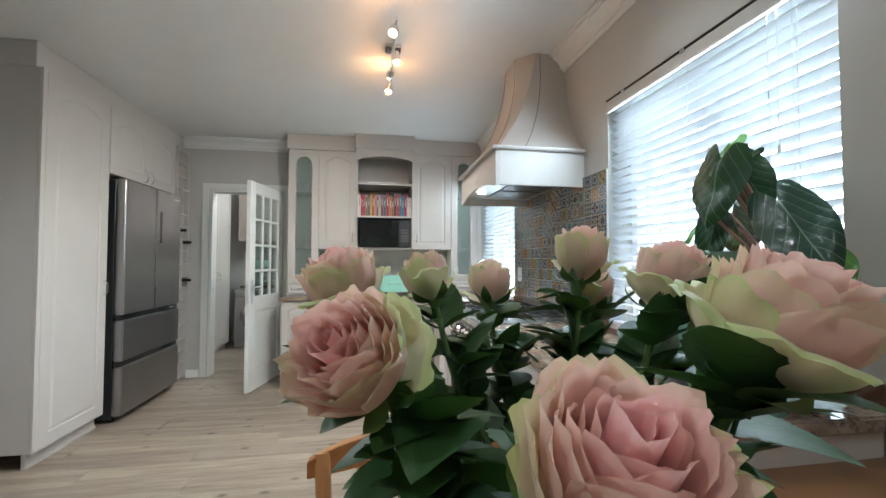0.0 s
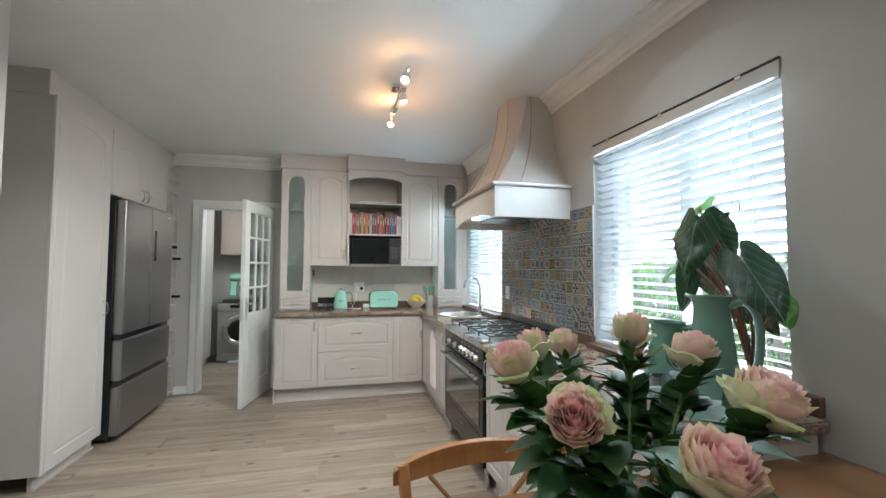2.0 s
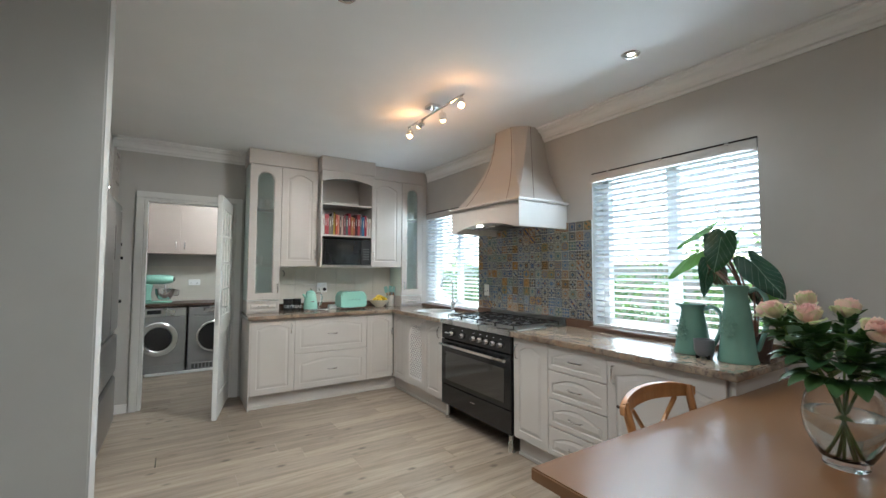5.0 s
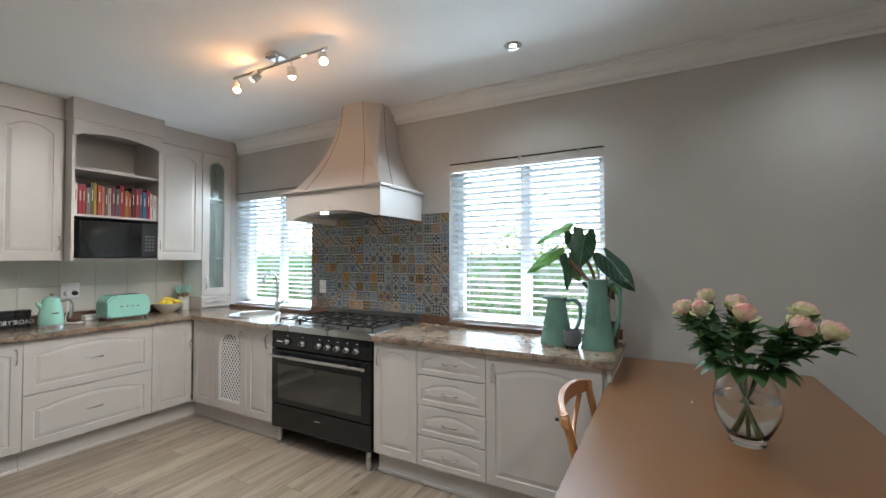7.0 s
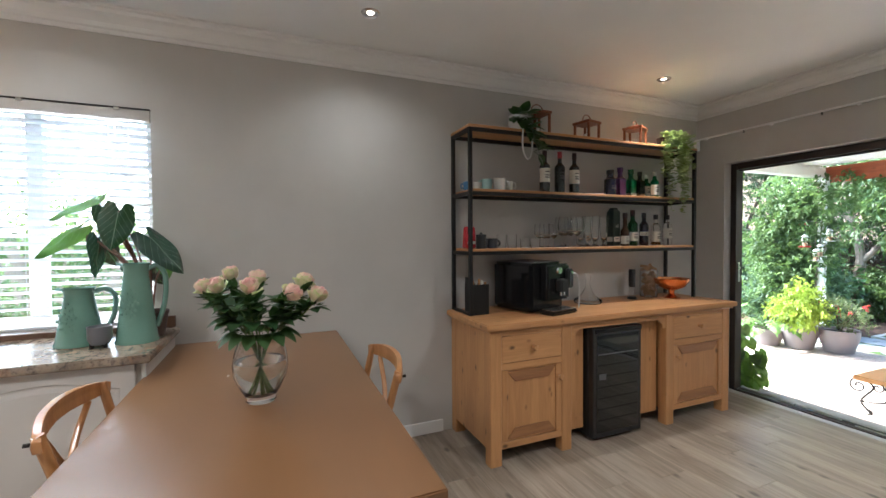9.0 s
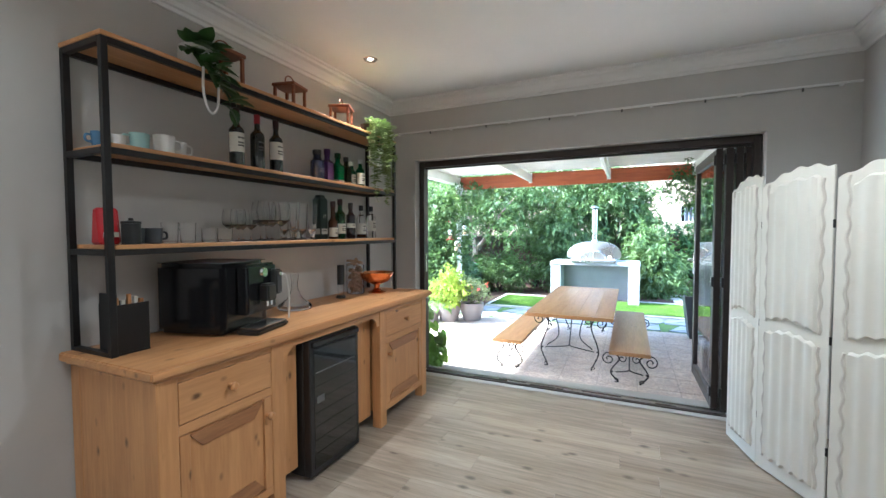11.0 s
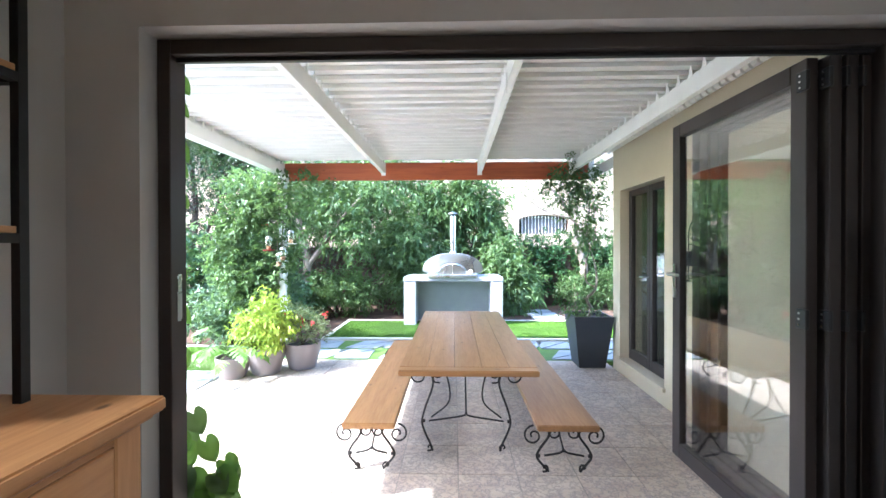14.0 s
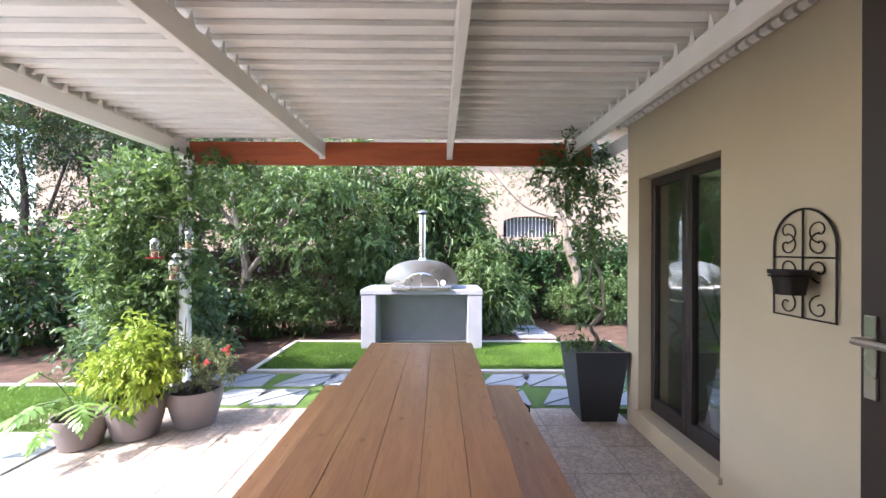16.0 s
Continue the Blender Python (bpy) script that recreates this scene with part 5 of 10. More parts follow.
M_RLEAF, nt, b = nodes_of("rose_leaf")
v = coords(nt)
g = nt.nodes.new("ShaderNodeNewGeometry")
c = mixc(nt, g.outputs["Random Per Island"], (0.018, 0.055, 0.018), (0.045, 0.10, 0.025))
c = mixc(nt, ramp(nt, noise_of(nt, v, 40.0), 0.4, 0.7), c, (0.03, 0.075, 0.02))
nt.links.new(c, b.inputs["Base Color"])
b.inputs["Roughness"].default_value = 0.5
bump(nt, b, noise_of(nt, v, 120.0), 0.3, 0.002)
tl = put(nt, "ShaderNodeBsdfTranslucent", {"Color": (0.12, 0.26, 0.03, 1)})
mx = nt.nodes.new("ShaderNodeMixShader")
mx.inputs[0].default_value = 0.07
nt.links.new(b.outputs[0], mx.inputs[1])
nt.links.new(tl.outputs[0], mx.inputs[2])
nt.links.new(mx.outputs[0], nt.nodes["Material Output"].inputs[0])


def leaf_blade(base, tip, up, width, bm, teeth=10, fold=0.25, droop=0.15, mi=0):
    """A serrated, folded leaf from base to tip."""
    base, tip, up = Vector(base), Vector(tip), Vector(up)
    d = tip - base
    L = d.length
    side = d.cross(up).normalized()
    nrm = side.cross(d).normalized()
    mids, lefts, rights = [], [], []
    n = teeth
    for i in range(n + 1):
        t = i / n
        c0 = base + d * t - nrm * (droop * L * t * t)
        w = width * math.sin(math.pi * t ** 0.75) ** 0.8 if 0 < t < 1 else 0.0
        ser = 1 + 0.035 * (1 if i % 2 else -1)
        mids.append(bm.verts.new(c0))
        if 0 < t < 1:
            half = w / 2 * ser
            lefts.append((bm.verts.new(c0 + side * half * 0.5 + nrm * fold * half * 0.45), bm.verts.new(c0 + side * half + nrm * fold * half)))
            rights.append((bm.verts.new(c0 - side * half * 0.5 + nrm * fold * half * 0.45), bm.verts.new(c0 - side * half + nrm * fold * half)))
        else:
            lefts.append(None)
            rights.append(None)
    out = []
    for i in range(n):
        for arr, flip in ((lefts, 1), (rights, 0)):
            a, b_ = arr[i], arr[i + 1]
            quads = []
            if a and b_:
                quads = [(mids[i], mids[i + 1], b_[0], a[0]), (a[0], b_[0], b_[1], a[1])]
            elif b_:
                quads = [(mids[i], mids[i + 1], b_[0]), (mids[i], b_[0], b_[1])]
            elif a:
                quads = [(mids[i], mids[i + 1], a[0]), (a[0], mids[i + 1], a[1])]
            for q in quads:
                f = bm.faces.new(q if flip else q[::-1])
                f.material_index = mi
                f.smooth = True
    return bm


ROSES = [
    ((0.152, 0.488, 1.232), (-0.35, -0.10, 1.0), 0.040, 0.75, "full blown pale pink rose with greenish outer petals"),
    ((0.235, 0.590, 1.232), (-0.3, 0.35, 1.0), 0.036, 0.35, "half open cream and pink rose"),
    ((0.320, 0.640, 1.222), (0.1, 0.5, 1.0), 0.036, 0.45, "half open pale rose at the back of the bunch"),
    ((0.402, 0.563, 1.256), (0.1, 0.1, 1.0), 0.039, 0.15, "upright closed pink rose bud, tallest in the vase"),
    ((0.452, 0.625, 1.215), (0.3, 0.3, 1.0), 0.032, 0.25, "small closed rose bud at the back"),
    ((0.440, 0.474, 1.234), (0.35, -0.05, 1.0), 0.042, 0.45, "half open rose with ruffled cream petals"),
    ((0.168, 0.358, 1.202), (-0.50, -0.85, 0.70), 0.041, 0.80, "open rose with a tight pink spiral centre"),
    ((0.362, 0.304, 1.222), (0.25, -0.35, 0.95), 0.045, 0.85, "wide open rose with pink ruffled heart"),
    ((0.254, 0.265, 1.180), (-0.05, -0.55, 0.90), 0.045, 0.95, "large open rose with a deep pink centre and green rim"),
]
rl = random.Random(3)
ends = [rose(a, w, R, o, 20 + i, lb) for i, (a, w, R, o, lb) in enumerate(ROSES)]
foliage = thing("rose_foliage", "dark green serrated rose leaves spreading over the vase rim", "leaves", (VX, VY, TZ + 0.026))
for k, (mid, neck) in enumerate(ends):
    bm = bmesh.new()
    for j in range(12):
        t = 0.12 + 0.80 * j / 11
        p = mid.lerp(neck, t) + Vector((neck.x, neck.y, 0)) * 0.08
        out = Vector((p.x, p.y, 0))
        a0 = math.atan2(out.y, out.x) + rl.uniform(-1.9, 1.9)
        el = rl.uniform(-0.1, 1.1) if j % 3 else rl.uniform(0.9, 1.4)
        d = Vector((math.cos(a0) * math.cos(el), math.sin(a0) * math.cos(el), math.sin(el)))
        L = rl.uniform(0.042, 0.060)
        stem_end = p + d * L * 0.3
        tube([p, stem_end], 0.0012, 5, bm)
        leaf_blade(stem_end, stem_end + d * L * rl.uniform(0.95, 1.2), (0.2, 0.1, 1), L * 0.74, bm, 16, 0.22, rl.uniform(0.0, 0.25))
        for s in (-1, 1):
            side = d.cross(Vector((0, 0.1, 1))).normalized() * s
            q = p + d * L * 0.25
            leaf_blade(q, q + (d * 0.55 + side * 0.8).normalized() * L * 0.95, (0.1, 0.2, 1), L * 0.66, bm, 16, 0.22, rl.uniform(0.0, 0.3))
    part("leaf_spray", bm, M_RLEAF, foliage)
for k in range(16):
    bm = bmesh.new()
    a0 = k * 0.41
    for j in range(3):
        el = -0.15 + 0.25 * j
        d = Vector((math.cos(a0 + 0.3 * j) * math.cos(el), math.sin(a0 + 0.3 * j) * math.cos(el), math.sin(el)))
        p = Vector((math.cos(a0) * (0.055 + 0.02 * j), math.sin(a0) * (0.055 + 0.02 * j), 0.235 + 0.045 * j))
        L = 0.07
        leaf_blade(p + d * 0.02, p + d * (0.02 + L * 1.1), (0, 0, 1), L * 0.78, bm, 16, 0.25, 0.35)
        tube([p, p + d * 0.04], 0.0012, 5, bm)
    part("leaf_spray", bm, M_RLEAF, foliage)

# jugs and the large leaved plant
M_JUG = plain("sage_enamel", (0.15, 0.275, 0.22), 0.2, 0, 0.05, 8, 80, 0.03, 0.4)
M_JUGIN = plain("dark_jug_inside", (0.03, 0.035, 0.035), 0.6)


def jug(at, turn, k, H, label):
    j = thing("enamel_jug", label, "jug", at, turn, "sage green jugs on the worktop")
    r = k
    part("body", lathe([(0, 0), (r * 1.04, 0), (r * 1.05, 0.008), (r * 0.98, 0.02), (r * 0.60, H * 0.84), (r * 0.58, H * 0.90), (r * 0.66, H), (r * 0.70, H + 0.004), (r * 0.66, H + 0.002), (r * 0.55, H * 0.90), (r * 0.50, H * 0.6), (0, H * 0.55)], 32), M_JUG, j, smooth=True)
    part("inside", lathe([(0, H * 0.57), (r * 0.50, H * 0.62), (r * 0.545, H * 0.88)], 24), M_JUGIN, j, smooth=True)
    part("handle", tube(bez([(r * 0.58, 0, H * 0.93), (r * 1.05, 0, H * 0.97), (r * 1.42, 0, H * 0.82), (r * 1.38, 0, H * 0.5), (r * 1.05, 0, H * 0.22), (r * 0.92, 0, H * 0.16)], 6), [0.017] * 31, 10, flat=0.7), M_JUG, j, smooth=True)
    part("lip", tube(bez([(-r * 0.62, -0.015, H * 0.99), (-r * 0.83, 0, H * 1.01), (-r * 0.62, 0.015, H * 0.99)], 4), 0.006, 8), M_JUG, j, smooth=True)
    bm = bmesh.new()
    for i in range(21):
        a, rr = i * 2.4, 0.0085 * math.sqrt(i) * 1.2
        y, z = rr * math.cos(a), H * 0.5 + rr * math.sin(a) * 1.5
        x = -(r * 0.79 + 0.001)
        lathe([(0, -0.004), (0.0075, -0.002), (0.006, 0.003), (0, 0.005)], 6, bm, (x - 0.1 * (H * 0.5 - z), y, z), axis="x")
    bmesh.ops.rotate(bm, verts=bm.verts, cent=(0, 0, 0), matrix=Matrix.Rotation(radians(50), 3, "Z"))
    part("relief_flower", bm, M_JUG, j, "embossed flower posy", smooth=True)
    return j


jug((1.075, 1.030, 0.9005), -62, 0.086, 0.375, "tall sage green enamel jug with an embossed posy and handle")
jug((1.125, 1.268, 0.9005), -70, 0.094, 0.262, "short sage green enamel jug with an embossed posy")
sp = thing("plant_pot", "small grey glazed pot on three feet in front of the jugs", "pot", (1.005, 1.155, 0.9005))
sp.scale = (1.0, 1.0, 1.3)
M_GREY = plain("grey_glaze", (0.16, 0.165, 0.18), 0.35, vary=0.08)
part("body", lathe([(0, 0.012), (0.035, 0.012), (0.046, 0.03), (0.048, 0.075), (0.044, 0.075), (0.04, 0.04), (0, 0.035)], 24), M_GREY, sp, smooth=True)
for i in range(3):
    part("foot", rod(0.009, 0, 0.02, 8, at=(0.03 * math.cos(i * 2.1), 0.03 * math.sin(i * 2.1), 0)), M_IRON, sp)
def veined(name, dark, through_light):
    """A broad glossy leaf with pale veins."""
    m_, nt, b = nodes_of(name)
    tcn = nt.nodes.new("ShaderNodeTexCoord")
    sepn = nt.nodes.new("ShaderNodeSeparateXYZ")
    uvn = nt.nodes.new("ShaderNodeUVMap")
    nt.links.new(uvn.outputs[0], sepn.inputs[0])
    uu, vv = sepn.outputs[0], sepn.outputs[1]
    au = math_node(nt, "ABSOLUTE", math_node(nt, "SUBTRACT", uu, 0.5))
    rib = math_node(nt, "ABSOLUTE", math_node(nt, "SINE", math_node(nt, "MULTIPLY", math_node(nt, "ADD", vv, math_node(nt, "MULTIPLY", au, -1.1)), 15.0)))
    veins = math_node(nt, "LESS_THAN", rib, 0.07)
    midl = math_node(nt, "LESS_THAN", au, 0.012)
    vn = math_node(nt, "MAXIMUM", veins, midl)
    base_c = mixc(nt, noise_of(nt, coords(nt), 20.0), dark, tuple(2 * k for k in dark))
    c = mixc(nt, math_node(nt, "MULTIPLY", vn, 0.55), base_c, (0.20, 0.30, 0.22))
    nt.links.new(c, b.inputs["Base Color"])
    b.inputs["Roughness"].default_value = 0.24
    bump(nt, b, math_node(nt, "ADD", math_node(nt, "MULTIPLY", rib, 0.25), noise_of(nt, coords(nt), 45.0)), 0.45, 0.006)
    tl = put(nt, "ShaderNodeBsdfTranslucent", {"Color": (0.20, 0.42, 0.06, 1)})
    mx = nt.nodes.new("ShaderNodeMixShader")
    mx.inputs[0].default_value = through_light
    nt.links.new(b.outputs[0], mx.inputs[1])
    nt.links.new(tl.outputs[0], mx.inputs[2])
    nt.links.new(mx.outputs[0], nt.nodes["Material Output"].inputs[0])
    return m_


M_ALO = veined("veined_leaf", (0.010, 0.030, 0.020), 0.03)
# Brighter leaf copy: light from the window behind is put into its colour
M_ALOB = veined("backlit_veined_leaf", (0.045, 0.11, 0.03), 0.22)
M_ALOP = veined("purple_leaf_underside", (0.030, 0.018, 0.022), 0.05)


def heart_leaf(name, parent, stalk, tip, normal, width, mat, curl=0.25, n=14, m=8):
    """A broad heart shaped leaf hung from its stalk, with lobes behind it."""
    stalk, tip, normal = Vector(stalk), Vector(tip), Vector(normal)
    d = tip - stalk
    L = d.length
    dn = d.normalized()
    side = dn.cross(normal).normalized()
    nrm = side.cross(dn).normalized()
    bm = bmesh.new()
    uvl = bm.loops.layers.uv.new("uv")
    grid, uvs = [], {}
    for j in range(n + 1):
        t = j / n
        row = []
        w = width / 2 * (math.sin(math.pi * (0.16 + 0.84 * t) ** 0.85)) ** 0.85
        w = max(w, 0.0008)
        for i in range(-m, m + 1):
            s = i / m
            back = -0.24 * L * (1 - t) ** 2 * min(1, abs(s) * 2.2) * (1.0)
            p = stalk + dn * (L * t + back) + side * (w * s) - nrm * (curl * w * s * s + 0.12 * L * t * t) + nrm * 0.006 * math.sin(9 * t + 3 * abs(s))
            v = bm.verts.new(p)
            uvs[v] = (0.5 + s * 0.5 * w / (width / 2), t + back / L)
            row.append(v)
        grid.append(row)
    for a, b2 in zip(grid, grid[1:]):
        for i in range(2 * m):
            f = bm.faces.new((a[i], a[i + 1], b2[i + 1], b2[i]))
            f.smooth = True
            for lp in f.loops:
                lp[uvl].uv = uvs[lp.vert]
    return part(name, bm, mat, parent)


pl = thing("house_plant", "potted elephant ear plant with dark veined leaves before the blind", "plant", (1.21, 1.00, 0.9005))
M_POTB = plain("dark_plastic_pot", (0.06, 0.035, 0.03), 0.45)
M_SOIL = plain("soil", (0.035, 0.022, 0.015), 0.9, vary=0.3, scale=40, relief=0.6)
part("pot", lathe([(0, 0), (0.055, 0), (0.072, 0.11), (0.075, 0.11), (0.075, 0.125), (0.069, 0.125), (0.066, 0.09), (0, 0.09)], 24), M_POTB, pl, smooth=True)
part("soil", rod(0.066, 0.08, 0.10, 20), M_SOIL, pl)
M_STALK = plain("reddish_stalk", (0.22, 0.10, 0.07), 0.4, vary=0.15, scale=20)
O = Vector((1.21, 1.00, 0.9005))
for st_, tp, nr, w, mt in (
    ((1.100, 1.100, 1.530), (1.050, 1.120, 1.350), (-0.95, -0.30, 0.25), 0.145, M_ALO),
    ((1.240, 1.190, 1.545), (1.290, 1.128, 1.400), (-0.8, -0.5, 0.3), 0.130, M_ALO),
    ((1.150, 0.990, 1.405), (1.100, 0.830, 1.235), (-0.80, -0.50, 0.45), 0.150, M_ALO),
    ((1.180, 1.210, 1.387), (1.120, 1.186, 1.215), (-0.6, -0.9, 0.1), 0.085, M_ALO),
    ((1.250, 1.238, 1.600), (1.310, 1.460, 1.515), (-0.5, 0.3, 0.8), 0.110, M_ALOB),
    ((1.270, 1.310, 1.450), (1.300, 1.520, 1.320), (-0.7, 0.1, 0.7), 0.130, M_ALOB),
    ((1.250, 1.222, 1.400), (1.220, 1.141, 1.270), (-0.8, -0.6, 0.2), 0.120, M_ALOP),
    ((1.250, 1.111, 1.250), (1.220, 1.024, 1.195), (-0.8, -0.3, 0.5), 0.060, M_ALO),
    ((1.270, 0.958, 1.262), (1.260, 0.933, 1.180), (-0.9, -0.3, 0.3), 0.075, M_ALOB),
    ((1.250, 1.016, 1.235), (1.240, 0.953, 1.160), (-0.9, -0.3, 0.3), 0.060, M_ALOP),
    ((1.200, 1.186, 1.496), (1.180, 1.066, 1.570), (-0.3, -0.5, 0.9), 0.070, M_ALO),
):
    lf = heart_leaf("leaf", pl, Vector(st_) - O, Vector(tp) - O, nr, w, mt)
    s = Vector(st_) - O
    part("stalk", tube(bez([(0.0, 0.0, 0.10), (s.x * 0.35, s.y * 0.4, 0.10 + s.z * 0.5), tuple(s)], 8), [0.006] * 4 + [0.0045] * 30, 7), M_STALK, lf, smooth=True)

# pine sideboard
M_PBEV = wood("pine_bevel", (0.40, 0.19, 0.075), (0.22, 0.095, 0.04), 0.4, "y", 1.5, 1.0, 0.12, 0.05)
sb = thing("sideboard", "waxed pine sideboard with two cupboards round a wine fridge", "sideboard", (0, 0, 0))
BX, BY0, BY1 = 0.815, -2.935, -0.775
part("top", box(0.775, 1.396, -2.975, -0.735, 0.838, 0.875, 0.006, seg=2), M_PINE, sb)
part("top_moulding", box(0.795, 1.396, -2.955, -0.755, 0.822, 0.8375, 0.005), M_PINE, sb)
for y in (BY0, -2.29, -1.375, BY1 - 0.03):
    part("side_panel", box(BX + 0.02, 1.39, y, y + 0.03, 0.10, 0.8215, 0.002), M_PINEV, sb)
for y in (BY0, -2.315, -1.375, BY1 - 0.075):
    part("post", box(BX, BX + 0.07, y - 0.002, y + 0.0772, 0, 0.8212, 0.004), M_PINEV, sb)
for y in (BY0, BY1 - 0.075):
    part("back_post", box(1.325, 1.394, y - 0.002, y + 0.0772, 0, 0.8212, 0.004), M_PINEV, sb)
for y0, y1, hd_ in ((BY0 + 0.076, -2.3155, 1), (-1.299, BY1 - 0.0755, -1)):
    for z0, z1 in ((0.795, 0.8213), (0.585, 0.625), (0.10, 0.14)):
        part("rail", box(BX + 0.004, BX + 0.03, y0, y1, z0, z1, 0.001), M_PINE, sb)
    dr = part("drawer", box(BX + 0.002, BX + 0.024, y0 + 0.003, y1 - 0.003, 0.628, 0.792, 0.003), M_PINE, sb)
    kn = [(0, 0), (0.012, 0), (0.009, -0.012), (0.018, -0.022), (0.019, -0.032), (0.012, -0.040), (0, -0.042)]
    part("knob", lathe(kn, 16, axis="x", at=(BX + 0.002, (y0 + y1) / 2, 0.71)), M_PINEV, dr, "turned wooden knob", smooth=True)
    w, z0, z1 = y1 - y0, 0.143, 0.582
    bm = bmesh.new()
    fr_, st2 = 0.0, 0.055
    box(BX + 0.002, BX + 0.026, y0 + 0.003, y0 + 0.045, z0, z1, 0.002, bm)
    box(BX + 0.002, BX + 0.026, y1 - 0.045, y1 - 0.003, z0, z1, 0.002, bm)
    box(BX + 0.014, BX + 0.026, y0 + 0.045, y1 - 0.045, z0, z1, 0, bm)
    dd = part("door", bm, M_PINEV, sb)
    for za, zb in ((z0 + 0.01, z0 + 0.075), (z1 - 0.01, z1 - 0.075)):
        bm = prism([(y0 + 0.046, za), (y1 - 0.046, za), (y1 - 0.10, zb), (y0 + 0.10, zb)], BX + 0.006, BX + 0.0138, "x")
        part("bevelled_panel", bm, M_PBEV, dd)
    ky = y0 + 0.035 if hd_ < 0 else y1 - 0.035
    ky = y0 + 0.03 if hd_ < 0 else y1 - 0.03
    part("knob", lathe(kn, 16, axis="x", at=(BX + 0.002, ky, 0.50)), M_PINEV, dd, "turned wooden knob", smooth=True)
for y0, y1 in ((-2.24, -1.376),):
    ol = [(y0, 0.8213), (y0, 0.72), (y0 + 0.03, 0.72), (y0 + 0.035, 0.755), (y0 + 0.075, 0.785), (y1 - 0.075, 0.785), (y1 - 0.035, 0.755), (y1 - 0.03, 0.72), (y1, 0.72), (y1, 0.8213)]
    part("shaped_rail", prism(ol, BX + 0.008, BX + 0.03, "x", bevel=0.001), M_PINE, sb)
    bm = bmesh.new()
    for i in range(8):
        box(1.365, 1.378, y0 + 0.108 * i - 0.045, y0 + 0.108 * (i + 1) - 0.047, 0.08, 0.82, 0.001, bm)
    part("back_boards", bm, M_PINEV, sb)
    for ya, yb in ((-1.545, -1.377), (-2.239, -2.03)):
        part("filler_board", box(0.90, 0.918, ya, yb, 0.08, 0.784, 0.002), M_PINEV, sb)
wf = thing("wine_fridge", "black under counter wine fridge with a glass door and lit strip", "fridge", (0.84, -1.56, 0), -90)
WW, WH = 0.435, 0.775
part("body", box(0, WW, 0.03, 0.48, 0.02, WH, 0.004), M_BLACK, wf)
M_SMOKE = plain("smoked_glass", (0.008, 0.009, 0.010), 0.05, 0, 0.02, relief=0, coat=0.6)
d = part("door", box(0, WW, -0.02, 0.029, 0.022, WH, 0.005), M_BLACK, wf)
part("glass", box(0.03, WW - 0.03, -0.0225, -0.0205, 0.06, WH - 0.05), M_SMOKE, d, "dark glass door panel")
part("handle", box(0.01, WW - 0.01, -0.035, -0.0205, WH - 0.035, WH - 0.003, 0.004), M_BLACKG, d)
for i in range(7):
    part("rack_line", box(0.04, WW - 0.04, -0.0235, -0.0227, 0.14 + i * 0.075, 0.147 + i * 0.075), M_BLACKG if i < 6 else M_DIM, d)
part("label", box(0.05, 0.11, -0.0236, -0.0227, 0.42, 0.46), M_DIM, d)
for x in (0.04, WW - 0.04):
    part("foot", rod(0.014, 0, 0.021, 10, at=(x, 0.05, 0)), M_CHROME, wf)

# shelf rack on the sideboard
SHX0, SHX1, SHY0, SHY1 = 1.092, 1.388, -2.925, -0.775
sh = thing("shelf_rack", "black steel frame rack with three pine shelves above the sideboard", "shelves")
T = 0.024
for x in (SHX0, SHX1 - T):
    for y in (SHY0, SHY1 - T):
        part("post", box(x, x + T, y, y + T, 0.8755, 2.1175, 0.001), M_BLACKM, sh)
for z in (1.318, 1.717, 2.136):
    for x in (SHX0, SHX1 - T):
        part("rail", box(x, x + T, SHY0 + T + 0.0003, SHY1 - T - 0.0003, z - 0.042, z - 0.018, 0.001), M_BLACKM, sh)
    for y in (SHY0, SHY1 - T):
        part("rail", box(SHX0 + T + 0.0003, SHX1 - T - 0.0003, y, y + T, z - 0.042, z - 0.018, 0.001), M_BLACKM, sh)
    e = 0.027 if z < 2 else -0.004
    part("shelf", box(SHX0 + (0.003 if z < 2 else -0.004), SHX1 - 0.003, SHY0 + e, SHY1 - e, z - 0.0178, z, 0.002), M_PINE, sh)
part("bottom_rail", box(SHX0 + T, SHX1 - T, SHY1 - T, SHY1, 0.8757, 0.893, 0.001), M_BLACKM, sh)

# bottles and glasses
M_CORK = plain("cork", (0.40, 0.25, 0.14), 0.8, vary=0.15, scale=60)
M_LABELW = plain("cream_label", (0.66, 0.63, 0.55), 0.6)
M_PRINT = plain("label_print", (0.08, 0.07, 0.07), 0.6)


def tinted(nm, c, w=0.75):
    return plain(nm, c, 0.06, 0, 0.05, relief=0, trans=w)


BG = {
    "wine": plain("dark_wine_glass", (0.012, 0.014, 0.012), 0.08, relief=0, coat=0.4),
    "navy": plain("navy_glass", (0.012, 0.015, 0.04), 0.08, relief=0, coat=0.4),
    "purple": tinted("purple_glass", (0.20, 0.09, 0.27), 0.5),
    "green": tinted("green_glass", (0.01, 0.27, 0.10), 0.6),
    "dgreen": tinted("deep_green_glass", (0.015, 0.11, 0.035), 0.5),
    "brown": plain("brown_glass", (0.045, 0.018, 0.010), 0.12, relief=0),
    "dark": plain("dark_berry_glass", (0.02, 0.012, 0.02), 0.06, relief=0, coat=0.5),
    "clear": M_GLASS,
    "tin": plain("dark_green_tin", (0.02, 0.035, 0.03), 0.35),
}
M_FOIL = plain("foil_cap", (0.03, 0.01, 0.012), 0.35, 0.3)
M_REDC = plain("red_cap", (0.30, 0.02, 0.03), 0.35)


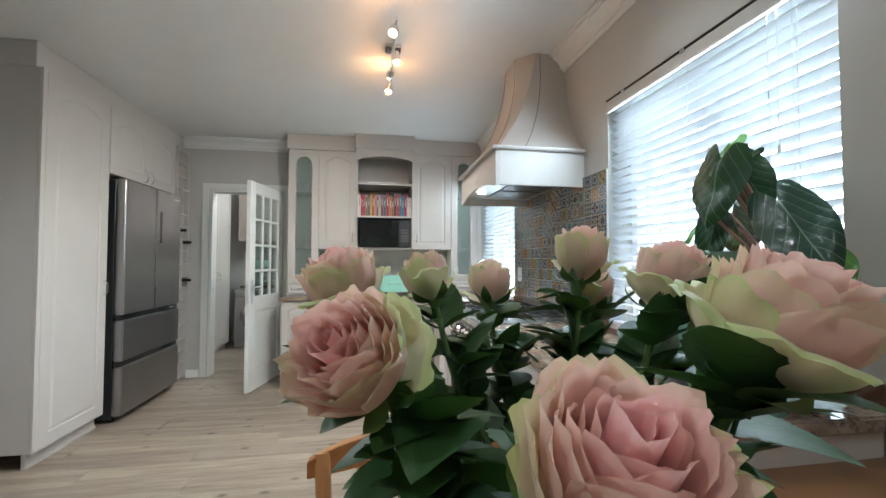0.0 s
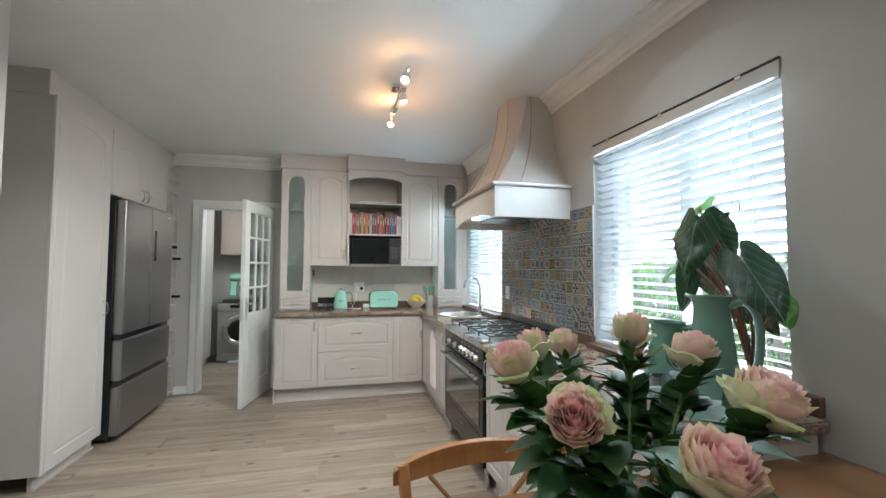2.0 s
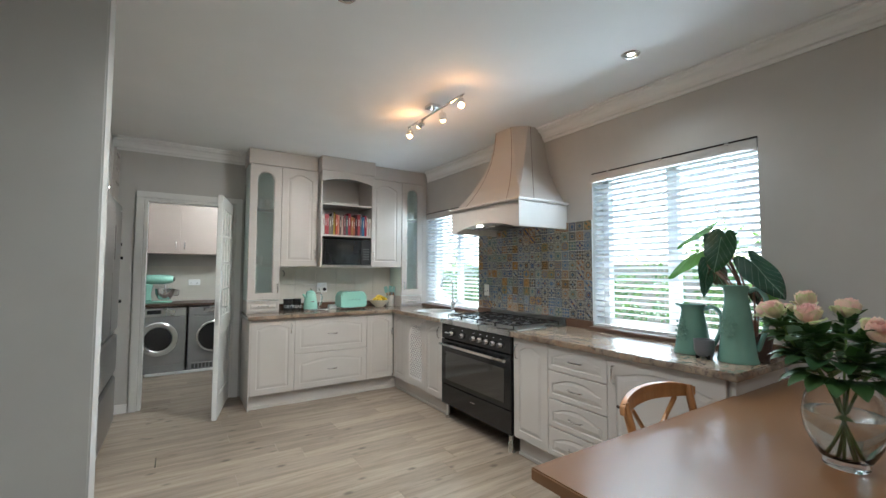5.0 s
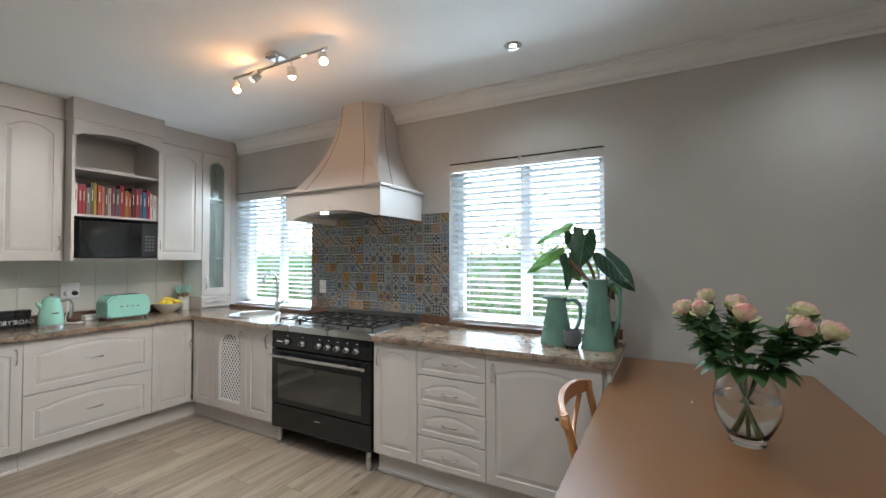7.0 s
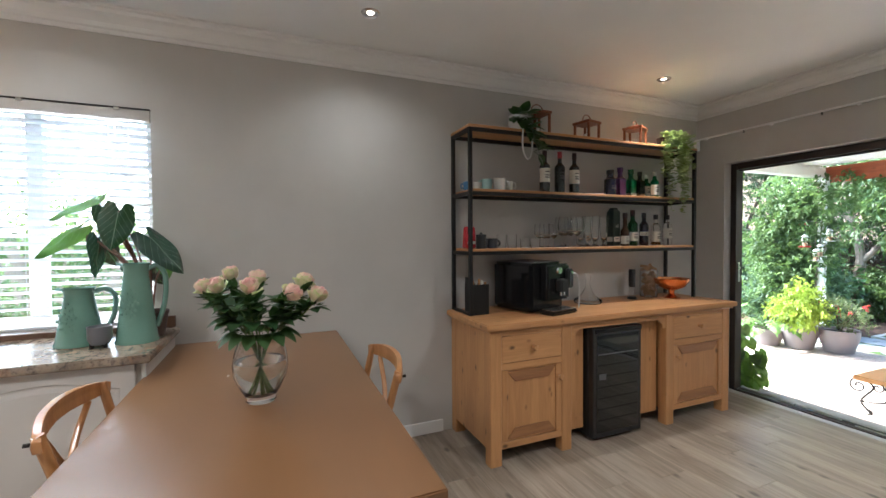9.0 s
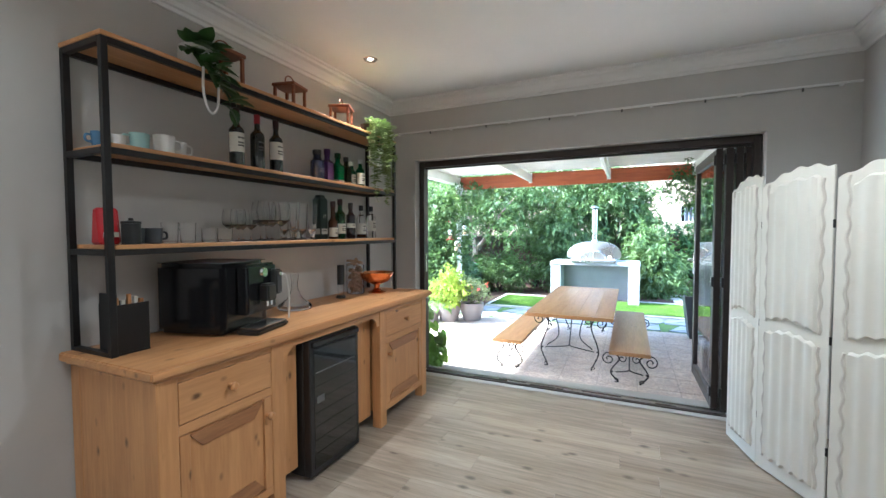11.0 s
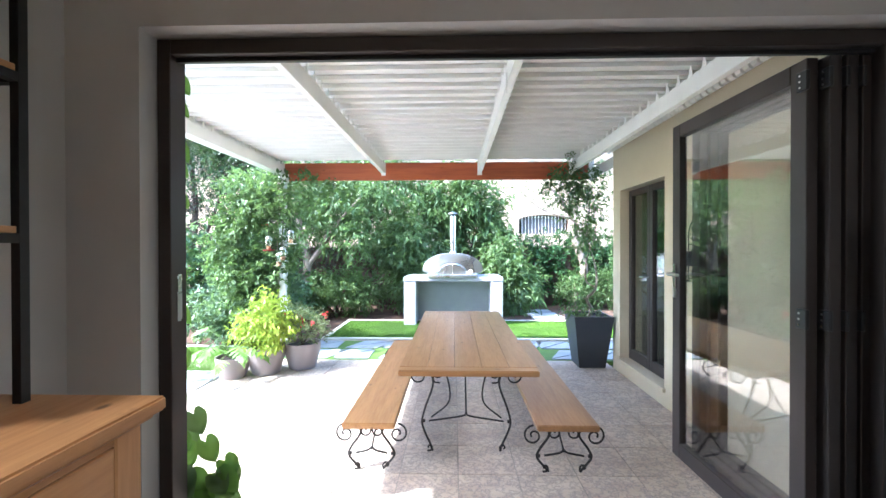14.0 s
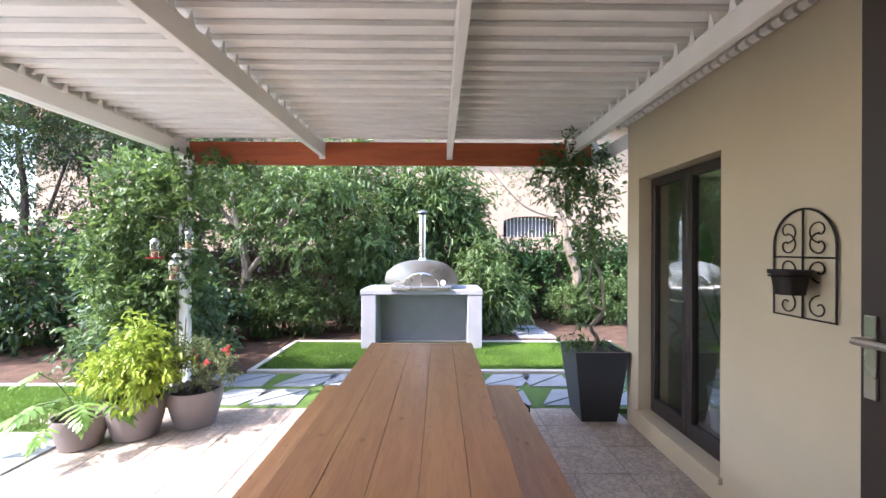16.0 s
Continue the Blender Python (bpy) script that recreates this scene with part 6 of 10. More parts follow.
def bottle(at, kind, h, r, label, lab=None, cap=None, shoulder=0.62, neck=0.014, square=False, lab_z=(0.18, 0.45), liquid=None, group="bottles on the rack", turn=0.0):
    b_ = thing("bottle", label, "bottle", at, turn, group)
    seg = 4 if square else 20
    k = 1.25 if square else 1.0
    pr = [(0, 0), (r * k * 0.94, 0), (r * k, 0.006), (r * k, h * shoulder), (r * k * 0.96, h * (shoulder + 0.025)), (r * k * 0.84, h * (shoulder + 0.05)), (r * k * 0.62, h * (shoulder + 0.078)), (max(neck * 1.25, r * 0.42), h * (shoulder + 0.105)), (neck * 1.05, h * (shoulder + 0.14)), (neck, h * 0.985), (0, h * 0.985)]
    bm = lathe(pr, seg)
    if square:
        bmesh.ops.rotate(bm, verts=bm.verts, cent=(0, 0, 0), matrix=Matrix.Rotation(radians(45), 3, "Z"))
        bmesh.ops.bevel(bm, geom=list(bm.edges), offset=0.004, segments=2, affect="EDGES", clamp_overlap=True)
    part("glass", bm, BG[kind], b_, smooth=True)
    part("cap", lathe([(neck * 1.12, h * 0.84), (neck * 1.22, h * 0.845), (neck * 1.22, h), (0, h)], 16), cap or M_FOIL, b_, smooth=True)
    if liquid:
        part("liquid", lathe([(0, 0.006), (r * 0.9, 0.007), (r * 0.9, h * 0.12), (0, h * 0.12)], 16), liquid, b_, smooth=True)
    if lab is not None:
        z0, z1 = h * lab_z[0], h * lab_z[1]
        if square:
            s = r * 1.25 * 0.7071 + 0.0008
            bm = box(-s, -s + 0.0005, -s * 0.8, s * 0.8, z0, z1)
            box(-s * 0.8, s * 0.8, s - 0.0005, s, z0, z1, 0, bm)
            lb_ = part("label", bm, lab, b_)
            part("print", box(-s - 0.0006, -s - 0.0001, -s * 0.5, s * 0.5, z0 + (z1 - z0) * 0.55, z0 + (z1 - z0) * 0.72), M_PRINT, lb_)
        else:
            bm = bmesh.new()
            n = 12
            ro = r + 0.0006
            lo = [bm.verts.new((ro * math.cos(a), ro * math.sin(a), z0)) for a in (radians(75 + 210 * i / n) for i in range(n + 1))]
            hi = [bm.verts.new((v_.co.x, v_.co.y, z1)) for v_ in lo]
            for i in range(n):
                bm.faces.new((lo[i], lo[i + 1], hi[i + 1], hi[i]))
            lb_ = part("label", bm, lab, b_, smooth=True)
            bm = bmesh.new()
            for zz in (0.7, 0.45, 0.3):
                ro2 = r + 0.0012
                pts = [(ro2 * math.cos(a), ro2 * math.sin(a)) for a in (radians(150 + 60 * i / 5) for i in range(6))]
                zz0 = z0 + (z1 - z0) * zz
                for (xa, ya), (xb, yb) in zip(pts, pts[1:]):
                    q = [bm.verts.new(p) for p in ((xa, ya, zz0), (xb, yb, zz0), (xb, yb, zz0 + (z1 - z0) * 0.08), (xa, ya, zz0 + (z1 - z0) * 0.08))]
                    bm.faces.new(q)
            part("print", bm, M_PRINT, lb_)
    return b_


Z2, Z3, ZT = 1.7175, 1.3185, 2.1365


def lettering(parent, text, size, pose_, material, face="CENTER"):
    """Raised letters as one mesh part."""
    tx = bpy.data.curves.new("lettering", "FONT")
    tx.body, tx.size, tx.align_x, tx.extrude = text, size, face, 0.0004
    tob = new("lettering", tx)
    me_ = bpy.data.meshes.new_from_object(tob.evaluated_get(bpy.context.evaluated_depsgraph_get()))
    bpy.data.objects.remove(tob)
    me_.materials.clear()
    me_.materials.append(material)
    tm = new("lettering", me_)
    tm.parent = parent
    tm.matrix_basis = pose_
    return tm


for i, y in enumerate((-1.44, -1.575, -1.71)):
    bottle((1.19, y, Z2), "wine", 0.31, 0.038, "red wine bottle with a cream label on the middle shelf" if i != 1 else "red wine bottle with a dark label and red cap", M_LABELW if i != 1 else BG["wine"], M_FOIL if i != 1 else M_REDC, 0.62, lab_z=(0.25, 0.58))
bottle((1.20, -2.075, Z2), "navy", 0.205, 0.046, "squat navy blue gin bottle with a black cap", BG["navy"], M_BLACK, 0.62, 0.024)
bottle((1.22, -2.20, Z2), "purple", 0.235, 0.038, "square purple gin bottle with a purple stopper", None, BG["purple"], 0.58, 0.019, True)
bottle((1.22, -2.315, Z2), "green", 0.225, 0.038, "square emerald gin bottle with a low white label", M_LABELW, BG["dgreen"], 0.58, 0.019, True, (0.03, 0.14))
bottle((1.23, -2.425, Z2), "wine", 0.215, 0.034, "black square bottle with a tan label along its foot", M_CORK, M_BLACK, 0.6, 0.016, True, (0.02, 0.14))
bottle((1.26, -2.535, Z2), "green", 0.20, 0.032, "bright green gin bottle with a white label", M_LABELW, M_STEELL, 0.6, 0.014, False, (0.1, 0.5))
bottle((1.19, -2.55, Z2), "green", 0.215, 0.033, "green bottle with a white label behind the trailing plant", M_LABELW, M_STEELL, 0.6, 0.014, False, (0.1, 0.5))
carton = bottle((1.29, -2.20, Z3), "tin", 0.285, 0.043, "tall dark green square whisky carton with a pale label", M_LABELW, BG["tin"], 0.97, 0.03, True, (0.12, 0.26))
lettering(carton, "12", 0.035, pose(-0.0395, 0, 0.15, 90, 0, -90), M_LABELW)
bottle((1.22, -2.255, Z3), "brown", 0.27, 0.034, "brown waisted liqueur bottle with a cream label and cord", M_LABELW, M_FOIL, 0.45, 0.016, False, (0.06, 0.30))
bottle((1.24, -2.36, Z3), "dgreen", 0.295, 0.040, "green whisky bottle with a white label", M_LABELW, M_FOIL, 0.60, 0.016, False, (0.13, 0.38))
M_DRINK = plain("amber_drink", (0.45, 0.16, 0.03), 0.1, trans=0.6, relief=0)
bottle((1.24, -2.487, Z3), "dark", 0.275, 0.036, "slim dark bottle with a navy label", M_LABELW, M_BLACK, 0.62, 0.015, False, (0.3, 0.42))
bottle((1.24, -2.625, Z3), "clear", 0.262, 0.039, "clear glass bottle with a pale label and black cap", M_LABELW, M_BLACK, 0.60, 0.015, False, (0.12, 0.45), M_DRINK)
bottle((1.24, -2.765, Z3), "clear", 0.262, 0.037, "clear square shouldered bottle with a black cap", M_LABELW, M_BLACK, 0.64, 0.014, False, (0.22, 0.55))


def glassware(at, prof, name, label, group):
    g_ = thing(name, label, "glass", at, 0, group)
    part("bowl", lathe(prof, 22), M_GLASS, g_, smooth=True)
    return g_


tum = [(0, 0), (0.030, 0), (0.032, 0.004), (0.036, 0.095), (0.0345, 0.095), (0.030, 0.010), (0, 0.009)]
small = [(0, 0), (0.034, 0), (0.036, 0.004), (0.038, 0.07), (0.0365, 0.07), (0.033, 0.012), (0, 0.011)]
wine = [(0, 0), (0.034, 0.001), (0.030, 0.004), (0.006, 0.010), (0.0045, 0.02), (0.0045, 0.075), (0.012, 0.082), (0.034, 0.105), (0.041, 0.135), (0.038, 0.175), (0.032, 0.205), (0.0308, 0.205), (0.0365, 0.175), (0.0395, 0.135), (0.0325, 0.107), (0, 0.086)]
gin = [(r_ * 1.35, z_ * 1.12) for r_, z_ in wine]
flute = [(0, 0), (0.033, 0), (0.034, 0.004), (0.012, 0.016), (0.014, 0.024), (0.026, 0.07), (0.036, 0.235), (0.0345, 0.235), (0.024, 0.07), (0, 0.032)]
for i, y in enumerate((-1.08, -1.165)):
    glassware((1.20, y, Z3), tum, "tumbler", "tall clear glass tumbler on the lower shelf", "tumblers")
for i, y in enumerate((-1.27, -1.355)):
    glassware((1.19, y, Z3), small, "tumbler", "short clear glass tumbler on the lower shelf", "tumblers")
for i, (x, y) in enumerate(((1.18, -1.43), (1.27, -1.45), (1.19, -1.52), (1.28, -1.54))):
    glassware((x, y, Z3), [(r_, z_ * 0.85) for r_, z_ in wine], "wine_glass", "small stemmed clear wine glass", "wine glasses")
for i, (x, y) in enumerate(((1.27, -1.66), (1.18, -1.62), (1.18, -1.73), (1.29, -1.76))):
    glassware((x, y, Z3), gin, "wine_glass", "large balloon shaped clear wine glass", "wine glasses")
for i, (x, y) in enumerate(((1.17, -1.825), (1.27, -1.84), (1.18, -1.905), (1.17, -1.985), (1.27, -1.91))):
    glassware((x, y, Z3), flute, "beer_glass", "tall flared clear beer glass", "beer glasses")


def mug(at, prof, mm, label, group="mugs on the rack", turn=0, hz=0.05, hr=0.028):
    g_ = thing("mug", label, "mug", at, turn, group)
    part("bowl", lathe(prof, 22), mm, g_, smooth=True)
    r = prof[3][0]
    part("handle", tube(bez([(0, r - 0.002, hz + hr * 0.8), (0, r + hr, hz + hr * 0.6), (0, r + hr, hz - hr * 0.6), (0, r - 0.004, hz - hr * 0.8)], 5), 0.005, 8), mm, g_, smooth=True)
    return g_


mugp = [(0, 0), (0.03, 0), (0.034, 0.004), (0.038, 0.085), (0.035, 0.085), (0.03, 0.01), (0, 0.009)]
M_BLUEC = plain("blue_china", (0.10, 0.22, 0.38), 0.25, relief=0)
M_AQUA = plain("aqua_china", (0.38, 0.58, 0.56), 0.25, relief=0)
M_DKCUP = plain("charcoal_china", (0.05, 0.055, 0.065), 0.35, relief=0)
cup = [(0, 0), (0.024, 0), (0.027, 0.003), (0.031, 0.06), (0.029, 0.06), (0.024, 0.008), (0, 0.007)]
mug((1.24, -0.835, Z2), cup, M_BLUEC, "small blue and white cup on the middle shelf", hz=0.03, hr=0.018)
mug((1.24, -0.90, Z2), cup, M_CREAM, "small white cup on the middle shelf", hz=0.03, hr=0.018)
mug((1.24, -0.985, Z2), mugp, M_AQUA, "aqua glazed mug on the middle shelf")
mug((1.19, -1.06, Z2), [(r_ * 1.15, z_) for r_, z_ in mugp], M_CREAM, "white patterned mug on the middle shelf", turn=180)
mug((1.24, -1.15, Z2), [(r_ * 1.1, z_ * 0.9) for r_, z_ in mugp], M_CREAM, "white mug on the middle shelf", turn=180)
for y in (-0.92, -0.995):
    mug((1.19, y, Z3), [(r_ * 1.1, z_ * 0.8) for r_, z_ in mugp], M_DKCUP, "charcoal coffee cup on the lower shelf", "dark cups on the rack", turn=180, hz=0.035, hr=0.02)
M_RED = plain("red_foil", (0.42, 0.012, 0.02), 0.3, 0.2)
cb = thing("coffee_bag", "red coffee bag with a folded top and gold print", "bag", (1.22, -0.835, Z3))
bm = box(-0.035, 0.035, -0.04, 0.04, 0, 0.15, 0.01)
for v_ in bm.verts:
    if v_.co.z > 0.12:
        v_.co.x *= 0.35
part("body", bm, M_RED, cb)
part("label", box(-0.0365, -0.0355, -0.028, 0.028, 0.03, 0.05), M_LABELW, cb)
cn = thing("canister", "small black lidded canister on the lower shelf", "canister", (1.14, -0.885, Z3))
part("body", rod(0.034, 0, 0.085, 20), M_BLACK, cn, smooth=True)
part("lid", lathe([(0, 0.0855), (0.036, 0.0855), (0.036, 0.094), (0.01, 0.098), (0.008, 0.108), (0, 0.11)], 20), M_BLACK, cn, smooth=True)
ch = thing("straw_holder", "black wire holder with a row of wooden stirrers", "holder", (1.17, -0.865, 0.8755))
ch.scale = (1.1, 1.1, 1.45)
bm = box(-0.06, 0.06, -0.055, 0.055, 0.0, 0.006, 0.001)
for x in (-0.058, 0.052):
    box(x, x + 0.006, -0.055, 0.055, 0.006, 0.14, 0.001, bm)
box(-0.052, 0.052, 0.049, 0.055, 0.006, 0.17, 0.001, bm)
part("rack", bm, M_BLACKM, ch)
for i in range(5):
    part("stirrer_bundle", box(-0.045 + 0.002 * i, -0.03, -0.045 + i * 0.02, -0.031 + i * 0.02, 0.007, 0.15 + 0.008 * (i % 3), 0.002), M_LABELW if i % 2 else M_CHAIR, ch)

# coffee machine
cm = thing("coffee_machine", "black bean to cup coffee machine with chrome drip tray", "coffee machine", (0.965, -1.33, 0.8755), -76)
part("body", box(-0.17, 0.17, 0.03, 0.40, 0.012, 0.345, 0.022, seg=4), M_BLACKG, cm, smooth=True)
part("front", box(-0.085, 0.16, -0.03, 0.035, 0.09, 0.335, 0.014, seg=3), M_BLACKG, cm, smooth=True)
part("spout", box(0.0, 0.075, -0.085, -0.0305, 0.15, 0.235, 0.008, seg=2), M_BLACK, cm)
for x in (0.018, 0.05):
    part("nozzle", rod(0.008, 0.125, 0.1495, 10, at=(x, -0.065, 0)), M_CHROME, cm)
part("milk_spout", box(0.095, 0.15, -0.07, -0.0305, 0.17, 0.30, 0.008, seg=2), M_BLACK, cm)
part("dial", lathe([(0, -0.012), (0.022, -0.012), (0.026, 0.0)], 20, axis="y", at=(0.04, -0.031, 0.29)), M_CHROME, cm, "chrome ring dial", smooth=True)
part("button", rod(0.010, -0.008, 0, 12, axis="y", at=(0.12, -0.071, 0.275)), M_CHROME, cm)
part("drip_tray", box(-0.10, 0.165, -0.095, 0.029, 0.0, 0.03, 0.01, seg=2), M_BLACKG, cm)
tr_ = part("tray_grid", box(-0.09, 0.15, -0.088, 0.025, 0.0305, 0.034, 0.001), M_CHROME, cm)
for i in range(9):
    part("grid_slot", box(-0.08 + i * 0.026, -0.068 + i * 0.026, -0.08, 0.015, 0.0342, 0.0346), M_BLACK, tr_)
part("lid_line", box(-0.165, 0.165, 0.04, 0.39, 0.3452, 0.348, 0.001), M_BLACK, cm)
M_TUBE = plain("milk_hose", (0.62, 0.62, 0.60), 0.3)
part("hose", tube(bez([(0.15, -0.04, 0.25), (0.20, -0.05, 0.265), (0.235, -0.05, 0.19), (0.24, -0.05, 0.09), (0.235, -0.05, 0.02)], 6), 0.005, 8), M_TUBE, cm, "pale milk hose", smooth=True)

dc = thing("decanter", "wide based clear glass decanter on the sideboard", "decanter", (1.22, -1.87, 0.8755))
part("body", lathe([(0, 0), (0.10, 0.0), (0.108, 0.012), (0.10, 0.03), (0.05, 0.065), (0.022, 0.12), (0.018, 0.17), (0.028, 0.225), (0.0265, 0.225), (0.0165, 0.17), (0.02, 0.12), (0.048, 0.063), (0.098, 0.028), (0.10, 0.006), (0, 0.005)], 30), M_GLASS, dc, smooth=True)
mf = thing("milk_frother", "black cylinder milk frother with a clear base", "frother", (1.225, -2.34, 0.8755))
part("base", lathe([(0, 0), (0.036, 0), (0.038, 0.006), (0.03, 0.02), (0, 0.022)], 24), M_BLACK, mf, smooth=True)
part("cup", lathe([(0.022, 0.0225), (0.024, 0.10), (0.0225, 0.10), (0.0205, 0.0225)], 20), M_GLASS, mf, smooth=True)
part("body", lathe([(0, 0.1005), (0.026, 0.1005), (0.027, 0.24), (0.024, 0.247), (0, 0.248)], 24), M_BLACK, mf, smooth=True)
cj = thing("cork_jar", "clip top glass jar filled with wine corks", "jar", (1.27, -2.58, 0.8755))
part("glass", lathe([(0, 0), (0.066, 0), (0.07, 0.006), (0.07, 0.225), (0.062, 0.24), (0.060, 0.24), (0.067, 0.224), (0.067, 0.008), (0, 0.006)], 28), M_GLASS, cj, smooth=True)
part("rim_clip", tube([(0.066 * math.cos(a), 0.066 * math.sin(a), 0.238) for a in (2 * math.pi * i / 24 for i in range(24))], 0.003, 6, closed=True), M_CHROME, cj)
rc = random.Random(9)
ck = lathe([(0, -0.021), (0.0105, -0.021), (0.0105, 0.021), (0, 0.021)], 8)
me_c = bpy.data.meshes.new("wine_cork")
ck.to_mesh(me_c)
ck.free()
me_c.materials.append(M_CORK)
for i in range(90):
    a, r_ = rc.random() * 6.28, 0.046 * math.sqrt(rc.random()) if i % 3 else 0.045
    z = 0.024 + 0.205 * (i / 90) if i < 78 else 0.235 + 0.028 * rc.random()
    ob = new("wine_cork", me_c)
    ob.parent = cj
    ob.matrix_basis = Matrix.Translation((r_ * math.cos(a), r_ * math.sin(a), z)) @ Euler((rc.random() * 3, rc.random() * 3, rc.random() * 3)).to_matrix().to_4x4()
cbw = thing("copper_bowl", "hammered copper pedestal bowl on the sideboard", "bowl", (1.145, -2.70, 0.8755))
M_COPPER = plain("hammered_copper", (0.78, 0.30, 0.12), 0.2, 1.0, 0.05, 10, 55, 0.5)
part("bowl", lathe([(0.0, 0.055), (0.03, 0.056), (0.075, 0.078), (0.102, 0.118), (0.106, 0.138), (0.103, 0.138), (0.098, 0.12), (0.07, 0.084), (0, 0.064)], 36), M_COPPER, cbw, smooth=True)
part("foot", lathe([(0, 0.0), (0.055, 0.0), (0.056, 0.004), (0.03, 0.015), (0.017, 0.03), (0.02, 0.0545), (0, 0.0545)], 30), M_COPPER, cbw, smooth=True)

cbw.scale = (1.3, 1.3, 1.2)
# lanterns on the top shelf
M_CU = plain("copper_brown_wood", (0.22, 0.075, 0.035), 0.4, 0.2, 0.1)
for i, (y, h) in enumerate(((-1.38, 0.145), (-1.84, 0.12), (-2.34, 0.125))):
    ln = thing("lantern", "small open copper brown lantern with a loop handle", "lantern", (1.20, y, ZT), 12 * i, "lanterns on the top shelf")
    w = 0.062
    for sx in (-1, 1):
        for sy in (-1, 1):
            part("post", box(sx * w - 0.008, sx * w + 0.008, sy * w - 0.008, sy * w + 0.008, 0, h, 0.001), M_CU, ln)
    part("roof", box(-w - 0.015, w + 0.015, -w - 0.015, w + 0.015, h + 0.0005, h + 0.02, 0.003), M_CU, ln)
    part("roof_step", box(-w + 0.02, w - 0.02, -w + 0.02, w - 0.02, h + 0.0205, h + 0.032, 0.002), M_CU, ln)
    part("base", box(-w + 0.009, w - 0.009, -w + 0.009, w - 0.009, 0.0, 0.010, 0.001), M_CU, ln)
    part("loop", tube([(0, 0.05 * math.cos(a), h + 0.032 + 0.045 * math.sin(a)) for a in (math.pi * k / 12 for k in range(13))], 0.004, 6), M_CU, ln, smooth=True)
    part("candle", rod(0.02, 0.0105, 0.05, 12), M_CREAM, ln)

# trailing plants
M_PEP = leafy("trailing_leaf", (0.36, 0.42, 0.15), (0.50, 0.53, 0.26), 0.4, 0.3)
M_PHIL = leafy("dark_leaf", (0.02, 0.07, 0.02), (0.04, 0.12, 0.03), 0.35, 0.2)


def round_leaf(bm, at, d, up, L, w):
    at, d, up = Vector(at), Vector(d).normalized(), Vector(up)
    s = d.cross(up).normalized()
    n_ = s.cross(d)
    c0 = at + d * L * 0.5 + n_ * L * 0.06
    ring = [at, at + d * L * 0.3 + s * w * 0.5, at + d * L * 0.75 + s * w * 0.38, at + d * L, at + d * L * 0.75 - s * w * 0.38, at + d * L * 0.3 - s * w * 0.5]
    rv = [bm.verts.new(p) for p in ring]
    cv = bm.verts.new(c0)
    for i in range(6):
        bm.faces.new((cv, rv[i], rv[(i + 1) % 6]))


tp = thing("trailing_plant", "light green trailing plant spilling over the shelf end", "plant", (1.17, -2.64, ZT))
part("pot", lathe([(0, 0), (0.05, 0), (0.065, 0.08), (0.06, 0.08), (0.05, 0.06), (0, 0.06)], 20), M_POTB, tp, smooth=True)
rt = random.Random(21)
for k in range(20):
    bm = bmesh.new()
    a = rt.uniform(0.6, 5.4)
    ox, oy = -0.10 - 0.045 * rt.random() * (k % 3), rt.uniform(-0.12, 0.12)
    drop = rt.uniform(0.18, 0.56)
    pts = bez([(0.0, 0.0, 0.075), (ox * 0.7, oy * 0.7, 0.10), (ox, oy, 0.0), (ox + rt.uniform(-0.02, 0.015), oy + rt.uniform(-0.03, 0.03), -drop * 0.55), (ox + rt.uniform(-0.02, 0.01), oy + rt.uniform(-0.03, 0.03), -drop)], 8)
    tube(pts[::2] + [pts[-1]], 0.0012, 4, bm)
    for p in pts[1:]:
        for q in range(2):
            aa = rt.random() * 6.28
            round_leaf(bm, p, (math.cos(aa), math.sin(aa), rt.uniform(-0.5, 0.4)), (0, 0, 1), rt.uniform(0.034, 0.052), rt.uniform(0.028, 0.042))
    part("vine", bm, M_PEP, tp)
hp = thing("hanging_plant", "dark leaved plant in a white pot with a rope loop", "plant", (1.17, -1.215, ZT))
part("pot", lathe([(0, 0), (0.055, 0), (0.085, 0.05), (0.08, 0.11), (0.07, 0.11), (0.06, 0.05), (0, 0.05)], 22), M_CREAM, hp, smooth=True)
for k in range(12):
    a = rt.uniform(1.6, 4.7)
    for j in range(4):
        bm = bmesh.new()
        el = rt.uniform(-1.2, 0.9)
        L = rt.uniform(0.07, 0.11)
        d = Vector((math.cos(a + 0.4 * j) * math.cos(el), math.sin(a + 0.4 * j) * math.cos(el), math.sin(el)))
        p = Vector((0.045 * math.cos(a), 0.045 * math.sin(a), 0.10 - 0.045 * j * (k % 3)))
        p += Vector((-0.05, 0, 0)) * (k % 3) * 0.5 * j
        leaf_blade(p + d * 0.02, p + d * (0.02 + L), (0, 0, 1), L * 0.72, bm, 8, 0.2, 0.3)
        tube([p, p + d * 0.03], 0.0014, 4, bm)
        part("leaf", bm, M_PHIL, hp)
part("rope_loop", tube(bez([(-0.09, 0.035, 0.0), (-0.095, 0.04, -0.12), (-0.095, 0.01, -0.20), (-0.095, -0.03, -0.17), (-0.09, -0.045, 0.0)], 8), 0.006, 8), M_CREAM, hp, "white rope loop", smooth=True)

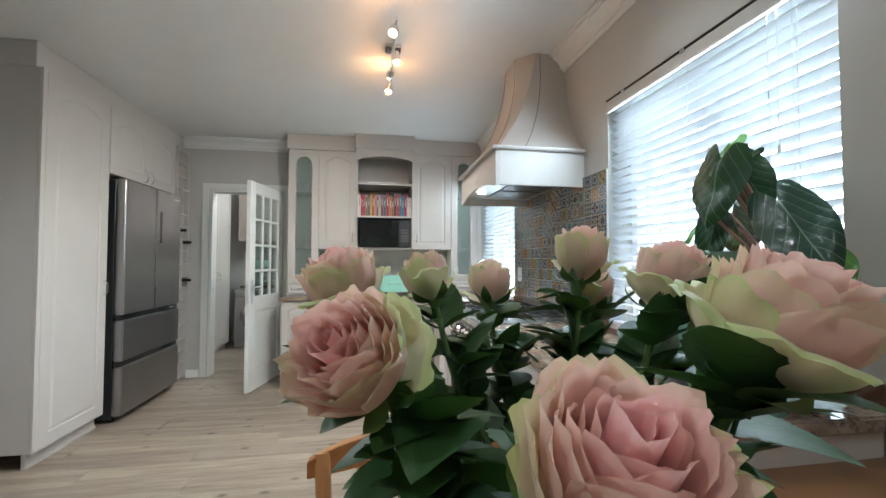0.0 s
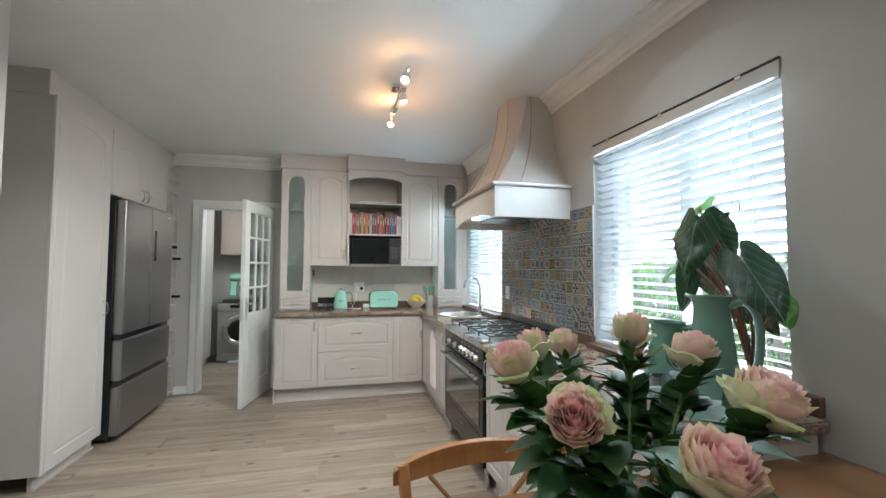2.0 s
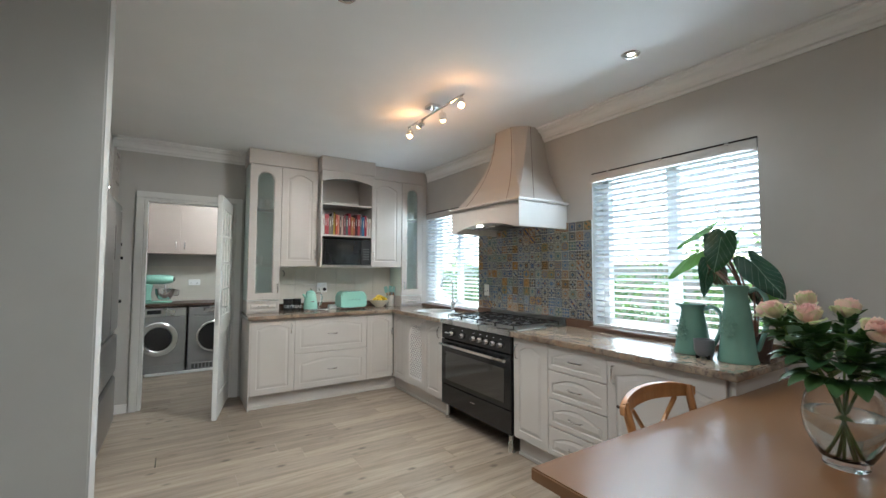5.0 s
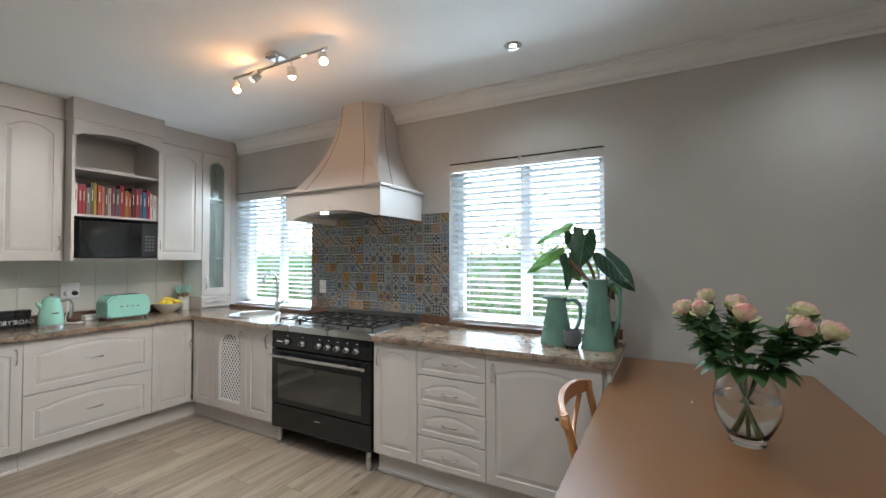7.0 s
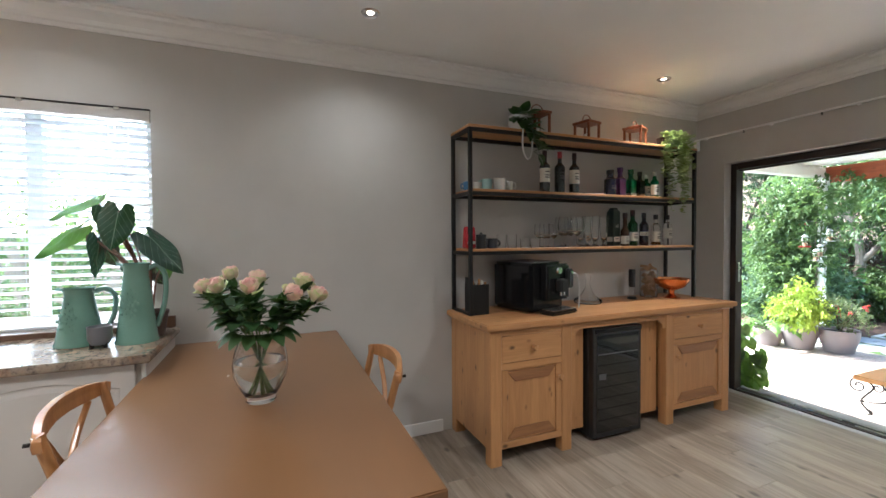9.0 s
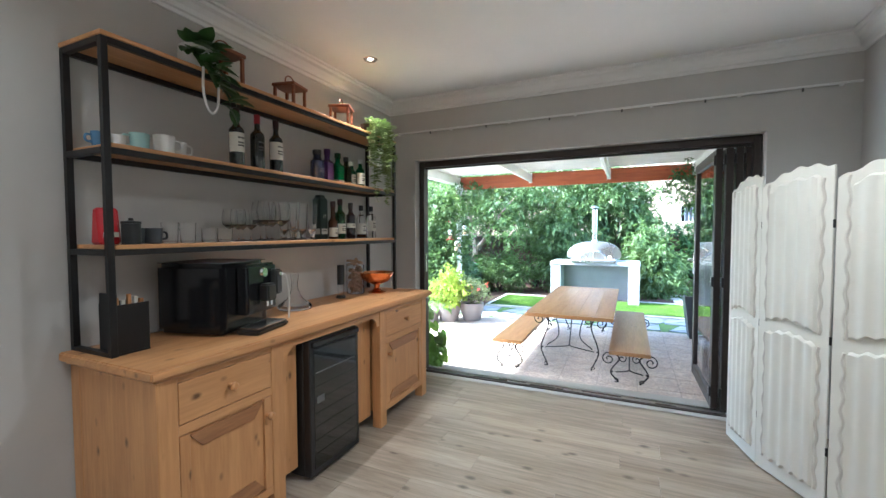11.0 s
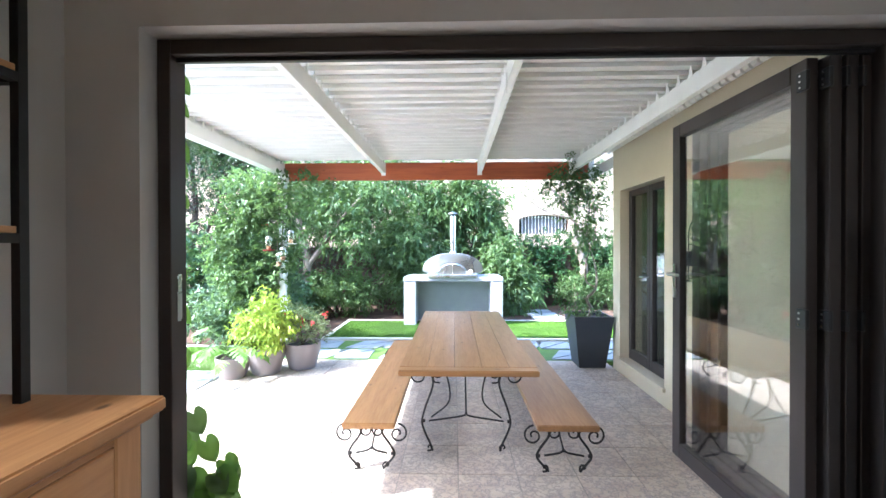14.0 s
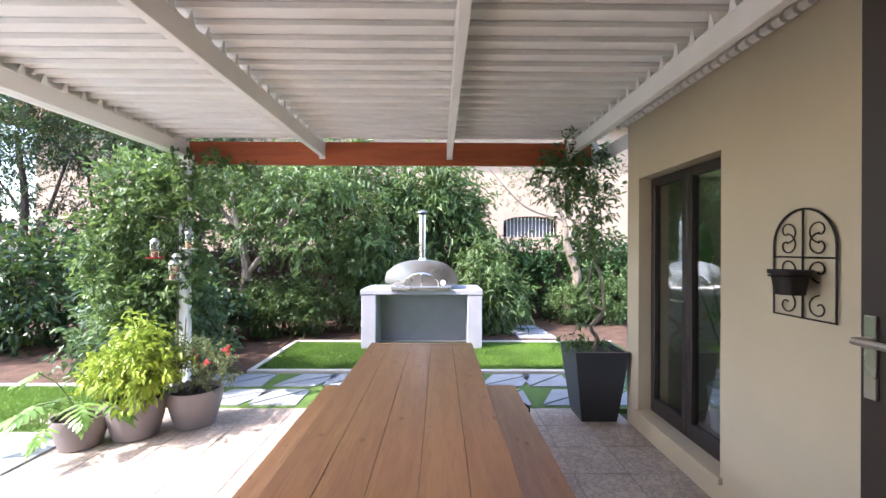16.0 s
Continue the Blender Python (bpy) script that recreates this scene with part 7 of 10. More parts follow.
# kitchen counter things
kt = thing("kettle", "mint green retro kettle with a chrome foot and handle", "kettle", (-0.072, 4.672, 0.9005))
part("base", lathe([(0, 0.0), (0.078, 0.0), (0.078, 0.012), (0.070, 0.016), (0.070, 0.022), (0, 0.022)], 30), M_CHROME, kt, smooth=True)
part("body", lathe([(0, 0.0225), (0.072, 0.0225), (0.076, 0.03), (0.072, 0.09), (0.060, 0.16), (0.052, 0.19), (0.0, 0.19)], 32), M_MINT, kt, smooth=True)
part("lid", lathe([(0, 0.1905), (0.051, 0.1905), (0.046, 0.21), (0.025, 0.222), (0, 0.225)], 28), M_MINT, kt, smooth=True)
part("lid_knob", lathe([(0, 0.2255), (0.01, 0.2255), (0.013, 0.238), (0.007, 0.243), (0, 0.243)], 14), M_CHROME, kt, smooth=True)
part("handle", tube(bez([(0.050, 0, 0.185), (0.10, 0, 0.19), (0.122, 0, 0.15), (0.115, 0, 0.08), (0.108, 0, 0.055)], 5), 0.0085, 10), M_CHROME, kt, smooth=True)
part("spout", tube([(-0.055, 0, 0.15), (-0.085, 0, 0.185)], [0.02, 0.009], 12), M_MINT, kt, smooth=True)
part("badge", box(-0.02, 0.02, -0.0745, -0.070, 0.10, 0.108, 0.001), M_CHROME, kt)
ts = thing("toaster", "mint green retro toaster with chrome base and dials", "toaster", (0.395, 4.69, 0.9005), 3)
ol = [(-0.135, 0.028), (0.135, 0.028)] + arc(0.135, 0.048, 0.02, -80, 0, 4) + arc(0.095, 0.143, 0.06, 0, 90, 8) + arc(-0.095, 0.143, 0.06, 90, 180, 8) + arc(-0.135, 0.048, 0.02, 180, 260, 4)
bm = prism(ol, -0.09, 0.09, "y")
rim = [e for e in bm.edges if abs(abs(e.verts[0].co.y) - 0.09) < 1e-5 and abs(e.verts[0].co.y - e.verts[1].co.y) < 1e-5]
bmesh.ops.bevel(bm, geom=rim, offset=0.014, segments=3, affect="EDGES", clamp_overlap=True)
part("body", bm, M_MINT, ts, smooth=True)
part("base", box(-0.15, 0.15, -0.09, 0.09, 0.012, 0.0275, 0.006), M_CHROME, ts)
part("slot_plate", box(-0.09, 0.09, -0.04, 0.04, 0.2032, 0.2055, 0.001), M_CHROME, ts)
for y in (-0.018, 0.018):
    part("slot", box(-0.085, 0.085, y - 0.009, y + 0.009, 0.2056, 0.2062), M_BLACK, ts)
for x in (-0.06, -0.02, 0.02, 0.06):
    part("letter_stud", box(x - 0.006, x + 0.006, -0.093, -0.0903, 0.105, 0.115, 0.001), M_CHROME, ts)
for x in (-0.13, 0.13):
    for y in (-0.07, 0.07):
        part("foot", rod(0.012, 0, 0.012, 10, at=(x, y, 0)), M_BLACK, ts)
part("lever", box(0.156, 0.176, -0.012, 0.012, 0.12, 0.135, 0.004), M_CHROME, ts)
for i, (x, lbl) in enumerate(((-0.275, "DRY'S"), (-0.185, "ROAD"))):
    cn = thing("canister", "black storage canister with white lettering and a dark lid", "canister", (x, 4.83, 0.9005), 0, "black canisters")
    cn.scale = (1.15, 1.15, 1.4)
    part("body", rod(0.043, 0, 0.072, 24), M_BLACK, cn, smooth=True)
    part("lid", lathe([(0, 0.0725), (0.044, 0.0725), (0.044, 0.088), (0.04, 0.092), (0, 0.092)], 24), M_BLACK, cn, smooth=True)
    tx = bpy.data.curves.new("lettering", "FONT")
    tx.body, tx.size, tx.align_x, tx.extrude = lbl, 0.032, "CENTER", 0.0008
    tob = new("lettering", tx)
    dg_ = bpy.context.evaluated_depsgraph_get()
    me_ = bpy.data.meshes.new_from_object(tob.evaluated_get(dg_))
    bpy.data.objects.remove(tob)
    me_.materials.clear()
    me_.materials.append(M_WHITE)
    tm = new("lettering", me_)
    tm.parent = cn
    tm.matrix_basis = pose(0, -0.0445, 0.022, 90)
bxs = thing("box", "small white box and adapter by the socket", "box", (0.235, 4.86, 0.9005), 4)
part("body", box(-0.05, 0.05, -0.03, 0.03, 0, 0.035, 0.003), M_WHITE, bxs)
part("lid", box(-0.051, 0.051, -0.031, 0.031, 0.0355, 0.042, 0.002), M_WHITE, bxs)
cbl = thing("power_cable", "white power cable looping over the worktop", "cable", (0, 0, 0))
part("cable", tube(bez([(0.115, 4.935, 1.115), (0.10, 4.90, 1.00), (0.06, 4.80, 0.906), (0.15, 4.76, 0.905), (0.10, 4.68, 0.905), (0.01, 4.70, 0.915)], 8), 0.003, 6), M_WHITE, cbl, smooth=True)
fb = thing("fruit_bowl", "cream ceramic fruit bowl", "bowl", (0.80, 4.80, 0.9005))
M_BOWL = plain("cream_ceramic", (0.66, 0.60, 0.48), 0.4, vary=0.05)
part("bowl", lathe([(0, 0), (0.05, 0), (0.055, 0.006), (0.10, 0.045), (0.122, 0.085), (0.117, 0.085), (0.095, 0.05), (0.05, 0.014), (0, 0.012)], 32), M_BOWL, fb, smooth=True)
M_BAN = plain("banana_skin", (0.78, 0.55, 0.04), 0.4, vary=0.1, scale=30)
for i in range(4):
    bn = thing("banana", "ripe yellow banana in the fruit bowl", "banana", (0.81, 4.80 + 0.022 * i - 0.03, 0.965 + 0.004 * i), 15 * i - 20, "fruit in the bowl")
    pts = [(-0.085 + 0.17 * t, 0, 0.05 * math.sin(math.pi * t)) for t in (k / 8 for k in range(9))]
    part("skin", tube(pts, [0.004, 0.012, 0.016, 0.018, 0.018, 0.018, 0.016, 0.011, 0.004], 6), M_BAN, bn, smooth=True)
for i, (x, y) in enumerate(((0.735, 4.765), (0.77, 4.73), (0.845, 4.735))):
    lm = thing("lemon", "yellow lemon in the fruit bowl", "lemon", (x, y, 0.985), 40 * i, "fruit in the bowl")
    part("skin", lathe([(0, -0.04), (0.008, -0.036), (0.026, -0.02), (0.03, 0), (0.026, 0.02), (0.008, 0.036), (0, 0.04)], 16, axis="x"), M_BAN, lm, smooth=True)
up_ = thing("utensil_pot", "white ceramic utensil pot", "pot", (0.975, 4.86, 0.9005))
part("pot", lathe([(0, 0), (0.048, 0), (0.05, 0.004), (0.05, 0.13), (0.046, 0.13), (0.045, 0.01), (0, 0.008)], 26), M_CREAM, up_, smooth=True)
M_SPAT = plain("mint_silicone", (0.25, 0.45, 0.42), 0.5)
for i, (dx, dy, a) in enumerate(((-0.022, 0, -14), (0.0, 0.02, 3), (0.015, -0.015, 12), (0.028, 0.01, 20))):
    sp_ = thing("spatula", "mint silicone spatula with a wooden handle" if i != 3 else "dark silicone spatula standing in the pot", "spatula", (0.975 + dx * 0.4, 4.86 + dy, 0.91), 0, "utensils in the pot")
    m4 = Matrix.Rotation(radians(a), 4, "Y")
    bm = tube([(0, 0, 0), (0, 0, 0.16)], 0.006, 8)
    bmesh.ops.transform(bm, matrix=m4, verts=bm.verts)
    part("handle", bm, M_CHAIR, sp_, smooth=True)
    bm = box(-0.024, 0.024, -0.004, 0.004, 0.16, 0.24, 0.0035, seg=2)
    bmesh.ops.transform(bm, matrix=m4, verts=bm.verts)
    part("blade", bm, M_SPAT if i != 3 else M_DKCUP, sp_)
hk = thing("hook", "small black hook beside the glazed cabinet", "hook", (-0.378, 4.655, 1.31))
part("hook", tube(bez([(0, 0, 0.03), (0.012, -0.01, 0.02), (0.018, -0.012, -0.01), (0.006, -0.01, -0.03)], 4), 0.006, 8), M_BLACK, hk, smooth=True)

# curtain rail, folding doors, screen
cr_ = thing("curtain_rail", "thin white curtain rail across the wall above the folding doors", "curtain rail")
part("rail", box(-2.045, 1.375, -3.318, -3.30, 2.292, 2.306, 0.002), M_TRIM, cr_)
for i in range(7):
    x = -1.95 + i * 0.54
    part("bracket", box(x - 0.01, x + 0.01, -3.3395, -3.318, 2.286, 2.312, 0.002), M_TRIM, cr_)
    part("glider", rod(0.006, 2.272, 2.2915, 8, at=(x + 0.2, -3.309, 0)), M_DIM, cr_)
cu = thing("curtain_stack", "narrow fold of pale curtain tape at the rail end", "curtain", (1.355, -3.28, 2.19))
part("tape", box(-0.025, 0.0, -0.02, 0.035, 0, 0.10, 0.004), M_TRIM, cu)
M_GARPANE = pane_mat("garden_door_glass", (0.97, 0.98, 0.975), 0.17)
M_GARPANE2 = pane_mat("stacked_door_glass", (0.99, 0.99, 0.99), 0.02)
M_ALU = plain("bronze_aluminium", (0.045, 0.036, 0.032), 0.38, 0.3, 0.08)
ff = thing("folding_door_frame", "dark bronze aluminium frame of the folding doors", "door frame")
FX0, FX1, FY, FZ = -1.571, 1.125, -3.42, 2.040
part("jamb", box(FX1 - 0.05, FX1, FY - 0.09, FY, 0.0, FZ, 0.003), M_ALU, ff)
part("jamb", box(FX0, FX0 + 0.05, FY - 0.09, FY, 0.0, FZ, 0.003), M_ALU, ff)
part("head", box(FX0 + 0.05, FX1 - 0.05, FY - 0.09, FY, FZ - 0.055, FZ, 0.003), M_ALU, ff)
part("head_track", box(FX0 + 0.05, FX1 - 0.05, FY - 0.055, FY - 0.035, FZ - 0.07, FZ - 0.0555, 0.001), M_BLACK, ff)
part("sill_track", box(FX0 + 0.05, FX1 - 0.05, FY - 0.09, FY, 0.0005, 0.012, 0.002), M_ALU, ff)
for y in (FY - 0.06, FY - 0.035):
    part("sill_rib", box(FX0 + 0.05, FX1 - 0.05, y, y + 0.004, 0.0122, 0.019), M_STEELL, ff)
part("keeper", box(FX1 - 0.052, FX1 - 0.0502, FY - 0.06, FY - 0.035, 0.98, 1.16), M_STEELL, ff)
setting(ff)


def leaf_door(at, turn, w, label, pane):
    d = thing("folding_door", label, "door", at, turn, "folding door leaves")
    s, t = 0.075, 0.022
    z0, z1 = 0.02, 1.975
    part("stile", box(0, s, -t, t, z0, z1, 0.003), M_ALU, d)
    part("stile", box(w - s, w, -t, t, z0, z1, 0.003), M_ALU, d)
    part("rail", box(s + 0.0003, w - s - 0.0003, -t, t, z0, z0 + 0.09, 0.003), M_ALU, d)
    part("rail", box(s + 0.0003, w - s - 0.0003, -t, t, z1 - s, z1, 0.003), M_ALU, d)
    part("pane", box(s - 0.005, w - s + 0.005, -0.004, 0.004, z0 + 0.085, z1 - s + 0.005), pane, d)
    for zz in (0.12, 0.95, 1.85):
        h = part("hinge", box(-0.018, 0.03, t + 0.0005, t + 0.016, zz, zz + 0.075, 0.003), M_BLACK, d)
        for k in range(3):
            part("screw", rod(0.004, t + 0.0162, t + 0.018, 8, axis="y", at=(0.012, 0, zz + 0.015 + 0.022 * k)), M_STEELL, h)
    return d


ld = leaf_door((-1.335, -3.50, 0), -89, 0.92, "glazed dark bronze folding door leaf standing open outwards", M_GARPANE)
part("handle_plate", box(0.875, 0.905, 0.0225, 0.03, 0.96, 1.16, 0.002), M_STEELL, ld)
part("handle", tube([(0.89, 0.026, 1.10), (0.89, 0.07, 1.10), (0.77, 0.075, 1.10)], 0.009, 8), M_STEELL, ld, "steel lever handle", smooth=True)
part("handle_plate", box(0.875, 0.905, -0.03, -0.0225, 0.90, 1.18, 0.002), M_STEELL, ld)
part("handle", tube([(0.89, -0.026, 1.06), (0.89, -0.07, 1.06), (0.77, -0.075, 1.06)], 0.009, 8), M_STEELL, ld, "steel lever handle", smooth=True)
for i, x in enumerate((-1.395, -1.455, -1.512)):
    leaf_door((x, -3.47, 0), -90, 0.88, "dark bronze folding door leaf stacked against the jamb", M_GARPANE2)

sc = thing("folding_screen", "cream painted carved room divider with scalloped panels", "screen", (0, 0, 0))
M_SCREEN = plain("cream_screen_paint", (0.62, 0.59, 0.52), 0.55, vary=0.03, relief=0.08)
# Darker copy of the screen paint: shade of the carving put into the colour
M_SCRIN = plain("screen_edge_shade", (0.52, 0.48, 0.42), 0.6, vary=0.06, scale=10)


def screen_panel(p0, p1, mirror):
    a, b_ = Vector((*p0, 0)), Vector((*p1, 0))
    d = b_ - a
    w = d.length
    m4 = Matrix.Translation(a) @ Matrix.Rotation(math.atan2(d.y, d.x), 4, "Z")
    H = 1.655
    n = 26
    def topz(x):
        u = x / w
        return H - 0.045 * (1 - u) ** 1.0 + 0.055 * math.sin(u * math.pi * 0.9) + 0.007 * math.sin(u * 26) if not mirror else H + 0.005 + 0.06 * math.sin(u * math.pi * 0.85) + 0.008 * math.sin(u * 24)
    ol = [(0, 0.01), (w, 0.01)] + [(w - w * i / n, topz(w - w * i / n)) for i in range(n + 1)]
    bm = prism(ol, -0.012, 0.0, "y", bevel=0.002)
    bmesh.ops.transform(bm, matrix=m4, verts=bm.verts)
    pn = part("panel", bm, M_SCREEN, sc)
    for z0, z1, k in ((0.09, 0.80, 0.0), (0.86, H - 0.035, 1.0)):
        bm = bmesh.new()
        m_ = 0.055
        cols_ = 44
        rows_ = []
        for i in range(cols_ + 1):
            x = m_ + (w - 2 * m_) * i / cols_
            u = i / cols_
            zt = (z1 if k == 0 else topz(x) - 0.055) + (0.03 * math.sin(u * math.pi) + 0.006 * math.sin(u * 30) if k == 0 else 0)
            zb = z0 + (0.012 * math.sin(u * 30) if k == 0 else 0.03 * math.sin(u * math.pi) + 0.006 * math.sin(u * 30))
            edge = 0.012 if 1 < i < cols_ - 1 else 0.0
            yy = -0.0122 - edge - (0.010 * (0.5 + 0.5 * math.cos(u * 2 * math.pi * 4.5)) if edge else 0)
            rows_.append([bm.verts.new((x, y_, z_)) for y_, z_ in ((-0.0121, zb), (yy, zb + 0.012), (yy, zt - 0.012), (-0.0121, zt))])
        for r0, r1 in zip(rows_, rows_[1:]):
            for q in range(3):
                bm.faces.new((r0[q], r0[q + 1], r1[q + 1], r1[q]))
        bmesh.ops.transform(bm, matrix=m4, verts=bm.verts)
        part("fluted_field", bm, M_SCREEN, sc, smooth=True)
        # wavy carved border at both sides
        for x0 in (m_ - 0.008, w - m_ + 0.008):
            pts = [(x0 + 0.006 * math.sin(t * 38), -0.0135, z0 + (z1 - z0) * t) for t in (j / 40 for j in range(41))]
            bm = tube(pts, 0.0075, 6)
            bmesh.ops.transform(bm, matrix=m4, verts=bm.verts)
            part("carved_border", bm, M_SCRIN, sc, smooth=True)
    for zz in (0.3, 0.84, 1.4):
        bm = rod(0.006, zz - 0.02, zz + 0.02, 8, at=(w, -0.006, 0))
        bmesh.ops.transform(bm, matrix=m4, verts=bm.verts)
        part("hinge", bm, M_BLACKM, pn)


screen_panel((-1.432, -2.76), (-1.62, -2.40), False)
screen_panel((-1.355, -3.11), (-1.434, -2.766), False)
screen_panel((-1.626, -2.392), (-1.90, -2.10), False)

# laundry behind the door
wt2 = thing("laundry_worktop", "dark wood grain laundry worktop over the machines", "worktop")
M_DWOOD = wood("dark_laminate", (0.115, 0.062, 0.038), (0.06, 0.032, 0.02), 0.4, "x", 1.0)
part("top", box(-1.72, 0.2, 6.49, 7.118, 0.868, 0.90, 0.003), M_DWOOD, wt2)
M_WMS = plain("silver_casing", (0.34, 0.34, 0.345), 0.35, 0.5, 0.03)
M_DRUM = plain("drum_dark", (0.02, 0.02, 0.022), 0.15, relief=0)


def washer(x, front_dark, label):
    w = thing("washing_machine", label, "washing machine", (x, 6.505, 0), 0, "laundry machines")
    part("body", box(0, 0.595, 0.012, 0.58, 0.015, 0.85, 0.006), M_WMS, w)
    part("front_panel", box(0.002, 0.593, 0, 0.0118, 0.12, 0.735, 0.003), M_WMS, w)
    part("control_panel", box(0.002, 0.593, -0.004, 0.0118, 0.74, 0.848, 0.003), M_WMS if front_dark else M_STEELL, w)
    part("kick", box(0.002, 0.593, 0.002, 0.0118, 0.02, 0.115, 0.002), M_WMS, w)
    cz = 0.455
    ring = M_WHITE if not front_dark else M_CHROME
    R_ = 0.215 if not front_dark else 0.205
    d_ = part("door", lathe([(R_, 0.0), (R_, -0.02), (R_ - 0.012, -0.03), (R_ - 0.055 if not front_dark else R_ - 0.022, -0.03), (R_ - 0.065 if not front_dark else R_ - 0.024, -0.02)], 40, axis="y", at=(0.297, 0, cz)), M_STEELL if not front_dark else ring, w, smooth=True)
    part("glass", lathe([(0, -0.035), (R_ - 0.11, -0.032), (R_ - 0.066 if not front_dark else R_ - 0.025, -0.018)], 40, axis="y", at=(0.297, 0, cz)), M_DRUM, d_, smooth=True)
    part("dial", lathe([(0, -0.028), (0.024, -0.028), (0.028, -0.005), (0.032, -0.0045)], 20, axis="y", at=(0.44, 0, 0.795)), M_CHROME, w, smooth=True)
    part("display", box(0.17, 0.32, -0.006, -0.0042, 0.775, 0.825), M_BLACKG if not front_dark else M_STEELL, w)
    if front_dark:
        for i in range(12):
            part("vent_slot", box(0.05 + i * 0.042, 0.08 + i * 0.042, 0.0005, 0.0018, 0.04, 0.10), M_DIM, w)
    return w


washer(-1.79, False, "silver front loading washing machine with a round door")
washer(-1.17, True, "silver tumble dryer with a dark round door")
washer(-0.55, True, "silver front loading machine at the end of the row")
mt = thing("floor_strip", "white draught strip lying in front of the machines", "strip", (-1.62, 6.44, 0.0005), 0)
part("body", box(0, 1.1, 0, 0.05, 0, 0.03, 0.008, seg=2), M_WHITE, mt)
M_LCAB = plain("laundry_cupboard_paint", (0.46, 0.385, 0.34), 0.4, vary=0.02)
for x0 in (-1.84, -1.29, -0.73):
    lc = thing("wall_cabinet", "pale pink beige laundry wall cupboard with slim handles", "cabinet", (x0, 6.78, 0), 0, "laundry wall cupboards")
    part("body", box(0, 0.55, 0.019, 0.335, 1.56, 2.32), M_LCAB, lc)
    d_ = part("door", box(0.001, 0.549, 0, 0.018, 1.561, 2.319, 0.002), M_LCAB, lc)
    bow_handle(d_, 0.50 if x0 < -1.3 else 0.05, 1.68, True, 0.11)
part("laundry_tiles", box(-1.86, 0.2, 7.112, 7.1195, 0.9005, 1.395), M_TILEB)
setting(bpy.data.objects["laundry_tiles"])
lt = thing("tall_cupboard", "tall pale laundry cupboard with plain doors", "cupboard", (-1.86, 5.50, 0), 90)
part("body", box(0, 1.0, 0.019, 0.55, 0.10, 2.35), M_CAB, lt)
part("plinth", box(0, 1.0, 0.05, 0.07, 0, 0.10), M_CAB, lt)
for i in range(2):
    front(lt, "door", 0.5 * i, 0.10, 0.5, 2.24, (0.455 if i == 0 else 0.045, 0.95, True), 0, style="flat", m=0.06)
sm = thing("stand_mixer", "mint green stand mixer with a steel bowl", "mixer", (-1.52, 6.72, 0.9005), 0)
part("base", box(-0.16, 0.17, -0.09, 0.09, 0, 0.035, 0.016, seg=3), M_MINT, sm, smooth=True)
part("column", prism([(-0.16, 0.035), (-0.06, 0.035), (-0.075, 0.12), (-0.05, 0.25), (-0.15, 0.26)], -0.05, 0.05, "y", bevel=0.012), M_MINT, sm)
part("head", lathe([(0, -0.17), (0.045, -0.165), (0.062, -0.12), (0.064, 0.05), (0.055, 0.13), (0.04, 0.165), (0, 0.17)], 24, axis="x", at=(0.0, 0, 0.315)), M_MINT, sm, smooth=True)
part("bowl", lathe([(0, 0.045), (0.055, 0.045), (0.075, 0.06), (0.105, 0.12), (0.112, 0.19), (0.108, 0.19), (0.10, 0.12), (0.07, 0.066), (0, 0.058)], 28, at=(0.075, 0, 0)), M_CHROME, sm, smooth=True)
part("bowl_handle", tube(bez([(0.18, 0, 0.17), (0.225, 0, 0.165), (0.225, 0, 0.10), (0.175, 0, 0.10)], 4), 0.006, 8), M_CHROME, sm, smooth=True)
part("hub", rod(0.024, 0.165, 0.185, 14, axis="x", at=(0, 0, 0.315)), M_CHROME, sm, smooth=True)
part("beater", tube([(0.075, 0, 0.25), (0.075, 0, 0.10)], 0.012, 8), M_STEELL, sm)
# Unseen ceiling light, added to brighten the laundry behind the doorway
M_LAMPW = plain("laundry_fill_glow", (1.0, 0.95, 0.88), 0.3, emit=8)
ll = thing("ceiling_light", "round white ceiling light added unseen to brighten the laundry", "ceiling light", (-0.6, 5.75, CEIL))
part("shade", lathe([(0, -0.05), (0.10, -0.045), (0.13, -0.02), (0.135, -0.0005)], 28), M_LAMPW, ll, smooth=True)
l = new("laundry_lamp", bpy.data.lights.new("laundry_lamp", "POINT"))
l.data.energy, l.data.color, l.data.shadow_soft_size = 3.0, (1.0, 0.95, 0.9), 0.1
l.location = (-0.6, 5.75, CEIL - 0.2)

# ---- garden ----
M_SOILG = plain("bark_mulch", (0.10, 0.055, 0.035), 0.9, vary=0.3, scale=5, fine=45, relief=0.8)
M_GRASSG = plain("ground_cover", (0.07, 0.085, 0.04), 0.9, vary=0.3, scale=1.5, fine=30, relief=0.6)
M_STONE, nt, b = nodes_of("patio_stone")
v = coords(nt, (1, 1, 1), True)
n1, n2, n3 = noise_of(nt, v, 3.0, 6.0, 0.6), noise_of(nt, v, 14.0, 8.0, 0.7), noise_of(nt, v, 60.0, 4.0)
c = mixc(nt, ramp(nt, n1, 0.35, 0.65), (0.53, 0.44, 0.355), (0.40, 0.31, 0.24))
sw = math_node(nt, "SUBTRACT", 1.0, ramp(nt, math_node(nt, "ABSOLUTE", math_node(nt, "SUBTRACT", n2, 0.5)), 0.0, 0.05))
c = mixc(nt, math_node(nt, "MULTIPLY", sw, 0.65), c, (0.13, 0.12, 0.14))
c = mixc(nt, math_node(nt, "MULTIPLY", ramp(nt, n3, 0.5, 0.8), 0.3), c, (0.55, 0.52, 0.48))
nt.links.new(c, b.inputs["Base Color"])
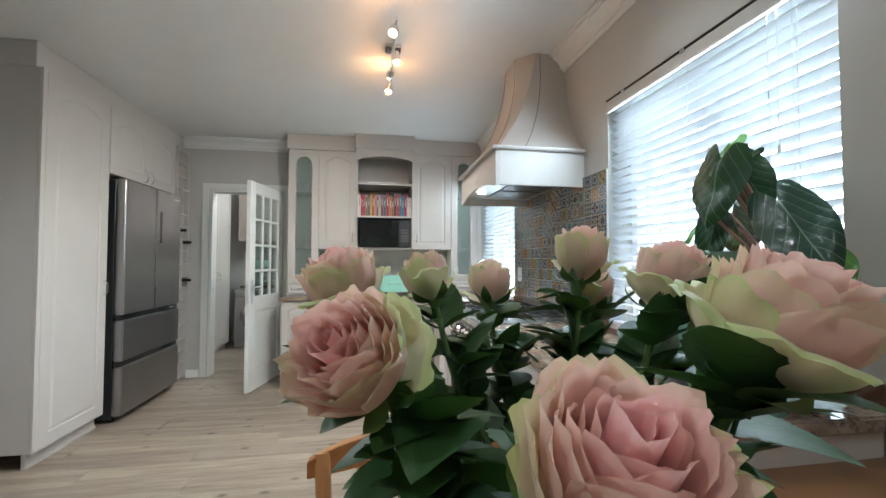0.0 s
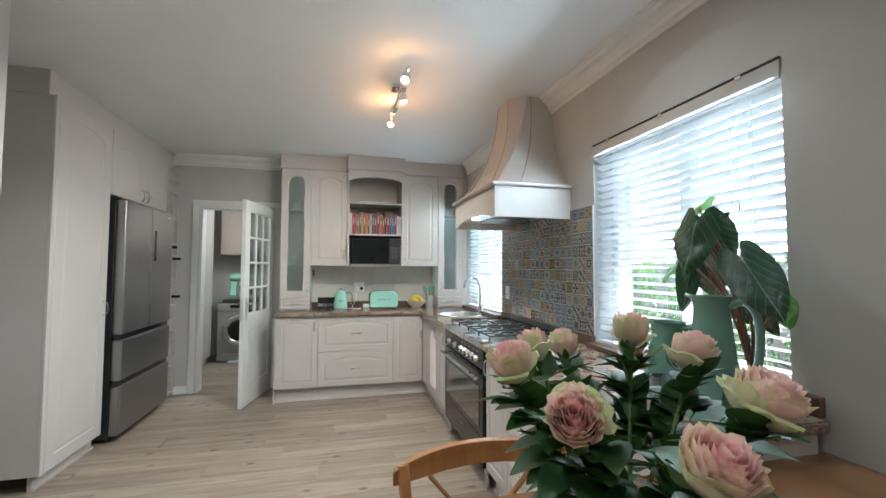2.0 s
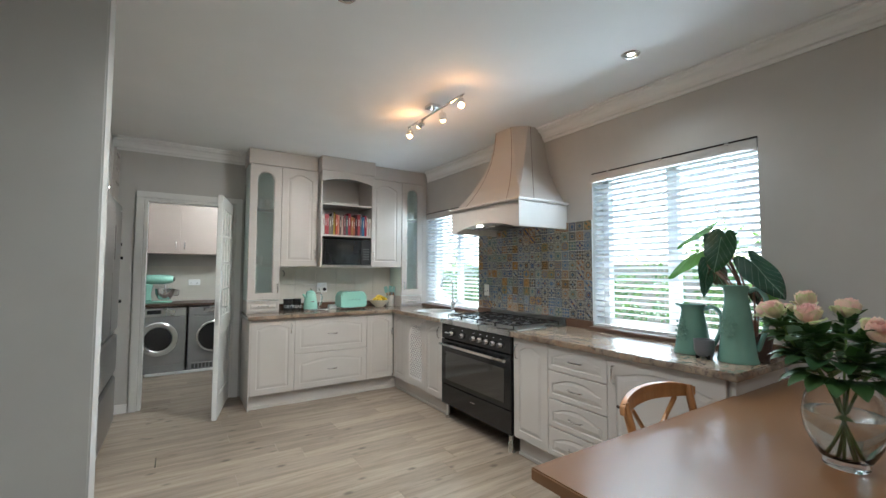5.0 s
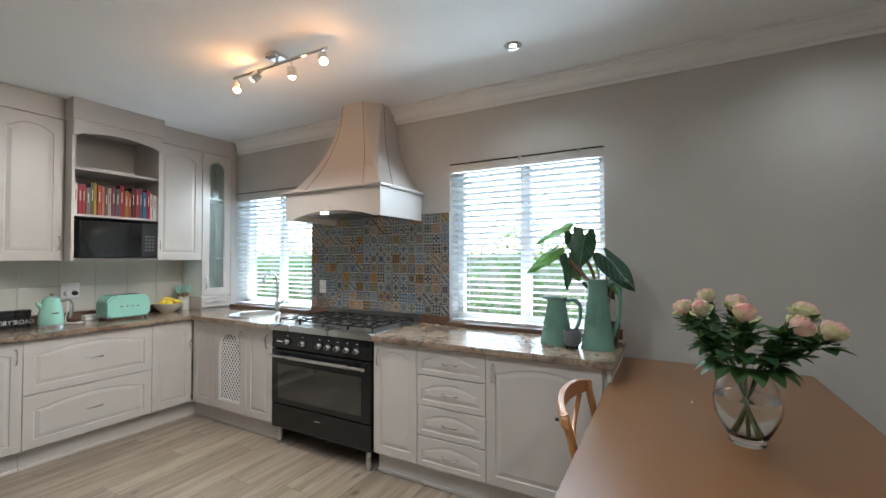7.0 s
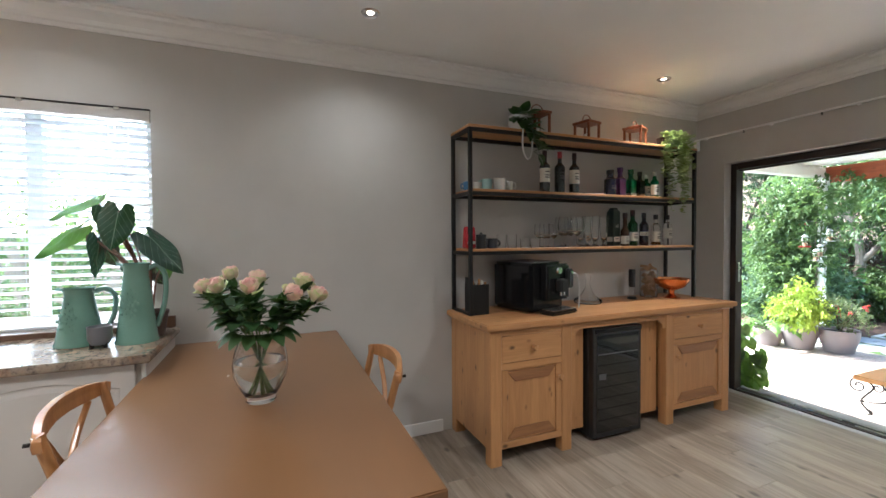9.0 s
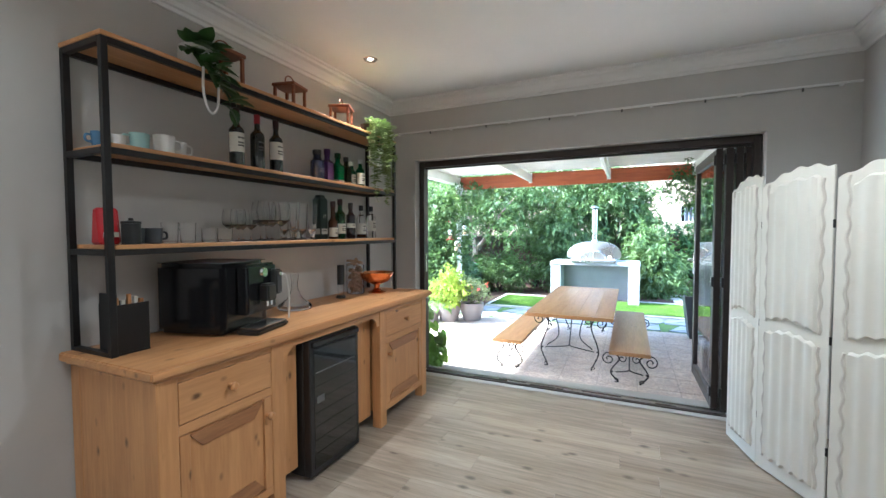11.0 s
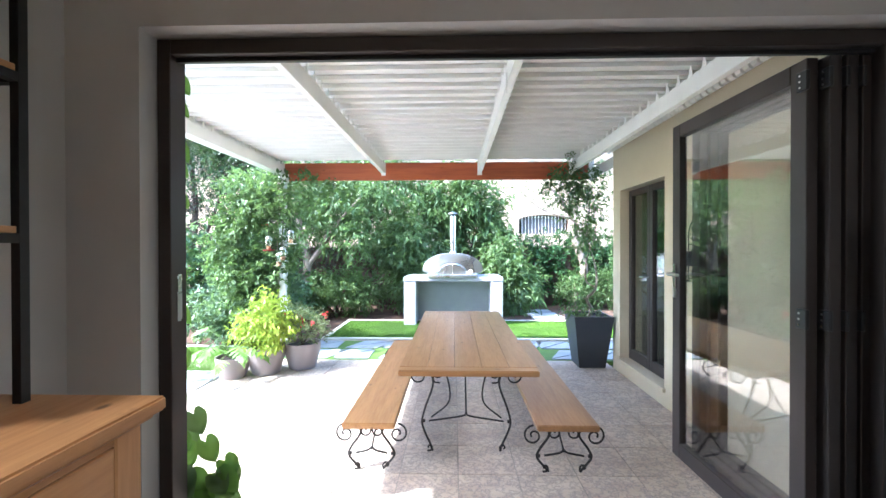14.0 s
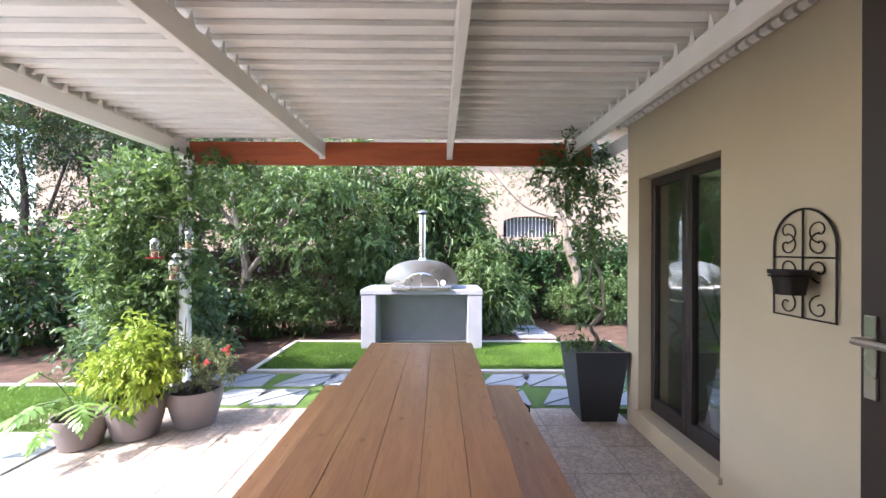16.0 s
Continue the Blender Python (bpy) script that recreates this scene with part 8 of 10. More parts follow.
b.inputs["Roughness"].default_value = 0.55
bump(nt, b, n2, 0.25, 0.004)
M_GROUT = plain("patio_grout", (0.30, 0.27, 0.24), 0.8, vary=0.1)
M_PAVE = plain("grey_paving_slab", (0.30, 0.32, 0.34), 0.7, vary=0.08, scale=4, relief=0.3)
M_KERB = plain("pale_kerb", (0.50, 0.48, 0.43), 0.7, vary=0.08, relief=0.3)
M_LAWN = leafy("lawn_blades", (0.10, 0.22, 0.02), (0.20, 0.34, 0.05), 0.5, 0.3)
M_LAWNB = plain("lawn_base", (0.09, 0.16, 0.025), 0.8, vary=0.2, scale=3, fine=80, relief=0.5)
M_PLAST = plain("olive_plaster", (0.50, 0.425, 0.30), 0.75, vary=0.04, scale=1.2, fine=60, relief=0.25)
M_GREYP = plain("grey_render", (0.35, 0.355, 0.40), 0.65, vary=0.04, relief=0.15)
M_REDB = wood("red_stained_beam", (0.48, 0.12, 0.04), (0.28, 0.06, 0.025), 0.4, "x", 1.0, 0.5, 0.15, 0.05, 0.2)
M_LOUV = plain("louvre_white", (0.82, 0.80, 0.77), 0.4, vary=0.03)
M_GTAB = wood("teak_top", (0.43, 0.225, 0.085), (0.27, 0.125, 0.045), 0.38, "y", 1.3, 0.6, 0.1, 0.10, 0.25)
M_GPOT = plain("taupe_pot", (0.20, 0.17, 0.165), 0.5, vary=0.06)
M_DPOT = plain("charcoal_planter", (0.045, 0.05, 0.06), 0.45, vary=0.08)
M_BARK = plain("grey_bark", (0.27, 0.22, 0.17), 0.85, vary=0.2, scale=6, fine=50, relief=0.7)
M_BARKD = plain("dark_bark", (0.09, 0.065, 0.05), 0.9, vary=0.2, scale=6, fine=50, relief=0.7)
M_NWALL = plain("neighbour_plaster", (0.40, 0.30, 0.225), 0.8, vary=0.05, scale=0.8)
M_BWALL = plain("brown_garden_wall", (0.13, 0.09, 0.07), 0.85, vary=0.12, scale=2, relief=0.4)
M_RTILE = plain("terracotta_roof", (0.38, 0.16, 0.10), 0.8, vary=0.15, scale=8)
M_WATERP = plain("pool_water", (0.16, 0.36, 0.42), 0.06, 0, 0.05, relief=0.0, coat=0.6)

LF = {
    "mid": leafy("leaf_mid_green", (0.075, 0.14, 0.045), (0.16, 0.24, 0.085)),
    "dark": leafy("leaf_dark_green", (0.018, 0.055, 0.02), (0.04, 0.10, 0.03), 0.35, 0.2),
    "blue": leafy("leaf_grey_green", (0.09, 0.16, 0.09), (0.17, 0.25, 0.14)),
    "lime": leafy("leaf_lime", (0.30, 0.42, 0.04), (0.48, 0.55, 0.07), 0.4, 0.4),
    "olive": leafy("leaf_olive", (0.10, 0.14, 0.06), (0.20, 0.20, 0.10)),
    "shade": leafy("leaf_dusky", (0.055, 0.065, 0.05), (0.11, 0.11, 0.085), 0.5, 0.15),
    "rust": leafy("leaf_dry_pink", (0.30, 0.16, 0.11), (0.26, 0.22, 0.13)),
    "red": leafy("flower_red", (0.60, 0.02, 0.05), (0.75, 0.05, 0.12)),
    "ivy": leafy("leaf_ivy", (0.035, 0.10, 0.035), (0.07, 0.16, 0.05)),
}


def leaf_cloud(name, parent, blobs, n, size, mat, wide=0.4, droop=0.35, seed=1, shell=0.35, label="", kind="stuff"):
    """Many small folded leaves through ellipsoids (x, y, z, rx, ry, rz), gathered in twig clumps."""
    rg_ = np.random.default_rng(seed)
    B = np.array(blobs, float)
    wts = (B[:, 3] * B[:, 4] * B[:, 5]) ** 0.75
    per = 11
    m = max(1, n // per)
    ids = rg_.choice(len(B), m, p=wts / wts.sum())
    d = rg_.normal(size=(m, 3))
    d /= np.linalg.norm(d, axis=1)[:, None]
    r = rg_.random(m) ** shell
    r *= 1 + 0.20 * rg_.normal(size=m).clip(-1, 1.6)
    c = B[ids, :3] + d * r[:, None] * B[ids, 3:]
    tw = d + rg_.normal(size=(m, 3)) * 0.6
    tw /= np.linalg.norm(tw, axis=1)[:, None]
    c = np.repeat(c, per, 0)
    tw = np.repeat(tw, per, 0)
    k = len(c)
    s = (np.tile(np.arange(per), m) / per)[:, None]
    pos = c + tw * s * size * 2.6 + rg_.normal(size=(k, 3)) * size * 0.35
    dirs = tw + rg_.normal(size=(k, 3)) * 0.75
    dirs[:, 2] -= droop
    dirs /= np.linalg.norm(dirs, axis=1)[:, None]
    nr = rg_.normal(size=(k, 3)) * 0.6 + np.array([0, 0, 1.0])
    sd = np.cross(dirs, nr)
    sd /= np.linalg.norm(sd, axis=1)[:, None] + 1e-9
    up = np.cross(sd, dirs)
    L = (size * (0.65 + 0.7 * rg_.random(k)))[:, None]
    W = L * wide
    f = up * W * 0.25
    V = np.empty((k, 6, 3))
    V[:, 0] = pos
    V[:, 1] = pos + dirs * L * 0.30 + sd * W * 0.5 + f
    V[:, 2] = pos + dirs * L * 0.68 + sd * W * 0.38 + f
    V[:, 3] = pos + dirs * L
    V[:, 3, 2] -= (L * 0.12)[:, 0]
    V[:, 4] = pos + dirs * L * 0.68 - sd * W * 0.38 + f
    V[:, 5] = pos + dirs * L * 0.30 - sd * W * 0.5 + f
    me = bpy.data.meshes.new(name)
    me.vertices.add(k * 6)
    me.vertices.foreach_set("co", V.ravel())
    idx = (np.arange(k) * 6)[:, None] + np.array([0, 1, 2, 3, 0, 3, 4, 5])
    me.loops.add(k * 8)
    me.loops.foreach_set("vertex_index", idx.ravel().astype(np.int32))
    me.polygons.add(k * 2)
    me.polygons.foreach_set("loop_start", np.arange(k * 2, dtype=np.int32) * 4)
    me.update(calc_edges=True)
    me.materials.append(mat)
    ob = new(name, me)
    if parent:
        ob.parent = parent
    return tagged(ob, label, kind=kind) if (kind or label) else ob


def limb_tree(name, label, at, limbs, mat, category="tree"):
    """Trunk and limbs; each limb is (points, thick radius, thin radius)."""
    t = thing(name, label, category, at)
    for i, (pts, r0, r1) in enumerate(limbs):
        pp = bez(pts, 6)
        k = len(pp)
        rr = [r0 + (r1 - r0) * j / (k - 1) for j in range(k)]
        part("trunk" if i == 0 else "branch", tube(pp, rr, 9 if r0 > 0.03 else 6), mat, t, smooth=True)
    return t


gr = setting(part("ground", box(-300, 300, -300, 300, -0.7, PAT - 0.06), M_GRASSG))
setting(part("flower_bed", box(-6.5, 9.5, -13.2, -8.35, PAT - 0.0599, PAT - 0.012), M_SOILG))
pat = setting(part("pavement", box(-2.075, 5.5, -7.67, -3.56, PAT - 0.0598, PAT - 0.006), M_GROUT))
step = setting(part("step", box(-2.06, 1.66, -3.62, -3.5605, PAT - 0.005, -0.012, 0.004), M_GREYP))
M_THRESH = plain("threshold_stone", (0.30, 0.29, 0.25), 0.6, vary=0.06, relief=0.2)
setting(part("threshold", box(-1.571, 1.125, -3.70, -3.512, -0.0115, 0.0, 0.003), M_THRESH))
setting(part("threshold_riser", box(-1.571, 1.125, -3.70, -3.6205, PAT - 0.005, -0.012), M_THRESH))

# wing of the house beside the patio
wall_with_holes("wall_wing", "x", -2.275, -2.075, -7.37, -3.561, PAT - 0.05, 2.85, [(-7.15, -6.055, -0.145, 1.963)], M_PLAST)
setting(part("wall_wing_end", box(-6.0, -2.2755, -7.37, -7.17, PAT - 0.05, 2.85), M_PLAST))
setting(part("wing_room_wall", box(-4.4, -4.2, -7.169, -3.57, PAT, 2.6), M_WALL))
setting(part("wing_room_side", box(-4.199, -2.276, -5.2, -5.05, PAT, 2.6), M_WALL))
setting(part("wing_room_floor", box(-4.199, -2.276, -7.169, -5.201, PAT, -0.16), M_PLANK))
setting(part("wing_roof", box(-6.3, -2.072, -7.6, -3.65, 2.851, 2.95), M_TRIM))
setting(part("wing_ledge", box(-2.12, -2.045, -7.17, -6.03, -0.19, -0.146, 0.004), M_PLAST))
dw = setting(thing("wing_doors", "", "door"))
for y0, y1 in ((-7.145, -6.605), (-6.6, -6.06)):
    d_ = thing("patio_door", "closed dark bronze glazed patio door leaf", "door", (-2.215, y0, -0.14), 0, "patio doors")
    w_, h_ = y1 - y0, 2.095
    part("stile", box(-0.03, 0.03, 0, 0.06, 0, h_, 0.003), M_ALU, d_)
    part("stile", box(-0.03, 0.03, w_ - 0.06, w_, 0, h_, 0.003), M_ALU, d_)
    part("rail", box(-0.03, 0.03, 0.0603, w_ - 0.0603, 0, 0.12, 0.003), M_ALU, d_)
    part("rail", box(-0.03, 0.03, 0.0603, w_ - 0.0603, h_ - 0.07, h_, 0.003), M_ALU, d_)
    part("pane", box(-0.004, 0.004, 0.055, w_ - 0.055, 0.115, h_ - 0.065), M_DOORPANE, d_)
    if y1 < -6.6:
        part("handle", tube([(0.032, w_ - 0.03, 1.05), (0.08, w_ - 0.03, 1.05), (0.08, w_ - 0.13, 1.05)], 0.009, 8), M_STEELL, d_, smooth=True)
bpy.data.objects.remove(dw)
ip = thing("indoor_plant", "large leaved indoor plant in a white pot behind the glass", "plant", (-2.62, -6.75, -0.16))
part("pot", lathe([(0, 0), (0.12, 0), (0.15, 0.36), (0.14, 0.36), (0.13, 0.3), (0, 0.3)], 24), M_CREAM, ip, smooth=True)
M_BIGL = leafy("big_leaf", (0.10, 0.28, 0.04), (0.14, 0.34, 0.05), 0.35, 0.4)
for i, (a, z) in enumerate(((0.3, 1.35), (-0.9, 1.15), (1.6, 0.95), (2.9, 1.2), (-2.0, 0.85))):
    p = Vector((0.22 * math.cos(a), 0.22 * math.sin(a), z))
    part("stalk", tube(bez([(0, 0, 0.3), (p.x * 0.3, p.y * 0.3, z * 0.6), tuple(p)], 5), 0.009, 6), M_STEM, ip, smooth=True)
    bm = bmesh.new()
    leaf_blade(p, p + Vector((0.12 * math.cos(a), 0.12 * math.sin(a), 0.34 if i < 2 else 0.2)), (math.cos(a), math.sin(a), 0.3), 0.17, bm, 8, 0.2, 0.2)
    part("leaf", bm, M_BIGL, ip)

# wrought iron wall planter
wp = thing("wall_planter", "wrought iron scrolled wall rack with an empty iron pot", "wall planter", (-2.0735, -5.44, 0.98))
bm = tube([(0.012, -0.175, 0), (0.012, -0.175, 0.36)] + [(0.012, -0.175 * math.cos(a), 0.36 + 0.18 * math.sin(a)) for a in (math.pi * i / 14 for i in range(1, 14))] + [(0.012, 0.175, 0.36), (0.012, 0.175, 0)], 0.006, 6, closed=True)
part("frame", bm, M_IRON, wp)
part("frame_bar", tube([(0.012, 0, 0), (0.012, 0, 0.54)], 0.005, 6), M_IRON, wp)
part("frame_bar", tube([(0.012, -0.175, 0.30), (0.012, 0.175, 0.30)], 0.005, 6), M_IRON, wp)


def scroll_pts(cx, cz, r, a0, turns, sgn, n=22):
    out = []
    for i in range(n):
        t = i / (n - 1)
        a = a0 + sgn * turns * 2 * math.pi * t
        rr = r * (1 - 0.80 * t)
        out.append((cx + rr * math.cos(a), cz + rr * math.sin(a)))
    return out


for s in (-1, 1):
    for cz, f in ((0.06, 1), (0.24, -1), (0.36, 1), (0.43, -1)):
        pts = [(0.014, y, z) for y, z in scroll_pts(s * 0.09, cz, 0.06, math.pi / 2 * (1 if f > 0 else -1), 1.1, s * f)]
        part("scroll", tube(pts, 0.004, 5), M_IRON, wp)
part("pot", lathe([(0, 0.0), (0.06, 0.0), (0.075, 0.10), (0.088, 0.10), (0.09, 0.12), (0.072, 0.12), (0.055, 0.01), (0, 0.01)], 20, at=(0.11, 0.04, 0.12)), M_IRON, wp, smooth=True)
part("pot_ring", tube([(0.11 + 0.085 * math.cos(a), 0.04 + 0.085 * math.sin(a), 0.21) for a in (2 * math.pi * i / 20 for i in range(20))], 0.004, 5, closed=True), M_IRON, wp)
part("pot_arm", tube([(0.012, 0.04, 0.21), (0.03, 0.04, 0.21)], 0.005, 5), M_IRON, wp)

# pergola
pg = thing("pergola", "white steel pergola with closed louvre blades over the patio", "pergola")
PY0, PY1 = -8.10, -3.565
RX = (2.62, 1.08, -0.37, -1.73)
for x in RX:
    bm = box(x - 0.028, x + 0.028, PY0, PY1, 2.362, 2.502, 0.003)
    part("rafter", bm, M_LOUV, pg)
    part("end_plate", box(x - 0.034, x + 0.034, PY0 - 0.006, PY0 - 0.0005, 2.335, 2.53, 0.001), M_LOUV, pg)
part("edge_gutter", box(2.652, 2.72, PY0, PY1, 2.36, 2.62, 0.004), M_LOUV, pg)
meshes = {}
nb = 28
pitch = (PY1 - PY0) / nb
for (xa, xb) in ((-0.369, 1.079), (1.081, 2.651), (-2.066, -0.371)):
    hw = pitch / 2
    prof = [(-hw - 0.030, 0.0015), (-hw + 0.02, -0.002), (hw - 0.018, -0.010), (hw - 0.014, -0.036), (hw - 0.004, -0.036), (hw - 0.006, -0.006), (hw - 0.010, 0.0), (-hw + 0.02, 0.004), (-hw - 0.030, 0.006)]
    bm = prism(prof, xa, xb, "x")
    me = bpy.data.meshes.new("louvre_blade")
    bm.to_mesh(me)
    bm.free()
    me.materials.append(M_LOUV)
    for i in range(nb):
        ob = new("louvre_blade", me)
        ob.parent = pg
        ob.location = (0, PY0 + pitch * (i + 0.5), 2.575)
bm0 = prism([(-0.050, 0.0), (0.040, 0.0), (0.040, 0.008), (0.016, 0.078), (0.004, 0.078), (-0.014, 0.014)], -0.002, 0.002, "x")
me_b = bpy.data.meshes.new("blade_bracket")
bm0.to_mesh(me_b)
bm0.free()
me_b.materials.append(M_LOUV)
for x in RX:
    for i in range(nb):
        ob = new("blade_bracket", me_b)
        ob.parent = pg
        ob.location = (x + (0.031 if x < 0 else -0.031), PY0 + pitch * (i + 0.42), 2.490)
part("wall_flashing", box(-2.074, -1.90, PY0 + 0.7, PY1, 2.612, 2.622), M_LOUV, pg)
for i in range(48):
    part("flashing_wave", rod(0.030, PY1 - 0.03 - i * 0.08 - 0.055, PY1 - 0.03 - i * 0.08, 8, axis="y", at=(-2.03, 0, 2.512)), M_LOUV, pg)
part("wind_crank", tube([(-0.33, -4.62, 2.40), (-0.33, -4.62, 2.30)], 0.006, 6), M_LOUV, pg)
part("wind_eye", tube([(-0.33, -4.62 + 0.016 * math.cos(a), 2.285 + 0.02 * math.sin(a)) for a in (2 * math.pi * i / 12 for i in range(12))], 0.003, 5, closed=True), M_LOUV, pg)
bmx = thing("timber_beam", "red stained timber beam carrying the pergola rafters", "beam")
part("beam", box(-2.07, 2.66, -8.155, -8.107, 2.268, 2.53, 0.003), M_REDB, bmx)
pg2 = thing("pergola_post", "pale steel post wrapped in climbing plants", "post", (2.60, -8.06, PAT))
part("post", box(-0.05, 0.05, -0.04, 0.04, 0, 2.60, 0.004), M_LOUV, pg2)
part("bracket", box(-0.075, 0.075, -0.043, 0.0, 2.56, 2.7, 0.003), M_LOUV, pg2)
pg3 = thing("wall_bracket", "white steel bracket fixing the beam end to the wing wall", "bracket", (-2.03, -8.13, 2.24))
part("plate", box(-0.04, 0.04, 0.0245, 0.03, 0.0, 0.30, 0.001), M_LOUV, pg3)
part("arm", box(-0.045, -0.039, 0.03, 0.76, 0.05, 0.2, 0.001), M_LOUV, pg3)

# garden table and benches
def scroll_leg(parent, x, y, h, s, spread=0.12, r=0.0085):
    """One curved iron leg with scrolls at head and foot."""
    pts = bez([(x - s * 0.02, y, h), (x + s * 0.035, y, h * 0.80), (x - s * 0.03, y, h * 0.50), (x - s * 0.05, y, h * 0.32), (x + s * 0.01, y, h * 0.10), (x + s * 0.03, y, 0.012)], 6)
    lg = part("leg", tube(pts, r, 7), M_IRON, parent, "wrought iron scrolled leg", smooth=True)
    hd_ = [(px, y, pz) for px, pz in scroll_pts(x - s * 0.075, h - 0.078, 0.072, math.pi / 2, 1.35, s)]
    part("scroll", tube(hd_, r * 0.8, 6), M_IRON, lg, smooth=True)
    part("scroll", tube([(px, y, pz) for px, pz in scroll_pts(x + s * 0.065, h - 0.06, 0.05, math.pi / 2, 1.2, -s)], r * 0.75, 6), M_IRON, lg, smooth=True)
    part("foot_scroll", tube([(px, y, pz) for px, pz in scroll_pts(x + s * 0.005, 0.038, 0.030, -math.pi / 3, 0.9, s)], r * 0.8, 6), M_IRON, lg, smooth=True)
    part("collar", lathe([(0, -0.012), (0.014, -0.008), (0.014, 0.008), (0, 0.012)], 8, at=(x - s * 0.04, y, h * 0.36)), M_IRON, lg)


def iron_bench(x0, x1, y0, y1, ztop, label, name, cat, boards, thick=0.042, group=""):
    t = thing(name, label, cat, (0, 0, PAT), 0, group)
    z1 = ztop - PAT
    w = (x1 - x0) / boards
    if boards > 2:
        for i in range(boards):
            part("board", box(x0 + 0.0 + w * i + 0.0008, x0 + w * (i + 1) - 0.0008, y0 + 0.10, y1 - 0.10, z1 - thick, z1, 0.002), M_GTAB, t)
        for a, c_ in ((y0, y0 + 0.099), (y1 - 0.099, y1)):
            part("end_board", box(x0, x1, a, c_, z1 - thick, z1, 0.006, seg=2), M_GTABX, t)
    else:
        for i in range(boards):
            part("board", box(x0 + w * i + 0.0006, x0 + w * (i + 1) - 0.0006, y0, y1, z1 - thick, z1, 0.006, seg=2), M_GTAB if i % 2 == 0 else M_GTAB, t)
    part("under_frame", box(x0 + 0.06, x1 - 0.06, y0 + 0.22, y1 - 0.22, z1 - thick - 0.022, z1 - thick - 0.0005), M_IRON, t)
    hh = z1 - thick - 0.001
    inset = 0.30 if cat == "table" else 0.10
    for y in (y1 - 0.28 if cat == "table" else y1 - 0.12, y0 + 0.32):
        xa, xb = x0 + (0.22 if cat == "table" else 0.07), x1 - (0.20 if cat == "table" else 0.07)
        scroll_leg(t, xa, y, hh, 1)
        scroll_leg(t, xb, y, hh, -1)
        m_ = (xa + xb) / 2
        part("brace", tube(bez([(xa - 0.0, y, hh * 0.36), (m_ - 0.03, y, hh * 0.42), (m_, y - 0.02, hh * 0.46)], 6), 0.007, 6), M_IRON, t, smooth=True)
        part("brace", tube(bez([(xb + 0.0, y, hh * 0.36), (m_ + 0.03, y, hh * 0.42), (m_, y - 0.02, hh * 0.46)], 6), 0.007, 6), M_IRON, t, smooth=True)
        part("arch_brace", tube(bez([(m_, y, hh * 0.44), (m_, y - 0.12, hh * 0.62), (m_, y - 0.30 if y > (y0 + y1) / 2 else y + 0.30, hh)], 6), 0.007, 6), M_IRON, t, smooth=True)
    if cat == "table":
        for y in (y1 - 0.28, y0 + 0.32):
            for xs, sg in ((x0 + 0.22, 1), (x1 - 0.20, -1)):
                part("scroll", tube(bez([(xs + sg * 0.02, y, hh * 0.40), (xs + sg * 0.16, y, hh * 0.60), (xs + sg * 0.13, y, hh * 0.92), (xs + sg * 0.05, y, hh * 0.95), (xs + sg * 0.04, y, hh * 0.82), (xs + sg * 0.09, y, hh * 0.80)], 7), 0.007, 6), M_IRON, t, smooth=True)
    return t


M_GTABX = wood("teak_top_cross", (0.45, 0.235, 0.09), (0.29, 0.135, 0.05), 0.38, "x", 1.3, 0.5, 0.1, 0.08, 0.25)
iron_bench(-0.585, 0.415, -7.50, -4.81, 0.385, "long varnished teak garden table on scrolled wrought iron legs", "garden_table", "table", 5)
iron_bench(0.425, 0.79, -7.22, -4.70, 0.055, "varnished teak garden bench on scrolled iron legs", "garden_bench", "bench", 1, group="garden benches")
iron_bench(-0.963, -0.545, -7.23, -4.69, 0.055, "varnished teak garden bench on scrolled iron legs", "garden_bench", "bench", 1, group="garden benches")

# outdoor oven on its plinth
pz = thing("oven_plinth", "grey rendered masonry plinth with an open bay", "plinth", (0, 0, PAT))
H_ = 0.97
part("side_wall", box(0.79, 1.03, -11.15, -10.18, 0, H_ - 0.0805, 0.008), M_GREYP, pz)
part("side_wall", box(-0.96, -0.72, -11.15, -10.18, 0, H_ - 0.0805, 0.008), M_GREYP, pz)
part("back_wall", box(-0.7195, 0.7895, -10.95, -10.80, 0, H_ - 0.0805), M_GREYP, pz)
part("slab", box(-0.97, 1.04, -11.16, -10.17, H_ - 0.08, H_, 0.008), M_GREYP, pz)
po = thing("pizza_oven", "domed stainless steel outdoor pizza oven with a chimney", "oven", (0.045, -10.62, PAT + H_ + 0.0005))
bm = bmesh.new()
n = 30
rings = []
for j, (y, k) in enumerate(((0.36, 0.965), (0.355, 1.0), (0.30, 1.0), (-0.30, 0.98), (-0.36, 0.9))):
    row = []
    for i in range(n + 1):
        a = math.pi * i / n
        cs, sn = math.cos(a), math.sin(a)
        row.append(bm.verts.new((0.61 * k * (1 if cs > 0 else -1) * abs(cs) ** 0.85, y, 0.13 + 0.355 * k * sn ** 0.9)))
    for i in range(1, 9):
        a = math.pi + math.pi * i / 9
        row.append(bm.verts.new((0.61 * k * math.cos(a), y, 0.13 + 0.11 * k * math.sin(a))))
    rings.append(row)
for a, c_ in zip(rings, rings[1:]):
    for i in range(len(a)):
        j = (i + 1) % len(a)
        bm.faces.new((a[i], a[j], c_[j], c_[i]))
bm.faces.new(rings[0])
bm.faces.new(rings[-1][::-1])
part("shell", bm, M_STEELL, po, "polished steel dome", smooth=True)
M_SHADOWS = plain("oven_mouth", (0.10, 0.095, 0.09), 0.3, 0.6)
part("door", prism([(0.27 * math.cos(a), 0.06 + 0.19 * math.sin(a)) for a in (math.pi * i / 18 for i in range(19))], 0.362, 0.385, "y"), M_STEELL, po, "arched steel door")
